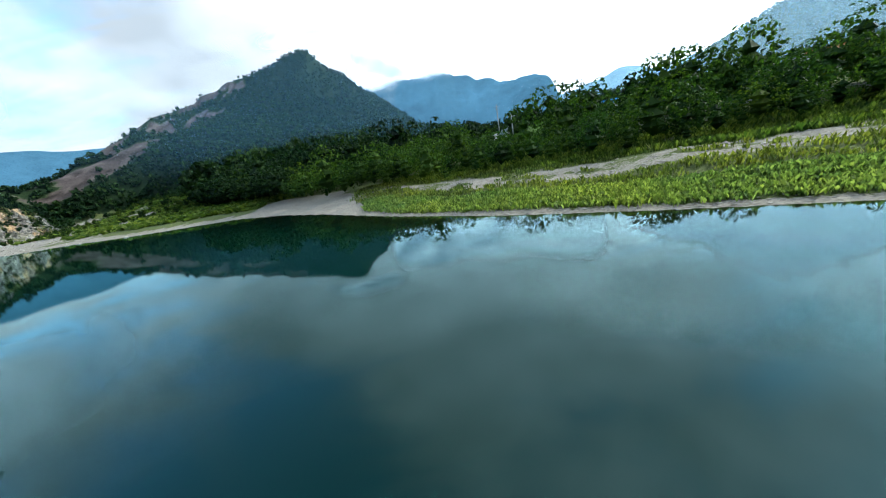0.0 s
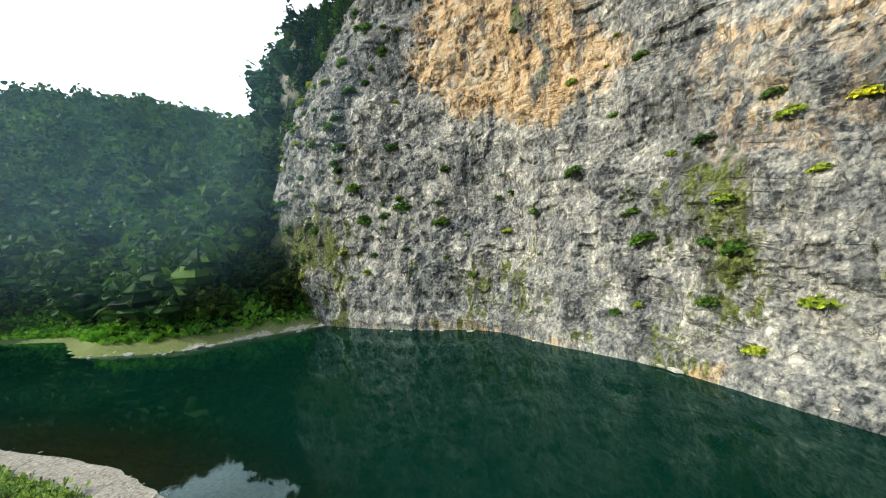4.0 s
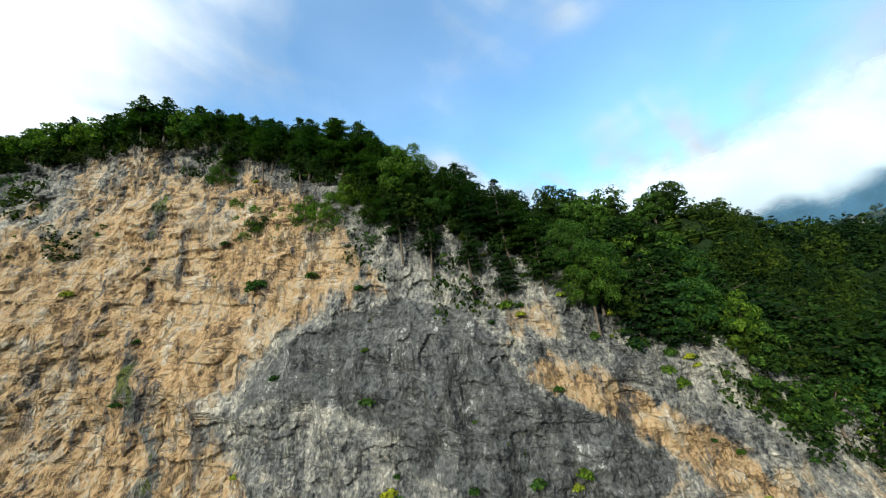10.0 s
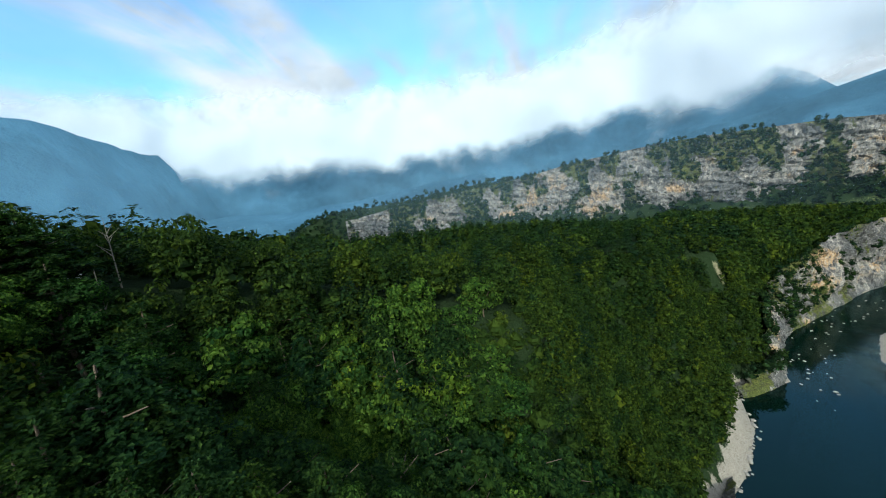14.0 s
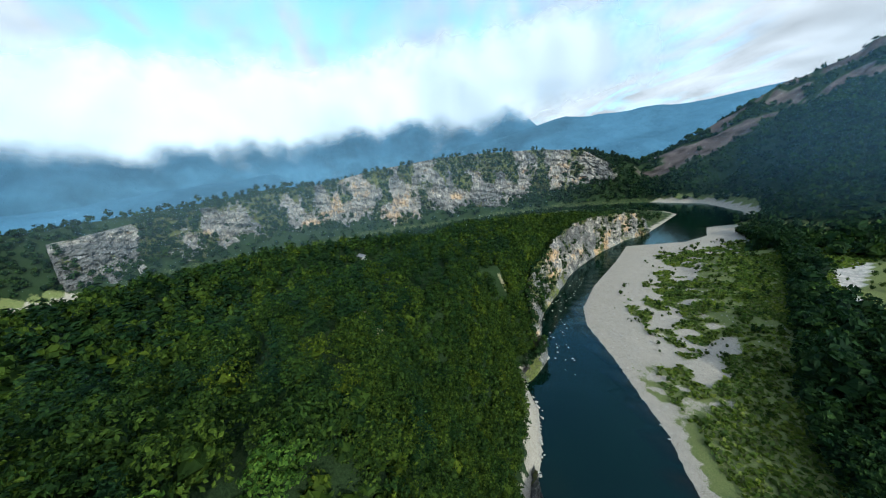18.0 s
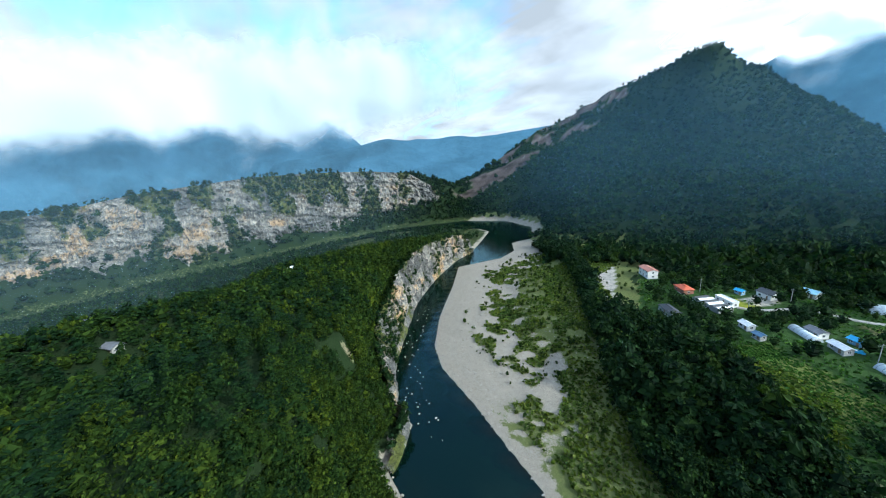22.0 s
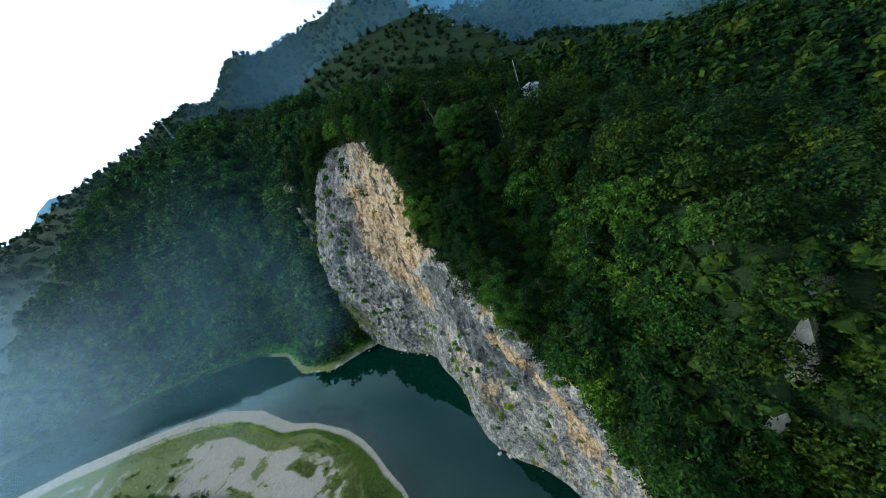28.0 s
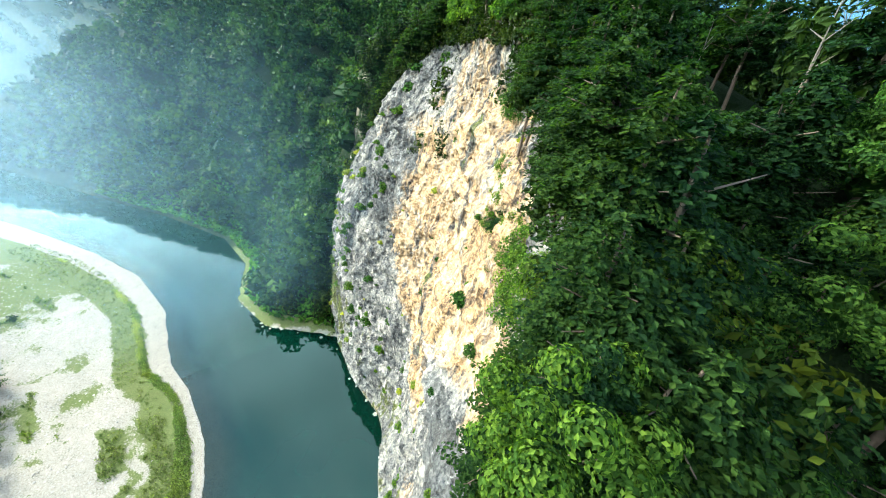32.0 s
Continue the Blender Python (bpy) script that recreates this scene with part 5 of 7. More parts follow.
# trees and bushes on the ledges of the far cliffs
def on_ledges(face, label, want, seed, lo, hi, mask_scale, n, size):
    co = np.empty(len(face.vertices) * 3, np.float32)
    face.vertices.foreach_get("co", co)
    co = co.reshape(-1, 3).astype(float)
    rng = np.random.default_rng(seed)
    kind = np.empty(len(face.vertices) * 4, np.float32)
    face.attributes["kind"].data.foreach_get("color", kind)
    mask = kind.reshape(-1, 4)[:, 2] > mask_scale      # where soil lies on the rock
    spots = co[mask & (co[:, 2] > 3)]
    spots = spots[rng.integers(0, len(spots), want)]
    forest("cliff_scrub", spots, "broad", n, size, SHADED, seed, rng.uniform(lo, hi, want), label)


on_ledges(FAR_FACE, "trees growing on the ledges of the far cliff", 1900, 35, 0.5, 1.0, 0.5, 14, 1.8)
on_ledges(WEST_FACE, "bushes rooted in the low river cliff", 800, 37, 0.18, 0.5, 0.36, 26, 0.9)

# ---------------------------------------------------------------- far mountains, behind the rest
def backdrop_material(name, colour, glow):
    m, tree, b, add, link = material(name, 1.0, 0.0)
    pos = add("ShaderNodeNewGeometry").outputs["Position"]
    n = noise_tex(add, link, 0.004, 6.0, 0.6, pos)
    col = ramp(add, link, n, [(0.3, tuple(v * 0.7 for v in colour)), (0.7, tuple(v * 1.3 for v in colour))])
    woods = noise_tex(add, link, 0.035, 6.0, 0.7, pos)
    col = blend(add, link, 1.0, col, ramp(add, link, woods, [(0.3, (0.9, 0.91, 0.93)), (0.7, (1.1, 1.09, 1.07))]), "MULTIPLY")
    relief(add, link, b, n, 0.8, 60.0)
    # Distance haze is put into the blue colour and its glow.
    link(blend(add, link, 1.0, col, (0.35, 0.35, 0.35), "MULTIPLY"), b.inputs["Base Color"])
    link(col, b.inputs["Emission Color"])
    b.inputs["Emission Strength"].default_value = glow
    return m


def far_range(name, label, crest, mat, rough, seed):
    """A distant mountain range: crest line of (x, y, z), its flank facing the valley."""
    crest = np.asarray(crest, float)
    run = np.r_[0, np.cumsum(np.hypot(*np.diff(crest[:, :2], axis=0).T))]
    u = np.linspace(0, run[-1], 160)
    c = np.stack([np.interp(u, run, crest[:, k]) for k in range(3)], 1)
    c[:, 2] += rough * fbm(u / 260, seed * 3.1, 0, 5)
    c[:, 2] *= ease(u / run[-1] / 0.1) * ease((1 - u / run[-1]) / 0.1)
    v = np.linspace(0, 1, 26)[:, None]
    flat = np.hypot(c[:, 0], c[:, 1])
    inward = -c[:, :2] / flat[:, None]
    wob = fbm(np.broadcast_to(u / 190, (26, 160)), np.broadcast_to(v * 3, (26, 160)), seed, 5)
    reach = (1 - v) * 420 + 70 * wob * (1 - v)
    x, y = c[None, :, 0] + inward[None, :, 0] * reach, c[None, :, 1] + inward[None, :, 1] * reach
    z = -10 + (c[None, :, 2] + 10) * v ** 0.9 + 14 * wob * (1 - v) * v * 4
    me = mesh_from(name, np.stack([x.ravel(), y.ravel(), z.ravel()], 1), sheet_faces(160, 26), mat)
    return tagged(new(name, me), label, "mountains", kind="structure")


HAZED_FAR = backdrop_material("far_hazed_forest", (0.046, 0.108, 0.165), 1.35)
HAZED_PALE = backdrop_material("pale_hazed_forest", (0.13, 0.225, 0.30), 1.35)
far_range("backdrop", "blue forested mountains under low cloud", [(200, -3300, 520), (-900, -2600, 560), (-1213, -2300, 580), (-1686, -1900, 560), (-2100, -1369, 580), (-2450, -400, 580), (-2300, 400, 540), (-1900, 950, 440), (-1500, 1300, 340)], HAZED_FAR, 36, 1)
far_range("backdrop", "low blue wooded hills beyond the far reach", [(-200, -1300, 90), (-420, -1080, 100), (-620, -860, 88), (-760, -640, 100), (-820, -420, 118), (-840, -150, 110)], HAZED_FAR, 14, 7)
far_range("backdrop", "nearer blue mountain shoulder beyond the cliffs", [(-1650, 330, 150), (-1400, 500, 175), (-1223, 690, 222), (-1152, 800, 252), (-1030, 940, 230), (-890, 1080, 222), (-765, 1160, 225), (-400, 1500, 260), (-200, 1650, 250)], HAZED_FAR, 22, 2)
far_range("backdrop", "dim blue mountains behind the peak", [(-200, 2200, 380), (300, 1900, 470), (560, 1750, 390), (800, 1500, 300), (950, 1300, 230)], HAZED_FAR, 60, 3)
far_range("backdrop", "pale hazy mountains towards the sun", [(900, 2300, 280), (1500, 1700, 250), (1900, 900, 240), (2100, 100, 230), (1900, -700, 240), (1500, -1400, 340)], HAZED_PALE, 60, 4)
far_range("backdrop", "blue mountains to the south", [(2000, -1000, 200), (1500, -1350, 260), (1000, -1550, 300), (500, -1700, 420), (-100, -1750, 520), (-520, -1650, 500), (-1000, -1900, 450), (-1700, -2300, 360), (-2600, -2200, 260)], HAZED_FAR, 50, 5)


# ---------------------------------------------------------------- low cloud on the mountains
def cloud_material(name, through_it=0.9, most=1.0, body_colour=(0.50, 0.53, 0.56, 1)):
    m = bpy.data.materials.new(name)
    m.use_nodes = True
    tree = m.node_tree
    tree.nodes.clear()
    add, link = nodes_of(tree)
    soft = add("ShaderNodeAttribute", attribute_name="soft").outputs["Fac"]
    pos = add("ShaderNodeNewGeometry").outputs["Position"]
    n = noise_tex(add, link, 0.006, 4.0, 0.5, pos)
    s = add("ShaderNodeMath", operation="MULTIPLY_ADD"); s.inputs[1].default_value = 1.0; s.inputs[2].default_value = -1.0
    link(n, s.inputs[0])
    t = add("ShaderNodeMath", operation="ADD")
    link(soft, t.inputs[0]); link(s.outputs[0], t.inputs[1])
    a = add("ShaderNodeMapRange"); a.interpolation_type = "SMOOTHSTEP"
    a.inputs["From Min"].default_value = -0.38; a.inputs["From Max"].default_value = 0.30; a.inputs["To Max"].default_value = most
    link(t.outputs[0], a.inputs["Value"])
    clear, body, thin = add("ShaderNodeBsdfTransparent"), add("ShaderNodeBsdfDiffuse"), add("ShaderNodeBsdfTranslucent")
    body.inputs["Color"].default_value = body_colour
    thin.inputs["Color"].default_value = (through_it * body_colour[0] / body_colour[1], through_it, through_it * body_colour[2] / body_colour[1], 1)
    both = add("ShaderNodeAddShader"); link(body.outputs[0], both.inputs[0]); link(thin.outputs[0], both.inputs[1])
    mix = add("ShaderNodeMixShader")
    link(a.outputs[0], mix.inputs[0]); link(clear.outputs[0], mix.inputs[1]); link(both.outputs[0], mix.inputs[2])
    out = add("ShaderNodeOutputMaterial"); link(mix.outputs[0], out.inputs[0])
    return m


CLOUD = cloud_material("low_cloud", 0.30, 1.0, (0.40, 0.43, 0.46, 1))
THICK = cloud_material("thick_cloud", 0.95)
CAP = cloud_material("cap_cloud", 0.9, 0.7, (0.75, 0.79, 0.82, 1))
# Haze sheets: the blue of distant air is put into their colour.
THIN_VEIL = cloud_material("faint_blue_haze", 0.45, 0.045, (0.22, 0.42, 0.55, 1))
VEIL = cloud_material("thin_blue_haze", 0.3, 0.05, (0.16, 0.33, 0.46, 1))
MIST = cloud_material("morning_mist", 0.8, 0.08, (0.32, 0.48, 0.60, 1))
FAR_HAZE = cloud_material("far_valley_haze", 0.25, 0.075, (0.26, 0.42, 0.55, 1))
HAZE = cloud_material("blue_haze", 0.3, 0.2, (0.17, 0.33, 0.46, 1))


def cloud_bank(label, line, low, high, seed, lump=40.0, foot=0.17, fade=0.12, mat=None):
    """A bank of low cloud: a lumpy curtain along a line, thinning out below, at its ends and above."""
    line = np.asarray(line, float)
    run = np.r_[0, np.cumsum(np.hypot(*np.diff(line, axis=0).T))]
    nu, nv = 120, 30
    u = np.linspace(0, run[-1], nu)
    x, y = np.interp(u, run, line[:, 0]), np.interp(u, run, line[:, 1])
    v = np.linspace(0, 1, nv)[:, None]
    n = fbm(np.broadcast_to(u / 240, (nv, nu)), np.broadcast_to(v * 3, (nv, nu)), seed, 4)
    r = np.hypot(x, y)
    bulge = lump * (n + 0.6 * np.sin(math.pi * v))
    px, py = x - x / r * bulge, y - y / r * bulge
    z = low + (high - low) * v + 0 * px
    base = 0.28 + 0.22 * fbm(u / 330, seed, 2, 3)
    soft = ease((v - foot - 0.16 * (base - 0.28)) / 0.26) * ease(u / run[-1] / fade) * ease((1 - u / run[-1]) / fade) * ease((1 - v) / (0.33 + fade))
    me = mesh_from("low_cloud", np.stack([px.ravel(), py.ravel(), z.ravel()], 1), sheet_faces(nu, nv), mat or CLOUD)
    paint(me, "soft", soft.ravel())
    ob = tagged(new("low_cloud", me), label, "cloud", kind="stuff")
    return ob


cloud_bank("white low cloud lying on the western mountains", [(-300, -2300), (-1100, -1900), (-1500, -1450), (-1850, -900), (-1950, -200), (-1800, 400), (-1450, 900), (-900, 1350)], -60, 900, 3, 40.0, 0.27)
cloud_bank("cloud cap drifting over the wooded peak", [(-150, 640), (-80, 650), (-20, 655), (50, 660), (110, 670)], 232, 340, 7, 14.0, 0.15, 0.4, CAP)
cloud_bank("grey-white cloud behind the wooded peak", [(-50, 1500), (350, 1450), (700, 1250), (950, 1050)], 210, 640, 9, mat=THICK)
cloud_bank("scrap of white cloud on the southern ridge", [(330, -560), (250, -600), (180, -650), (110, -720)], 170, 360, 12, 20.0, 0.1, 0.5)


def cloud_deck(label, poly, height, seed):
    """A flat lumpy cloud overhead, over the polygon."""
    poly = np.asarray(poly, float)
    xs, ys = np.linspace(poly[:, 0].min(), poly[:, 0].max(), 90), np.linspace(poly[:, 1].min(), poly[:, 1].max(), 90)
    gx, gy = np.meshgrid(xs, ys)
    x, y = gx.ravel(), gy.ravel()
    n = fbm(x / 180, y / 180, seed, 4)
    edge = along(x, y, np.concatenate([poly, poly[:1]]))[0] * np.where(inside(x, y, poly.tolist()), 1, -1)
    me = mesh_from("low_cloud", np.stack([x, y, height + 14 * n], 1), sheet_faces(90, 90), THICK)
    paint(me, "soft", ease((edge + 40 + 60 * n) / 150))
    return tagged(new("low_cloud", me), label, "cloud", kind="stuff")


# Added cloud: its outline is the ground to be shaded, moved towards the sun.
cloud_deck("broad white cloud added sunward to cast shade", [(1815, 480), (1900, 425), (1990, 400), (2120, 415), (2322, 453), (2422, 853), (2422, 1503), (1342, 1503), (1272, 733), (1710, 670)], 600, 5)


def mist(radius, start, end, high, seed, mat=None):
    """A thin tinted curtain round a centre near the bar, added for sunward mist and distance haze."""
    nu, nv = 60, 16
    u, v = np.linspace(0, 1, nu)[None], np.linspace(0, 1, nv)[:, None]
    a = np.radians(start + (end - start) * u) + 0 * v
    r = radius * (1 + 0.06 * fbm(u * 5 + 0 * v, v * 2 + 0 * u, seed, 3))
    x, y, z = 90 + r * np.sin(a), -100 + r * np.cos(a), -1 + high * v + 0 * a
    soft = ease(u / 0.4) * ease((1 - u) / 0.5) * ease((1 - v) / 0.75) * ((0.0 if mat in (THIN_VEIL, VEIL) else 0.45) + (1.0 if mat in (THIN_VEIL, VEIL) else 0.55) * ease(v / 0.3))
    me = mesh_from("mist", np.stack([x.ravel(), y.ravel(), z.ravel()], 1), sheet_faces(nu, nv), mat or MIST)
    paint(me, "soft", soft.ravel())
    return tagged(new("mist", me), "thin tinted curtain added for valley haze", "mist", kind="stuff")


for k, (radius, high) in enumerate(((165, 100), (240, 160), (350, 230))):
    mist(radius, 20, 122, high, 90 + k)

# Blue-tinted sheets added on all sides stand in for haze in the air.
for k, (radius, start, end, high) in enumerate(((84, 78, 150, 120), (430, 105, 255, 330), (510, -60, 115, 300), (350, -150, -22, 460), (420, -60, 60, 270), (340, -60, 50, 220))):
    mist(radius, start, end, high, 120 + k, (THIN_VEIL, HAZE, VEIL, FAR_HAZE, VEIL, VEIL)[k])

# ---------------------------------------------------------------- weeds, shrubs and stones
def clumps(name, spots, heights, mat, seed, label, per=7, wide=0.34, category="weeds"):
    """Tufts of upright leaf cards as one mesh."""
    rng = np.random.default_rng(seed)
    n = len(spots)
    c = np.repeat(spots, per, 0) + np.c_[rng.normal(0, 0.3, (n * per, 2)), np.zeros(n * per)]
    h = np.repeat(heights, per) * rng.uniform(0.6, 1.15, n * per)
    a = rng.uniform(0, 2 * math.pi, n * per)
    side = np.stack([np.cos(a), np.sin(a), 0 * a], 1) * (wide * rng.uniform(0.6, 1.3, n * per))[:, None]
    lean = np.stack([-np.sin(a), np.cos(a), 0 * a], 1) * (h * rng.uniform(-1.1, 1.1, n * per))[:, None]
    top = c + lean + np.c_[np.zeros((n * per, 2)), h]
    mid = c * 0.35 + top * 0.65
    quads = np.stack([c - [0, 0, 0.1], mid - side, top, mid + side], 1)
    me = mesh_from(name, quads.reshape(-1, 3), np.arange(4 * n * per).reshape(-1, 4), mat, False)
    tint = np.clip(0.5 + 0.35 * fbm(spots[:, 0] / 6, spots[:, 1] / 6, seed, 3) + rng.normal(0, 0.1, n), 0, 0.94)
    paint(me, "tint", np.repeat(tint, per * 4))
    return tagged(new(name, me), label, category, kind="stuff")


def keep_strip(x, y, z, rng):
    gravel, strip, pale = bar_cover(x, y)
    return inside(x, y, NORTH_LAND) & (strip * (0.5 + 0.7 * vnoise(x / 5, y / 5, 2)) > 0.35)


spots = scatter(61, 92, 262, -130, -60, 0.5, keep_strip)
edge = along(spots[:, 0], spots[:, 1], BAR_BANK)[0]
herb = edge < np.interp(spots[:, 0], [120, 145, 165], [8.6, 8.0, 6.5]) + 1.2 * fbm(spots[:, 0] / 5, spots[:, 1] / 5, 33, 3)
HERB = leaf_material("low_herbs", (0.056, 0.080, 0.034), (0.130, 0.162, 0.072), (0.260, 0.290, 0.150), thin=0.5)
STRAW = leaf_material("pale_grass", (0.140, 0.158, 0.056), (0.250, 0.258, 0.095), (0.380, 0.365, 0.165), thin=0.55)
low_h, high_h = np.random.default_rng(1).uniform(0.2, 0.5, herb.sum()), np.random.default_rng(2).uniform(0.25, 0.55, (~herb).sum())
clumps("weeds", spots[herb], low_h, HERB, 61, "dense leafy green weeds along the gravel beach", 22, 0.085)
clumps("weeds", spots[~herb], high_h, STRAW, 62, "pale yellow-green grass behind the weeds", 26, 0.032)


def keep_tufts(x, y, z, rng):
    gravel, strip, pale = bar_cover(x, y)
    db = along(x, y, BAR_BANK)[0]
    n = fbm(x / 8, y / 8, 7, 4)
    grown = (1 - ease((pale - 0.25) / 0.4)) * (0.9 + 0.5 * n)
    return inside(x, y, NORTH_LAND) & (db > 6) & (db < 46) & (strip < 0.5) & (rng.uniform(0, 1, len(x)) < grown)


spots = np.concatenate([scatter(62, 92, 165, -125, -40, 0.72, keep_tufts), scatter(69, 165, 280, -130, -40, 1.3, keep_tufts)])
edge = along(spots[:, 0], spots[:, 1], BAR_BANK)[0] > 20 + 3 * fbm(spots[:, 0] / 6, spots[:, 1] / 6, 35, 3)
heights = np.random.default_rng(2).uniform(0.25, 0.6, len(spots)) * np.where(edge, 1.6, 1.0)
clumps("weeds", spots[~edge], heights[~edge], WEED, 62, "rough grass tufts between gravel tracks", 13, 0.075)
clumps("weeds", spots[edge], heights[edge], SCRUB, 63, "tall green scrub behind the gravel tracks", 13, 0.11)


def keep_scrub(x, y, z, rng):
    gravel, strip, pale = bar_cover(x, y)
    db = along(x, y, BAR_BANK)[0]
    return inside(x, y, NORTH_LAND) & (db > 9) & (db < 110) & (x < 75) & (x > -150) & (gravel < 0.45) & (rng.uniform(0, 1, len(x)) < 0.75)


spots = scatter(63, -150, 75, -40, 230, 1.2, keep_scrub)
clumps("weeds", spots, np.random.default_rng(3).uniform(0.5, 1.3, len(spots)), SCRUB, 63, "tall grass and scrub on the back of the gravel bar", 5, 0.7)


def keep_bank(x, y, z, rng):
    ds = along(x, y, CLIFF_BANK)[0]
    return inside(x, y, SOUTH_LAND) & (x > 143) & (x < 330) & (ds > 2) & (ds < 20) & (z < 17)


spots = scatter(64, 143, 330, -200, -120, 1.15, keep_bank)
VINE = leaf_material("vine_leaves", (0.03, 0.09, 0.015), (0.07, 0.17, 0.025), (0.14, 0.25, 0.04))
clumps("undergrowth", spots, np.random.default_rng(4).uniform(0.5, 1.6, len(spots)), VINE, 64, "bright green vines and undergrowth on the river bank", 6, 0.55, "undergrowth")

spots = scatter(65, -140, 420, -125, 250, 6.0, lambda x, y, z, r: inside(x, y, NORTH_LAND) & (along(x, y, BAR_BANK)[0] > 30) & ~inside(x, y, VILLAGE)
                & (r.uniform(0, 1, len(x)) < 0.5) & (z < 10) & (bar_cover(x, y)[0] < 0.75))
forest("shrubs", spots, "broad", 60, 0.75, BROAD, 66, np.random.default_rng(9).uniform(0.18, 0.4, len(spots)), "round green shrubs scattered on the bar", 0.45)


spots = scatter(75, -150, 20, -10, 210, 3.4, lambda x, y, z, r: inside(x, y, NORTH_LAND) & (along(x, y, BAR_BANK)[0] > 16) & (along(x, y, BAR_BANK)[0] < 85)
                & (r.uniform(0, 1, len(x)) < np.clip(0.10 + 0.5 * fbm(x / 11, y / 11, 52, 3), 0, 0.6)))
forest("shrubs", spots, "broad", 50, 0.95, BROAD, 76, np.random.default_rng(10).gamma(5, 0.045, len(spots)).clip(0.1, 0.45), "willow shrubs among the stones of the bar", 0.5)


def stones():
    """Pebbles and cobbles of the near beach, and boulders at the cliff foot, as one mesh each."""
    rng = np.random.default_rng(71)
    base, faces = ball(3, 5, rng, 0.12)
    def heap(spots, sizes, label):
        n = len(spots)
        a = rng.uniform(0, 6.28, n)
        sc = sizes[:, None] * rng.uniform(0.7, 1.3, (n, 3)) * [1, 1, 0.4]
        v = base[None] * sc[:, None, :]
        c, s = np.cos(a)[:, None], np.sin(a)[:, None]
        v = np.stack([v[..., 0] * c - v[..., 1] * s, v[..., 0] * s + v[..., 1] * c, v[..., 2]], -1) + spots[:, None, :]
        f = (faces[None] + (np.arange(n) * len(base))[:, None, None]).reshape(-1, 4)
        me = mesh_from("stones", v.reshape(-1, 3), f, STONE, False)
        tagged(new("stones", me), label, "stones", kind="stuff")
    spots = scatter(72, 95, 240, -132, -70, 0.72, lambda x, y, z, r: inside(x, y, NORTH_LAND) & (along(x, y, BAR_BANK)[0] < 4.6) & (r.uniform(0, 1, len(x)) < 0.8))
    heap(spots, rng.uniform(0.06, 0.17, len(spots)), "pale river cobbles along the water's edge")
    spots = scatter(73, 80, 270, -120, -60, 1.3, lambda x, y, z, r: inside(x, y, NORTH_LAND) & (bar_cover(x, y)[2] > 0.5) & (r.uniform(0, 1, len(x)) < 0.5))
    heap(spots, rng.uniform(0.1, 0.32, len(spots)), "grey cobbles on the gravel tracks")
    spots = scatter(77, -160, 40, -30, 170, 1.7, lambda x, y, z, r: inside(x, y, NORTH_LAND) & (along(x, y, BAR_BANK)[0] < 70) & (bar_cover(x, y)[0] > 0.5) & (r.uniform(0, 1, len(x)) < 0.55))
    heap(spots, rng.gamma(3, 0.09, len(spots)).clip(0.1, 0.8), "pale cobbles and boulders on the wide gravel bar")
    line = np.array(CLIFF_BANK[13:34], float)
    pts = []
    for p, q in zip(line, line[1:]):
        m = int(np.hypot(*(q - p)) / 0.9)
        t = rng.uniform(0, 1, m)[:, None]
        pts.append(p + t * (q - p) + rng.normal(0, 0.8, (m, 2)))
    pts = np.concatenate(pts)
    heap(np.c_[pts, rng.uniform(-0.1, 0.25, len(pts))], rng.uniform(0.2, 0.8, len(pts)), "pale broken rocks at the foot of the cliff")
    spots = scatter(74, -110, 10, -20, 120, 2.6, lambda x, y, z, r: (z < 0) & (along(x, y, CLIFF_BANK)[0] < 14) & (r.uniform(0, 1, len(x)) < 0.22))
    spots[:, 2] = 0.05
    heap(spots, rng.uniform(0.2, 0.6, len(spots)), "wet stones breaking the surface of the rapids")


STONE = plain("river_stone", (0.30, 0.275, 0.235), 0.85, 0.3, 1.2)
stones()


# ---------------------------------------------------------------- bushes on the rock face
def bush_thing(kind, seed, mat, label):
    rng = np.random.default_rng(seed)
    n = 260
    d = rng.normal(0, 1, (n, 3)); d /= np.linalg.norm(d, axis=1)[:, None]
    d[:, 2] = np.abs(d[:, 2]) * 0.8 - 0.1
    quads = cards(rng, d * rng.uniform(0.5, 1.0, (n, 1)), d + [0, 0, 0.4], 0.17)
    leaves = mesh_from("leaves", quads.reshape(-1, 3), np.arange(4 * n).reshape(-1, 4), mat, False)
    vs, fs, at = [], [], 0
    for _ in range(4):
        a = rng.uniform(0, 6.28)
        v, f = stick((0, 0, -0.5), (0.6 * math.cos(a), 0.6 * math.sin(a), 0.5), 0.05, 0.015, 4)
        vs.append(v); fs.append(f + at); at += len(v)
    base = new("bush")
    for nm, me in (("leaves", leaves), ("stem", mesh_from("stem", np.concatenate(vs), np.concatenate(fs), BARK))):
        ob = new(nm, me)
        ob.parent = base
    return tagged(base, label, "bush", "bushes on the cliff")


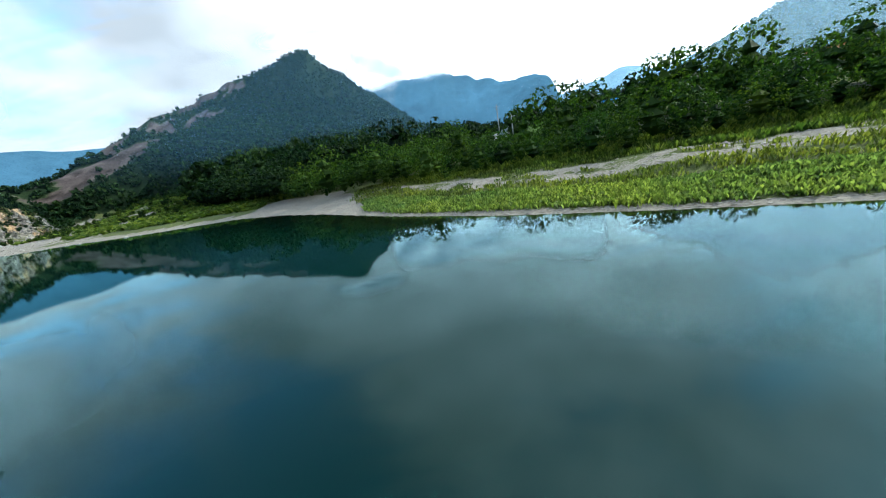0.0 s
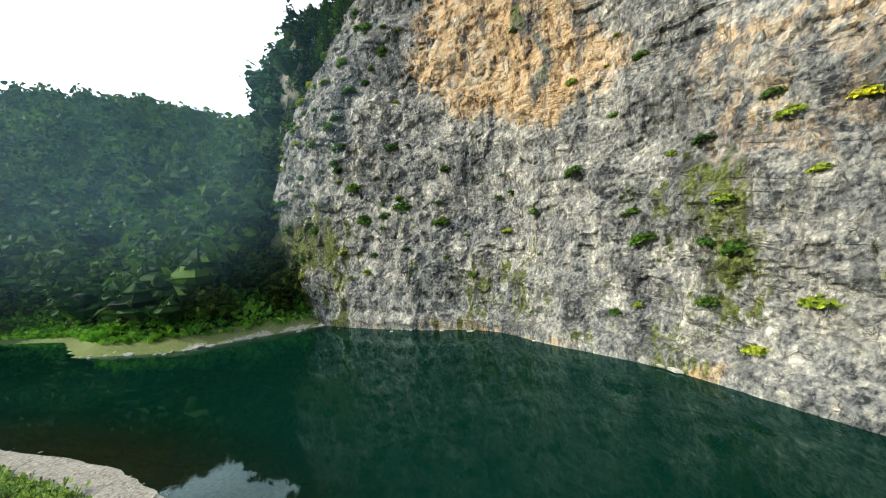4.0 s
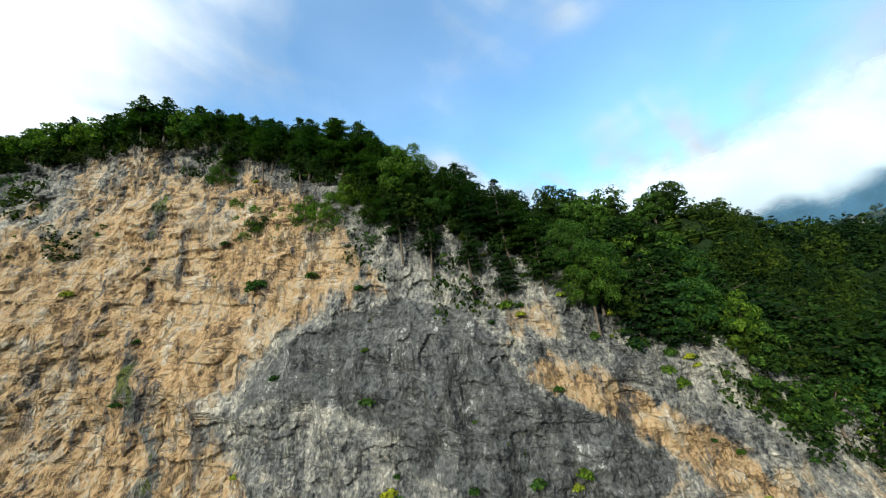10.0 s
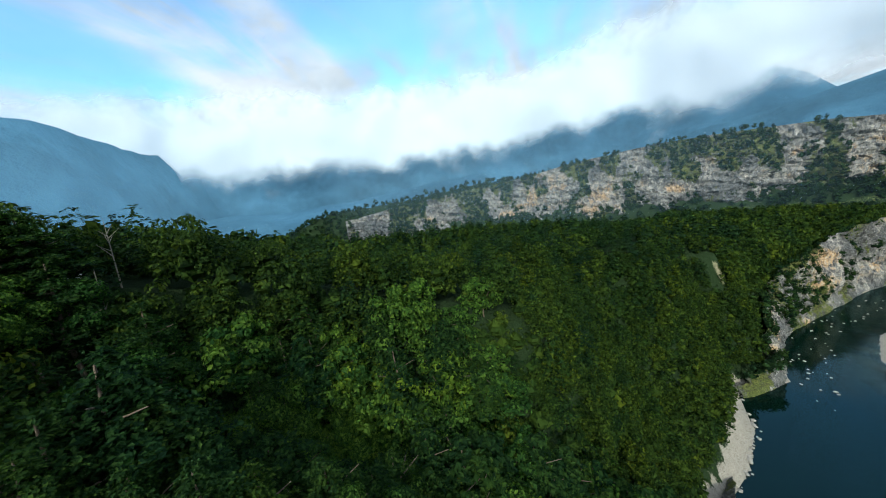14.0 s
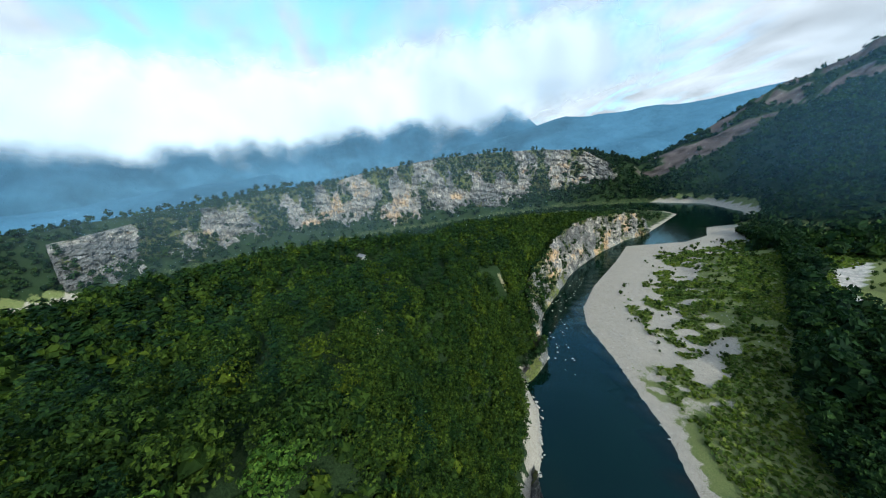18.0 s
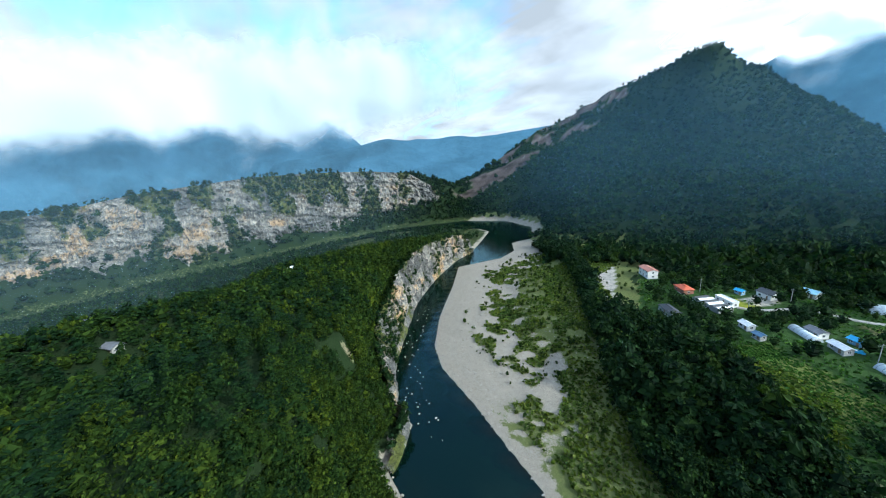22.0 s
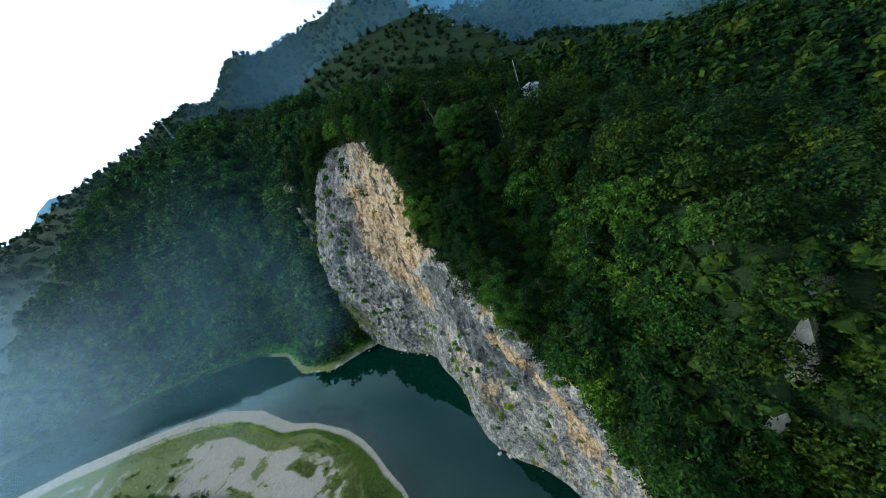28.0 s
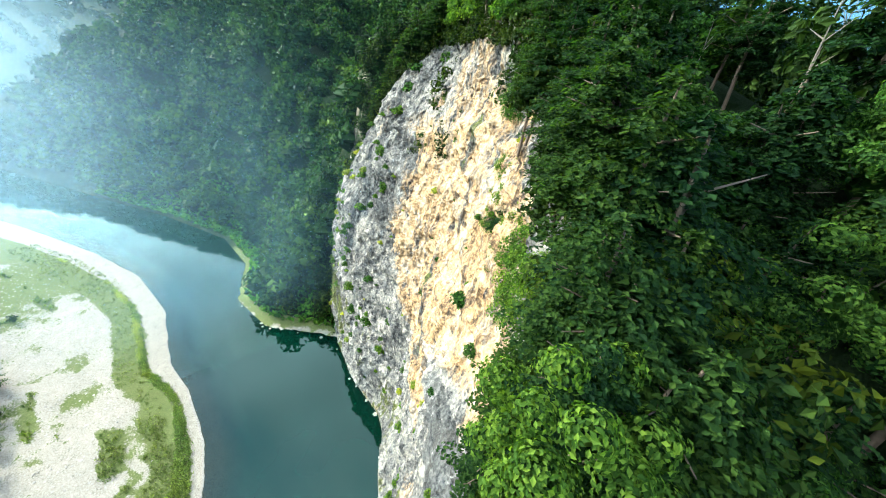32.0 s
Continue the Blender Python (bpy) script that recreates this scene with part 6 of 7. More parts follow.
GOLD_ONE = leaf_material("yellowing_leaves", (0.09, 0.11, 0.015), (0.17, 0.19, 0.02), (0.30, 0.30, 0.03), True)
bushes = [bush_thing("green", 81, BROAD_ONE, "green bush rooted in the rock face"), bush_thing("green", 82, BROAD_ONE, "small leafy bush on a rock ledge"),
          bush_thing("yellow", 83, GOLD_ONE, "yellow-green bush clinging to the cliff")]
face = np.empty(len(great.vertices) * 3, np.float32)
great.vertices.foreach_get("co", face)
face = face.reshape(-1, 3)
rng = np.random.default_rng(84)
known = [(102.7, -137.9, 57.8), (93.8, -124.8, 42.4), (69.7, -103.3, 39.3), (97.7, -132.2, 57.6), (100.9, -134.7, 45.6), (120.5, -158.6, 60.6), (71.2, -104.9, 43.1), (63.7, -96.9, 37.8),
         (91.3, -122.8, 31.8), (113.9, -149.3, 46.3), (106.8, -131.5, 12), (123.3, -162, 27), (130.7, -157.1, 15.3), (110.8, -138.3, 21), (102.4, -125.2, 11), (101.8, -121, 21.8),
         (100.2, -121.5, 7.3), (95.5, -127.3, 23.8)]
spots = [face[np.argmin(((face - k) ** 2).sum(1))] for k in known]
sizes = [1.6, 1.3, 1.2, 1.0, 0.8, 1.1, 1.4, 1.5, 1.2, 0.9, 1.5, 1.5, 1.9, 1.4, 1.3, 1.0, 1.2, 1.0]
low_part = face[(face[:, 2] > 3) & (face[:, 2] < 34) & (face[:, 0] > 60)]
rim_part = face[(face[:, 2] > 40) & (face[:, 0] < 82) & (face[:, 0] > 55)]
corner = face[(face[:, 2] > 12) & (face[:, 0] > 136)]
for part_of, count, lo, hi in ((low_part, 140, 0.35, 1.1), (rim_part, 22, 0.5, 1.3), (corner, 110, 0.7, 2.0), (face[face[:, 2] > 20], 40, 0.3, 0.8)):
    for k in rng.integers(0, len(part_of), count):
        spots.append(part_of[k]); sizes.append(rng.uniform(lo, hi))
taken = set()
for (x, y, z), s in zip(spots, sizes):
    k = int(rng.choice(3, p=[0.4, 0.35, 0.25]))
    place = Matrix.LocRotScale((float(x), float(y), float(z)), Euler((rng.uniform(-0.2, 0.2), rng.uniform(-0.2, 0.2), rng.uniform(0, 6.28))), (s, s, s * rng.uniform(0.7, 1.0)))
    if k not in taken:
        taken.add(k)
        bushes[k].matrix_world = place
    else:
        copy_thing(bushes[k], place).scale = place.to_scale()

# ---------------------------------------------------------------- village
def part(name, bm, mat, parent, label=""):
    """One mesh under a thing or a part."""
    me = bpy.data.meshes.new(name)
    bm.to_mesh(me)
    bm.free()
    me.materials.append(mat)
    ob = new(name, me)
    ob.parent = parent
    if label:
        tagged(ob, label)
    return ob


def box(bm, x0, x1, y0, y1, z0, z1):
    m = Matrix.Translation(((x0 + x1) / 2, (y0 + y1) / 2, (z0 + z1) / 2)) @ Matrix.Diagonal((x1 - x0, y1 - y0, z1 - z0, 1))
    bmesh.ops.create_cube(bm, size=1.0, matrix=m)
    return bm


def prism(bm, profile, y0, y1):
    """A profile of (x, z) drawn out along y."""
    a = [bm.verts.new((x, y0, z)) for x, z in profile]
    b = [bm.verts.new((x, y1, z)) for x, z in profile]
    n = len(profile)
    bm.faces.new(a[::-1]); bm.faces.new(b)
    for k in range(n):
        bm.faces.new((a[k], a[(k + 1) % n], b[(k + 1) % n], b[k]))
    bmesh.ops.recalc_face_normals(bm, faces=bm.faces)
    return bm


def roof_paint(name, colour, rough=0.5):
    """Coloured sheet roof with its standing ribs and weather stains."""
    return plain(name, colour, rough, 0.16, 0.8)


ROOFS = {"pink": roof_paint("faded_red_roof", (0.42, 0.19, 0.14)), "red": roof_paint("red_tile_roof", (0.50, 0.11, 0.05)), "grey": roof_paint("grey_roof", (0.16, 0.165, 0.18)),
         "dark": roof_paint("dark_roof", (0.055, 0.06, 0.065)), "blue": roof_paint("blue_roof", (0.05, 0.34, 0.62)), "light": roof_paint("light_blue_roof", (0.33, 0.58, 0.72)),
         "white": roof_paint("white_roof", (0.72, 0.74, 0.75)), "orange": roof_paint("orange_roof", (0.62, 0.20, 0.06)), "slate": roof_paint("blue_tile_roof", (0.10, 0.19, 0.30))}
WALLS = {"white": plain("white_render", (0.74, 0.73, 0.70), 0.85, 0.1, 0.6), "cream": plain("cream_render", (0.62, 0.55, 0.43), 0.85, 0.1, 0.6),
         "brick": plain("red_brick", (0.34, 0.16, 0.11), 0.85, 0.2, 1.2), "grey": plain("grey_block", (0.36, 0.36, 0.35), 0.9, 0.15, 0.8),
         "blue": plain("blue_panel", (0.16, 0.30, 0.44), 0.6, 0.12, 0.8)}
GLASS_DARK = plain("window_glass", (0.03, 0.04, 0.05), 0.08, 0.1, 0.5)
FRAME = plain("window_frame_paint", (0.68, 0.68, 0.66), 0.6, 0.08, 2.0)
WOOD = plain("weathered_wood", (0.24, 0.17, 0.11), 0.85, 0.25, 1.5)
BUILT = []


def ground_at(x, y):
    return float(land(np.array([x]), np.array([y]))[0])


def window(parent, x, y, z, w, h, axis_x):
    """A framed window proud of the wall; axis_x: the wall runs along x."""
    bm = bmesh.new()
    t = 0.09
    for a0, a1, z0, z1 in ((-w / 2 - t, w / 2 + t, -t, 0), (-w / 2 - t, w / 2 + t, h, h + t), (-w / 2 - t, -w / 2, 0, h), (w / 2, w / 2 + t, 0, h), (-0.03, 0.03, 0, h)):
        if axis_x:
            box(bm, x + a0, x + a1, y - 0.07, y + 0.07, z + z0, z + z1)
        else:
            box(bm, x - 0.07, x + 0.07, y + a0, y + a1, z + z0, z + z1)
    win = part("window", bm, FRAME, parent)
    bm = bmesh.new()
    if axis_x:
        box(bm, x - w / 2, x + w / 2, y - 0.03, y + 0.03, z, z + h)
    else:
        box(bm, x - 0.03, x + 0.03, y - w / 2, y + w / 2, z, z + h)
    part("pane", bm, GLASS_DARK, win, "dark window glass")


def house(p, q, depth, wall_h, roof, roof_col, wall_col, label, category="house", name="house", storeys=1, pitch=0.42, open_front=False):
    """A building whose long axis runs from p to q: walls with windows and a door, eaves and a roof."""
    px, py, qx, qy = *p, *q
    length = max(math.hypot(qx - px, qy - py) * 0.66, 3.0)
    depth *= 0.72
    cx, cy = (px + qx) / 2, (py + qy) / 2
    base = new(name)
    z = min(ground_at(cx + a, cy + b) for a in (-3, 0, 3) for b in (-3, 0, 3)) - 0.1
    w, d = length / 2, depth / 2
    bm = box(bmesh.new(), -w - 0.3, w + 0.3, -d - 0.3, d + 0.3, -0.9, 0.3)
    part("plinth", bm, WALLS["grey"], base, "grey concrete plinth")
    bm = bmesh.new()
    if roof == "gable":
        peak = d * pitch
        prism(bm, [(-d, 0.3), (d, 0.3), (d, wall_h), (0, wall_h + peak), (-d, wall_h)], -w, w)
        bmesh.ops.rotate(bm, matrix=Matrix.Rotation(math.pi / 2, 3, "Z"), verts=bm.verts)
    else:
        box(bm, -w, w, -d, d, 0.3, wall_h)
    part("wall", bm, WALLS[wall_col], base)
    e, t = 0.55, 0.16
    if roof == "gable":
        for s in (-1, 1):
            bm = bmesh.new()
            prism(bm, [(0, wall_h + peak + 0.02), (s * (d + e), wall_h - e * pitch + 0.02), (s * (d + e), wall_h - e * pitch + t), (0, wall_h + peak + t + 0.06)], -w - e, w + e)
            bmesh.ops.rotate(bm, matrix=Matrix.Rotation(math.pi / 2, 3, "Z"), verts=bm.verts)
            part("roof", bm, ROOFS[roof_col], base)
        bm = box(bmesh.new(), -w - e, w + e, -0.16, 0.16, wall_h + peak + t - 0.04, wall_h + peak + t + 0.16)
        part("ridge", bm, ROOFS[roof_col], base)
    elif roof == "hip":
        bm = bmesh.new()
        peak = d * pitch * 1.1
        lo = [bm.verts.new(c) for c in ((-w - e, -d - e, wall_h), (w + e, -d - e, wall_h), (w + e, d + e, wall_h), (-w - e, d + e, wall_h))]
        mid = [bm.verts.new((v.co.x, v.co.y, wall_h + t)) for v in lo]
        r = max(w - d, 0.4)
        a, b = bm.verts.new((-r, 0, wall_h + t + peak)), bm.verts.new((r, 0, wall_h + t + peak))
        bm.faces.new(lo[::-1])
        for k in range(4):
            bm.faces.new((lo[k], lo[(k + 1) % 4], mid[(k + 1) % 4], mid[k]))
        bm.faces.new((mid[0], mid[1], b, a)); bm.faces.new((mid[2], mid[3], a, b)); bm.faces.new((mid[1], mid[2], b)); bm.faces.new((mid[3], mid[0], a))
        part("roof", bm, ROOFS[roof_col], base)
        bm = box(bmesh.new(), -r - 0.2, r + 0.2, -0.15, 0.15, wall_h + t + peak - 0.1, wall_h + t + peak + 0.15)
        part("ridge", bm, ROOFS[roof_col], base)
    else:
        bm = box(bmesh.new(), -w - 0.15, w + 0.15, -d - 0.15, d + 0.15, wall_h, wall_h + 0.22)
        part("roof", bm, ROOFS[roof_col], base)
        bm = bmesh.new()
        for x0, x1, y0, y1 in ((-w - 0.15, w + 0.15, -d - 0.15, -d + 0.1), (-w - 0.15, w + 0.15, d - 0.1, d + 0.15), (-w - 0.15, -w + 0.1, -d + 0.1, d - 0.1), (w - 0.1, w + 0.15, -d + 0.1, d - 0.1)):
            box(bm, x0, x1, y0, y1, wall_h + 0.22, wall_h + 0.5)
        part("parapet", bm, WALLS[wall_col], base)
    n = max(2, int(length / 3.2))
    for s in range(storeys):
        zz = 1.2 + s * 2.8
        for k in range(n):
            xx = -w + (k + 0.5) * 2 * w / n
            for side in (-1, 1):
                if not (s == 0 and k == n // 2 and side == -1):
                    window(base, xx, side * d, zz, 1.3, 1.1, True)
        for side in (-1, 1):
            window(base, side * w, 0, zz, 1.1, 1.1, False)
    bm = box(bmesh.new(), -w + (n // 2 + 0.5) * 2 * w / n - 0.5, -w + (n // 2 + 0.5) * 2 * w / n + 0.5, -d - 0.06, -d + 0.04, 0.3, 2.4)
    door = part("door", bm, WOOD, base, "brown wooden door")
    bm = box(bmesh.new(), -w + (n // 2 + 0.5) * 2 * w / n + 0.3, -w + (n // 2 + 0.5) * 2 * w / n + 0.38, -d - 0.13, -d - 0.05, 1.25, 1.4)
    part("handle", bm, FRAME, door)
    base.matrix_world = Matrix.LocRotScale((cx, cy, z), Euler((0, 0, math.atan2(qy - py, qx - px))), (1, 1, 1))
    BUILT.append((cx, cy, length / 2 + 4))
    return tagged(base, label, category, "village houses")


house((-9, 177), (3, 162), 9, 5.6, "gable", "pink", "white", "two-storey white house with a faded red roof", storeys=2, pitch=0.3)
house((16, 156), (25, 145), 8, 3.2, "hip", "red", "brick", "brick cottage with a red tiled roof")
house((35, 150), (47, 138), 5, 3.0, "flat", "white", "white", "long low white building with a flat roof", "building", "building")
house((53, 168), (62, 160), 9, 3.4, "gable", "dark", "white", "white-walled house with a dark gabled roof")
house((43, 163), (48, 160), 4, 2.6, "gable", "blue", "blue", "small blue shed beside the yard", "shed", "shed")
house((70, 178), (78, 173), 7, 3.2, "gable", "light", "white", "house with a pale blue roof under trees")
house((48, 120), (53, 114), 5, 2.8, "gable", "white", "white", "small white house among crops")
house((53, 111), (57, 107), 4, 2.6, "gable", "slate", "grey", "little blue-grey shed by the field", "shed", "shed")
house((70, 128), (76, 121), 6, 3.0, "gable", "grey", "white", "grey-roofed farmhouse beside a lane")
house((76, 118), (82, 110), 5, 2.8, "gable", "white", "grey", "pale roofed farm shed beside a lane", "shed", "shed")
house((82, 126), (87, 121), 4.5, 2.6, "gable", "blue", "blue", "bright blue roofed shed beside the farmhouse", "shed", "shed")
house((14, 122), (25, 109), 7, 3.0, "hip", "dark", "grey", "dark-roofed house half hidden by trees")
house((118, 71), (125, 63), 7, 3.4, "gable", "blue", "white", "white house with a bright blue sheet roof", pitch=0.25)
house((128, 66), (135, 50), 9, 3.4, "gable", "grey", "grey", "large farmhouse with a weathered grey roof")
house((122, 56), (127, 51), 5, 2.8, "flat", "light", "white", "low shed with a pale blue sheet roof", "shed", "shed")
house((136, 58), (141, 53), 5, 2.8, "gable", "dark", "grey", "dark outbuilding behind the farmhouse", "shed", "shed")
house((110, 74), (115, 65), 4, 2.5, "flat", "white", "white", "row of low white farm sheds", "shed", "shed")
house((138, 74), (142, 70), 4, 2.6, "gable", "blue", "blue", "small blue-roofed shed beside stored goods", "shed", "shed")
house((146, 70), (150, 66), 4, 2.3, "flat", "grey", "grey", "grey lean-to among stored goods", "shed", "shed")
house((165, 20), (174, 12), 8, 3.2, "hip", "slate", "cream", "cream house with a blue tiled hip roof")
house((166, -9), (171, -14), 5, 2.8, "gable", "blue", "white", "small blue-roofed house by a track")
house((189, -46), (195, -51), 6, 3.2, "gable", "orange", "cream", "cream house with a bright orange roof")
house((183, -48), (188, -52), 5, 2.8, "gable", "dark", "grey", "dark-roofed barn beside the paved yard", "barn", "barn")
house((200, -61), (208, -67), 7, 3.2, "hip", "pink", "white", "white house with a faded red hip roof")
for p, roof, wall, lab in (((275, -2), "white", "white", "white house on the valley floor"), ((285, -24), "grey", "white", "grey-roofed house beside the far fields"),
                           ((248, -26), "white", "cream", "cream house standing among hedges"), ((294, 1), "light", "white", "pale blue roofed house in the fields"),
                           ((257, -56), "white", "white", "white house standing near the river"), ((339, 3), "grey", "white", "distant house with a grey roof"), ((314, -6), "blue", "white", "distant house with a blue roof"),
                           ((207, 1), "dark", "white", "white house with a dark roof beside trees"), ((279, 13), "white", "grey", "grey farm building near the road"),
                           ((233, -37), "grey", "cream", "cream cottage standing by the round hedge"), ((426, 48), "white", "white", "white house far up the valley")):
    house((p[0] - 4.5, p[1] + 3), (p[0] + 4.5, p[1] - 3), 7, 3.2, "gable", roof, wall, lab)
for k, p in enumerate(((225, 70), (240, 76), (262, 90), (280, 100), (298, 112), (318, 92), (330, 80))):
    house((p[0] - 7, p[1] - 4), (p[0] + 7, p[1] + 4), 6, 3.0, "gable", ("grey", "light", "white")[k % 3], "white", "long pale shed at the edge of the hill orchard", "shed", "shed", pitch=0.2)
house((-172, -15), (-163, -9), 8, 3.4, "hip", "white", "brick", "white-roofed pavilion on the wooded ridge", "pavilion", "pavilion")
house((-117, -98), (-109, -94), 5, 2.8, "gable", "grey", "grey", "grey farmhouse behind the wooded ridge")
house((-301, -121), (-293, -117), 6, 3.0, "gable", "grey", "white", "grey-roofed farmhouse in the far fields")


# striped row shed: narrow bays with alternate dark and pale roofs
def bay_shed(p, q, bays):
    base = new("row_shed")
    px, py, qx, qy = *p, *q
    length = math.hypot(qx - px, qy - py)
    step = length / bays
    for k in range(bays):
        x0 = -length / 2 + k * step
        bm = prism(bmesh.new(), [(x0 + 0.05, 0), (x0 + step - 0.05, 0), (x0 + step - 0.05, 2.6), (x0 + step / 2, 3.3), (x0 + 0.05, 2.6)], -4, 4)
        bay = part("bay", bm, WALLS["grey"], base)
        for edge in (x0 - 0.02, x0 + step - 0.06):
            bm = prism(bmesh.new(), [(edge, 2.62), (x0 + step / 2, 3.38), (x0 + step / 2, 3.5), (edge, 2.74)], -4.3, 4.3)
            part("roof", bm, ROOFS["white" if k % 2 else "dark"], bay)
    cx, cy = (px + qx) / 2, (py + qy) / 2
    base.matrix_world = Matrix.LocRotScale((cx, cy, ground_at(cx, cy)), Euler((0, 0, math.atan2(qy - py, qx - px))), (1, 1, 1))
    BUILT.append((cx, cy, length / 2 + 3))
    return tagged(base, "row of sheds with dark and white striped roofs", "shed")


bay_shed((29, 141), (42, 129), 6)


# ---------------------------------------------------------------- greenhouse tunnel
def tunnel(p, q, width, height, skin, label, hoops):
    px, py, qx, qy = *p, *q
    length = math.hypot(qx - px, qy - py)
    base = new("greenhouse_tunnel")
    arc = [(width / 2 * math.cos(a), height * math.sin(a)) for a in np.linspace(0, math.pi, 15)]
    bm = prism(bmesh.new(), arc, -length / 2, length / 2)
    for f in bm.faces:
        f.smooth = len(f.verts) == 4
    part("cover", bm, skin, base)
    for k in range(hoops):
        y = -length / 2 + (k + 0.5) * length / hoops
        bm = bmesh.new()
        big = [(x * 1.012, z * 1.015) for x, z in arc]
        for (x0, z0), (x1, z1) in zip(big, big[1:]):
            prism(bm, [(x0, z0), (x1, z1), (x1 * 1.012, z1 * 1.015), (x0 * 1.012, z0 * 1.015)], y - 0.04, y + 0.04)
        part("hoop", bm, ROOFS["grey"], base)
    for s in (-1, 1):
        bm = box(bmesh.new(), -0.9, 0.9, s * length / 2 - 0.06 if s < 0 else s * length / 2 - 0.02, s * length / 2 + 0.02 if s < 0 else s * length / 2 + 0.06, 0, 2.0)
        part("door", bm, FRAME, base)
        bm = box(bmesh.new(), s * width / 2 - 0.12, s * width / 2 + 0.12, -length / 2, length / 2, -0.2, 0.25)
        part("skirt", bm, WALLS["grey"], base)
    cx, cy = (px + qx) / 2, (py + qy) / 2
    base.matrix_world = Matrix.LocRotScale((cx, cy, ground_at(cx, cy) - 0.05), Euler((0, 0, math.atan2(qy - py, qx - px) - math.pi / 2)), (1, 1, 1))
    BUILT.append((cx, cy, 8))
    return tagged(base, label, "greenhouse")


VINYL = plain("dark_vinyl", (0.035, 0.05, 0.075), 0.35, 0.18, 0.7)
PALE_VINYL = plain("pale_vinyl", (0.55, 0.62, 0.66), 0.4, 0.12, 0.6)
tunnel((85, 32), (109, 13), 6.0, 3.0, VINYL, "long tunnel greenhouse under dark vinyl sheeting", 16)
tunnel((135, -15), (131, -24), 5.0, 2.6, PALE_VINYL, "short white tunnel tent beside the lane", 5)
tunnel((66, 128), (73, 117), 4.5, 2.2, PALE_VINYL, "small pale vinyl tunnel beside the lane", 6)
tunnel((88, 107), (95, 98), 4.5, 2.2, PALE_VINYL, "white tunnel house at the orchard edge", 6)
for a, b in (((92, 165), (110, 170)), ((90, 170), (108, 175)), ((215, 60), (238, 72)), ((208, 66), (231, 78))):
    tunnel(a, b, 5, 2.4, PALE_VINYL, "pale vinyl tunnel in the fields below the hill", 7)


# ---------------------------------------------------------------- tarps and stored goods
def tarp(x, y, size, mat, label, seed):
    rng = np.random.default_rng(seed)
    n = 15
    u, v = np.meshgrid(np.linspace(-1, 1, n), np.linspace(-1, 1, n))
    h = 1.3 * np.clip(1 - np.maximum(np.abs(u), np.abs(v)) ** 3, 0, 1) * (0.75 + 0.4 * vnoise(u * 2 + seed, v * 2, 1.0)) + 0.02
    xx, yy = u * size * (1 + 0.1 * rng.normal(0, 1, u.shape)), v * size * 0.7 * (1 + 0.1 * rng.normal(0, 1, u.shape))
    ob = new("tarpaulin", mesh_from("tarpaulin", np.stack([(x + xx).ravel(), (y + yy).ravel(), (ground_at(x, y) + h).ravel()], 1), sheet_faces(n, n), mat))
    return tagged(ob, label, "tarpaulin")


tarp(119, 12, 3.4, ROOFS["blue"], "bright blue tarpaulin spread over a heap", 1)
tarp(85, 21, 1.6, ROOFS["light"], "pale blue tarpaulin beside the greenhouse", 2)
tarp(95, 17, 1.3, ROOFS["white"], "white sheet over a small heap", 3)
tarp(143, 63, 1.8, ROOFS["blue"], "blue tarpaulin among stored goods", 4)
tarp(84, 116, 1.6, ROOFS["blue"], "blue tarpaulin beside a farm shed", 5)
rng = np.random.default_rng(91)
for k in range(26):
    x, y = 147 + rng.normal(0, 4.5), 68 + rng.normal(0, 4.0)
    crate = new("crate")
    a, b, c = rng.uniform(0.5, 1.4), rng.uniform(0.4, 1.0), rng.uniform(0.4, 1.1)
    part("body", box(bmesh.new(), -a, a, -b, b, 0, c), (WOOD, WALLS["grey"], ROOFS["blue"], ROOFS["white"])[k % 4], crate)
    part("lid", box(bmesh.new(), -a - 0.05, a + 0.05, -b - 0.05, b + 0.05, c, c + 0.08), WALLS["grey"], crate)
    crate.matrix_world = Matrix.LocRotScale((x, y, ground_at(x, y) - 0.03), Euler((0, 0, rng.uniform(0, 3))), (1, 1, 1))
    tagged(crate, "stored crate in a farm yard", "crate", "stored goods in the yard")


# ---------------------------------------------------------------- lanes
def smooth_line(line, times=2):
    line = np.asarray(line, float)
    for _ in range(times):
        a, b = line[:-1] * 0.75 + line[1:] * 0.25, line[:-1] * 0.25 + line[1:] * 0.75
        line = np.concatenate([line[:1], np.stack([a, b], 1).reshape(-1, 2), line[-1:]])
    return line


def lane(line, width, mat, label):
    """A paved lane with thickness, laid along the ground."""
    line = smooth_line(line)
    run = np.r_[0, np.cumsum(np.hypot(*np.diff(line, axis=0).T))]
    u = np.linspace(0, run[-1], max(6, int(run[-1] / 2)))
    x, y = np.interp(u, run, line[:, 0]), np.interp(u, run, line[:, 1])
    tx, ty = np.gradient(x), np.gradient(y)
    ln = np.hypot(tx, ty)
    nx, ny = -ty / ln * width / 2, tx / ln * width / 2
    z = np.mean([land(x + k * nx, y + k * ny) for k in (-1.3, -0.6, 0, 0.6, 1.3)], 0)
    z = np.convolve(np.pad(z, 2, mode="edge"), np.ones(5) / 5, "valid") + 0.2
    rows = [np.stack([x + k * nx, y + k * ny, z + dz], 1) for k, dz in ((-1.25, -0.9), (-1, 0), (0, 0.04), (1, 0), (1.25, -0.9))]
    v = np.stack(rows, 0)
    ob = new("road", mesh_from("road", v.reshape(-1, 3), sheet_faces(len(u), 5), mat))
    return tagged(ob, label, "road", kind="structure")


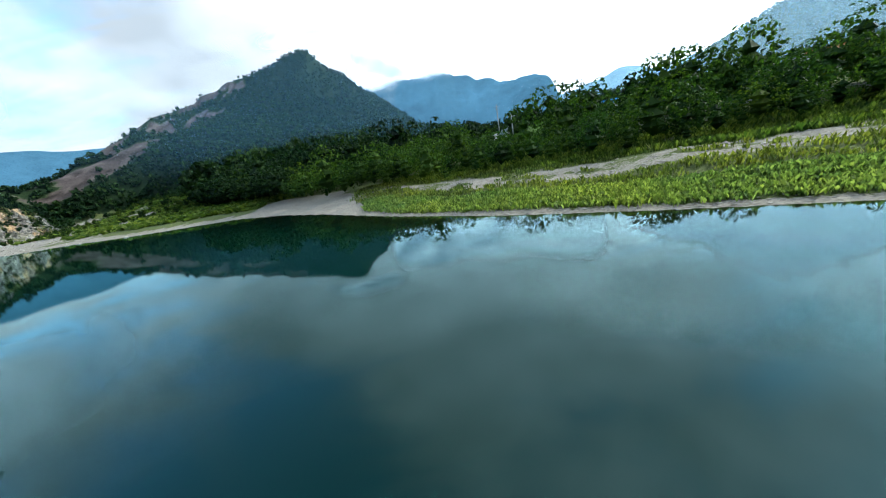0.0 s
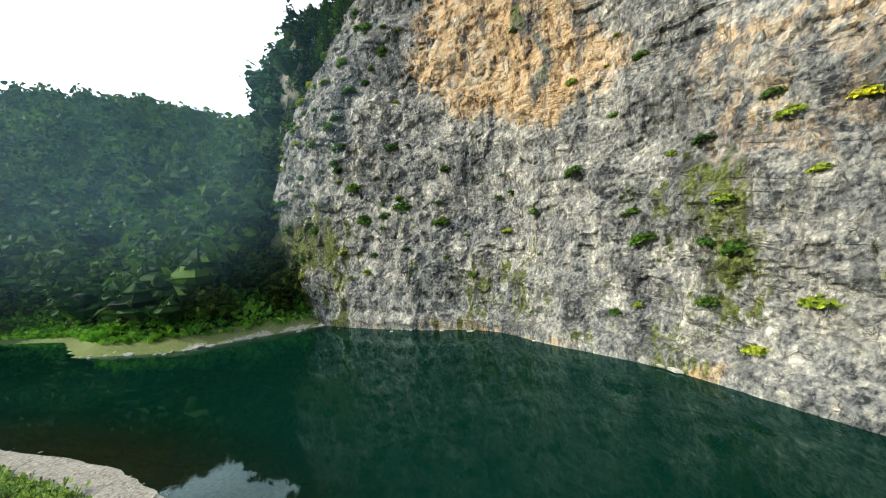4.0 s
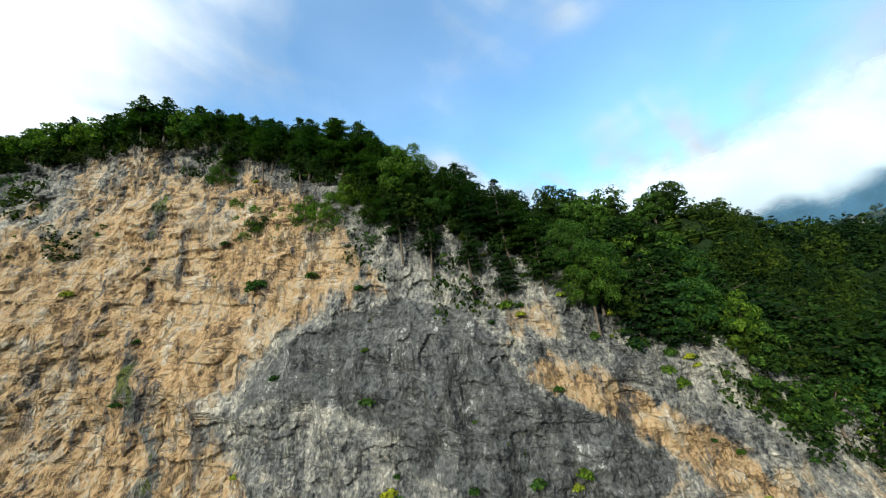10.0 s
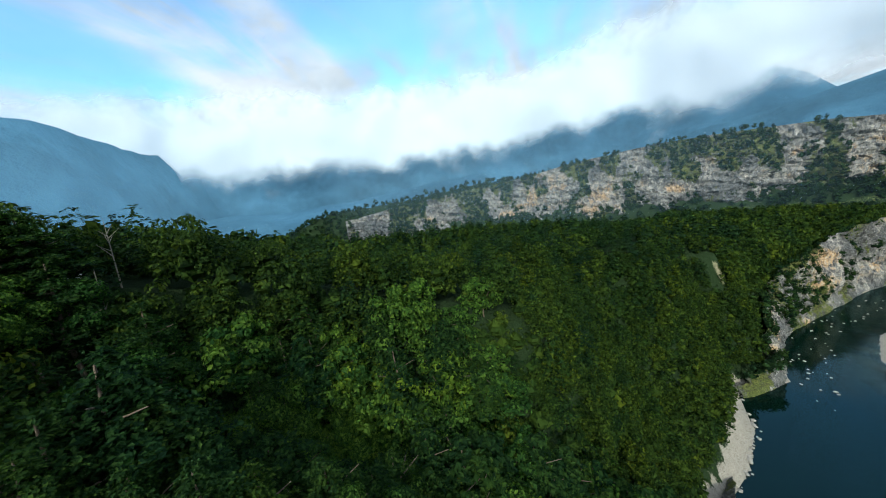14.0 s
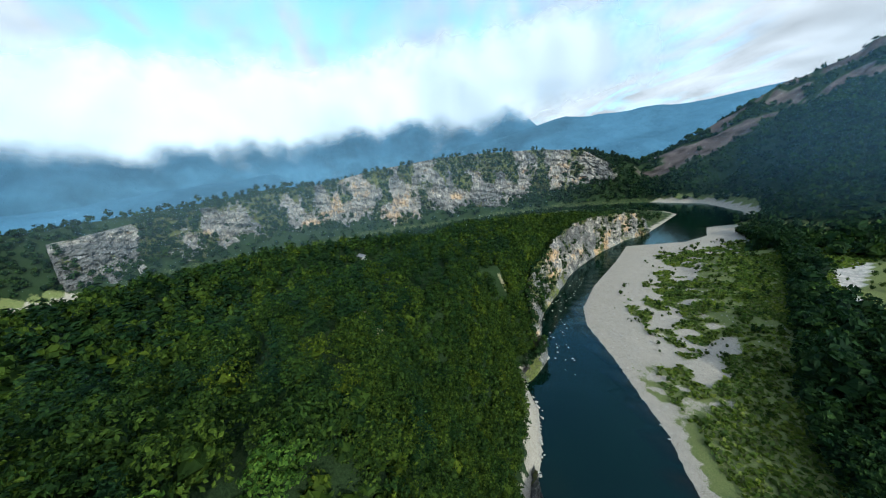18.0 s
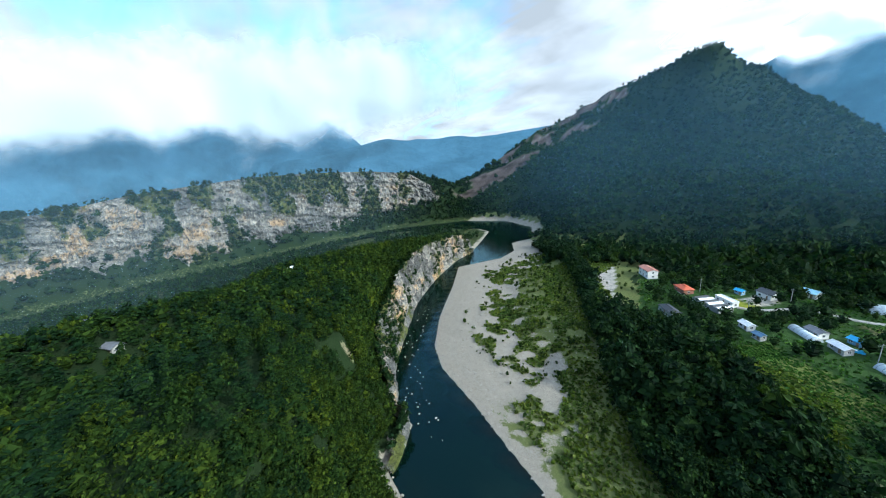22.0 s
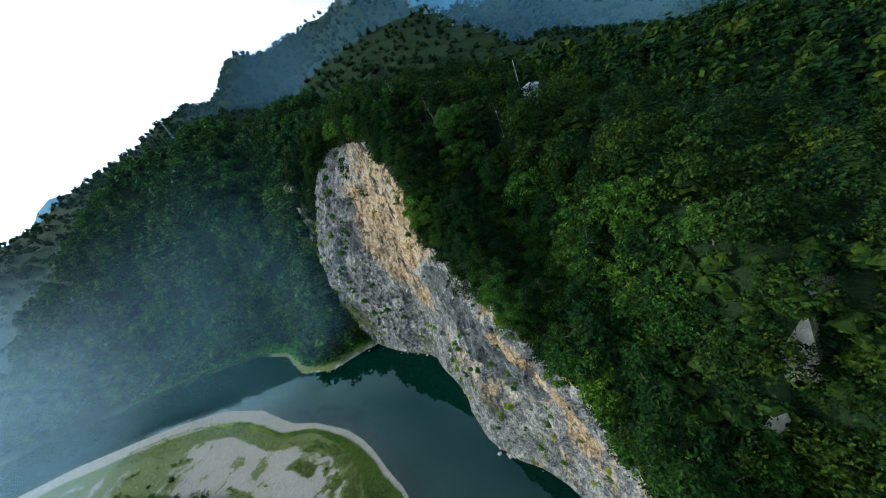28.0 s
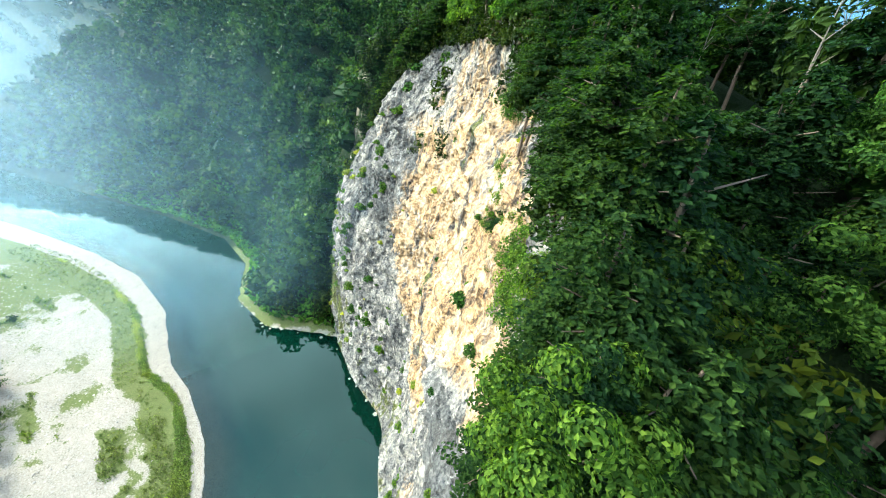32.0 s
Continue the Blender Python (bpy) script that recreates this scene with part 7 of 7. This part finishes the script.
CONCRETE = plain("concrete_lane", (0.30, 0.29, 0.265), 0.9, 0.14, 0.4)
LANES = [[(122, -26), (124, -28), (125, -32), (132, -40), (150, -52), (170, -67), (192, -72), (225, -62), (260, -50)],
         [(166, 27), (150, 9), (137, -2), (129, -15), (124, -28)],
         [(120, 168), (97, 148), (69, 156), (53, 138), (35, 146)],
         [(310, 53), (292, 47), (266, 31), (241, 24), (200, 12), (166, 27)]]
for k, line in enumerate(LANES):
    lane(line, 3.2 if k == 0 else 2.4, CONCRETE, "pale concrete village lane")


# ---------------------------------------------------------------- orchards, crops and garden trees
def row_spots(poly, ax, ay, gap_row, gap, seed):
    """Spots in rows along (ax, ay) inside a polygon."""
    rng = np.random.default_rng(seed)
    p = np.asarray(poly, float)
    c, r = p.mean(0), np.hypot(*(p - p.mean(0)).T).max()
    l = math.hypot(ax, ay)
    d, n = np.array([ax / l, ay / l]), np.array([-ay / l, ax / l])
    i, j = np.meshgrid(np.arange(-r, r, gap), np.arange(-r, r, gap_row))
    xy = c + i.ravel()[:, None] * d + j.ravel()[:, None] * n + rng.normal(0, 0.18, (i.size, 2))
    xy = xy[inside(xy[:, 0], xy[:, 1], poly) & (rng.uniform(0, 1, len(xy)) < 0.94)]
    return np.c_[xy, land(xy[:, 0], xy[:, 1])]


rng = np.random.default_rng(92)
ORCHARD = leaf_material("orchard_leaves", (0.03, 0.065, 0.02), (0.055, 0.11, 0.03), (0.10, 0.17, 0.05))
for poly, ax, ay, gr, gap, size in ((FIELDS[0][1], 0.55, -0.83, 3.4, 1.9, 0.30), (FIELDS[7][1], 0.5, -0.86, 3.6, 2.4, 0.32), (FIELDS[9][1], 0.62, -0.78, 4.6, 2.8, 0.36)):
    spots = row_spots(poly, ax, ay, gr, gap, int(gr * 100))
    forest("orchard", spots, "broad", 34, 0.9, ORCHARD, 93, rng.uniform(size * 0.85, size * 1.15, len(spots)), "rows of small fruit trees in an orchard", 0.3)
CROP = leaf_material("crop_leaves", (0.02, 0.05, 0.013), (0.04, 0.09, 0.02), (0.075, 0.14, 0.03))
for k, wide, tall in ((1, 0.5, 0.7), (2, 0.4, 0.6), (10, 0.5, 0.8), (13, 0.5, 0.8)):
    spots = row_spots(FIELDS[k][1], 0.7, -0.7, 1.8, 1.0, 300 + k)
    clumps("crops", spots, rng.uniform(0.6, 1.2, len(spots)) * tall, CROP, 95 + k, "green crop rows and weeds in a village field", 5, wide, "crops")


def keep_gardens(x, y, z, r):
    ok = inside(x, y, VILLAGE) & ~inside(x, y, BELT)
    for colour, poly in FIELDS:
        ok &= ~inside(x, y, poly)
    for line in LANES:
        ok &= along(x, y, line)[0] > 5
    for bx, by, br in BUILT:
        ok &= np.hypot(x - bx, y - by) > br
    ok &= along(x, y, TRACKS[0][2])[0] > 5
    return ok


def keep_trees(x, y, z, r):
    n = fbm(x / 26, y / 26, 14, 4)
    edge = ease((y - 150) / 35) * 1.2
    return keep_gardens(x, y, z, r) & (n + edge + r.uniform(-0.3, 0.3, len(x)) > -0.08)


spots = scatter(67, -20, 425, -80, 235, 5.4, keep_trees)
forest("garden_trees", spots, "broad", 60, 0.78, SHADED, 97, np.random.default_rng(98).uniform(0.45, 1.05, len(spots)), "hedges and garden trees between the village houses")
spots = scatter(68, -20, 330, -70, 200, 1.9, lambda x, y, z, r: keep_gardens(x, y, z, r) & (r.uniform(0, 1, len(x)) < 0.75))
clumps("crops", spots, np.random.default_rng(99).uniform(0.4, 1.1, len(spots)), CROP, 99, "vegetable plots and rough grass round the houses", 4, 0.6, "crops")
ang = np.linspace(0, 2 * math.pi, 60)
ring = np.stack([228 + 7 * np.cos(ang), -29 + 7 * np.sin(ang), land(228 + 7 * np.cos(ang), -29 + 7 * np.sin(ang))], 1)
forest("hedge", ring, "broad", 60, 0.8, SHADED, 100, np.full(60, 0.2), "clipped round hedge on a lawn")


# ---------------------------------------------------------------- bridge, masts, poles
STEEL = plain("galvanised_steel", (0.5, 0.51, 0.52), 0.45, 0.1, 1.0, 0.6)


def bridge(p, q, height):
    base = new("bridge")
    px, py, qx, qy = *p, *q
    length = math.hypot(qx - px, qy - py)
    part("deck", box(bmesh.new(), -length / 2, length / 2, -3.5, 3.5, height, height + 0.9), CONCRETE, base)
    for s in (-1, 1):
        part("parapet", box(bmesh.new(), -length / 2, length / 2, s * 3.4 - 0.12, s * 3.4 + 0.12, height + 0.9, height + 1.8), WALLS["white"], base)
    for k in range(5):
        x = -length / 2 + (k + 0.5) * length / 5
        part("pier", box(bmesh.new(), x - 0.7, x + 0.7, -2.6, 2.6, -3, height), CONCRETE, base)
    base.matrix_world = Matrix.LocRotScale(((px + qx) / 2, (py + qy) / 2, 0), Euler((0, 0, math.atan2(qy - py, qx - px))), (1, 1, 1))
    return tagged(base, "pale concrete road bridge over the far river", "bridge")


bridge((437, 124), (525, 150), 7)


def mast(x, y, height, label):
    base = new("mast")
    z = ground_at(x, y) - 0.5
    for k in range(4):
        a = math.pi / 4 + k * math.pi / 2
        v, f = stick((1.2 * math.cos(a), 1.2 * math.sin(a), 0), (0.2 * math.cos(a), 0.2 * math.sin(a), height), 0.09, 0.05)
        ob = new("leg", mesh_from("leg", v, f, STEEL)); ob.parent = base
    for k in range(1, 7):
        h, r = height * k / 7, 1.2 - k / 7
        for i in range(4):
            a, b = math.pi / 4 + i * math.pi / 2, math.pi / 4 + (i + 1) * math.pi / 2
            v, f = stick((r * math.cos(a), r * math.sin(a), h), (r * math.cos(b), r * math.sin(b), h), 0.05, 0.05, 4)
            ob = new("brace", mesh_from("brace", v, f, STEEL)); ob.parent = base
    base.location = (x, y, z)
    return tagged(base, label, "mast")


mast(352, -295, 27, "steel lattice mast on the wooded hilltop")


def pole(x, y):
    base = new("utility_pole")
    for nm, p, q, r1, r2 in (("post", (0, 0, -0.5), (0, 0, 8.5), 0.17, 0.11), ("crossarm", (-0.9, 0, 7.9), (0.9, 0, 7.9), 0.06, 0.06), ("crossarm", (-0.7, 0, 7.2), (0.7, 0, 7.2), 0.05, 0.05)):
        v, f = stick(p, q, r1, r2, 6)
        ob = new(nm, mesh_from(nm, v, f, WALLS["grey"])); ob.parent = base
    base.location = (x, y, ground_at(x, y))
    return tagged(base, "grey concrete utility pole beside a lane", "utility pole", "poles along the lanes")


for x, y in ((127, -38), (152, -57), (178, -73), (134, -8), (147, 3), (160, 17), (66, 160), (50, 134), (28, 154), (88, 110), (104, 94), (214, 20), (250, 31)):
    pole(x, y)

# lookout on the highest part of the promontory
base = new("lookout")
lx, ly = 63, -171
part("platform", box(bmesh.new(), -3, 3, -2.2, 2.2, -3, 0.4), WALLS["grey"], base)
part("cabin", box(bmesh.new(), -2.2, 2.2, -1.6, 1.6, 0.4, 2.6), WALLS["grey"], base)
part("roof", prism(bmesh.new(), [(-2.6, 2.6), (2.6, 2.6), (0, 3.5)], -2.0, 2.0), WALLS["grey"], base)
v, f = stick((2.6, 1.8, 0), (2.6, 1.8, 11), 0.09, 0.05, 6)
ob = new("pole", mesh_from("pole", v, f, STEEL)); ob.parent = base
base.location = (lx, ly, ground_at(lx, ly) + 2)
tagged(base, "small grey lookout hut with a pole on the ridge", "hut")
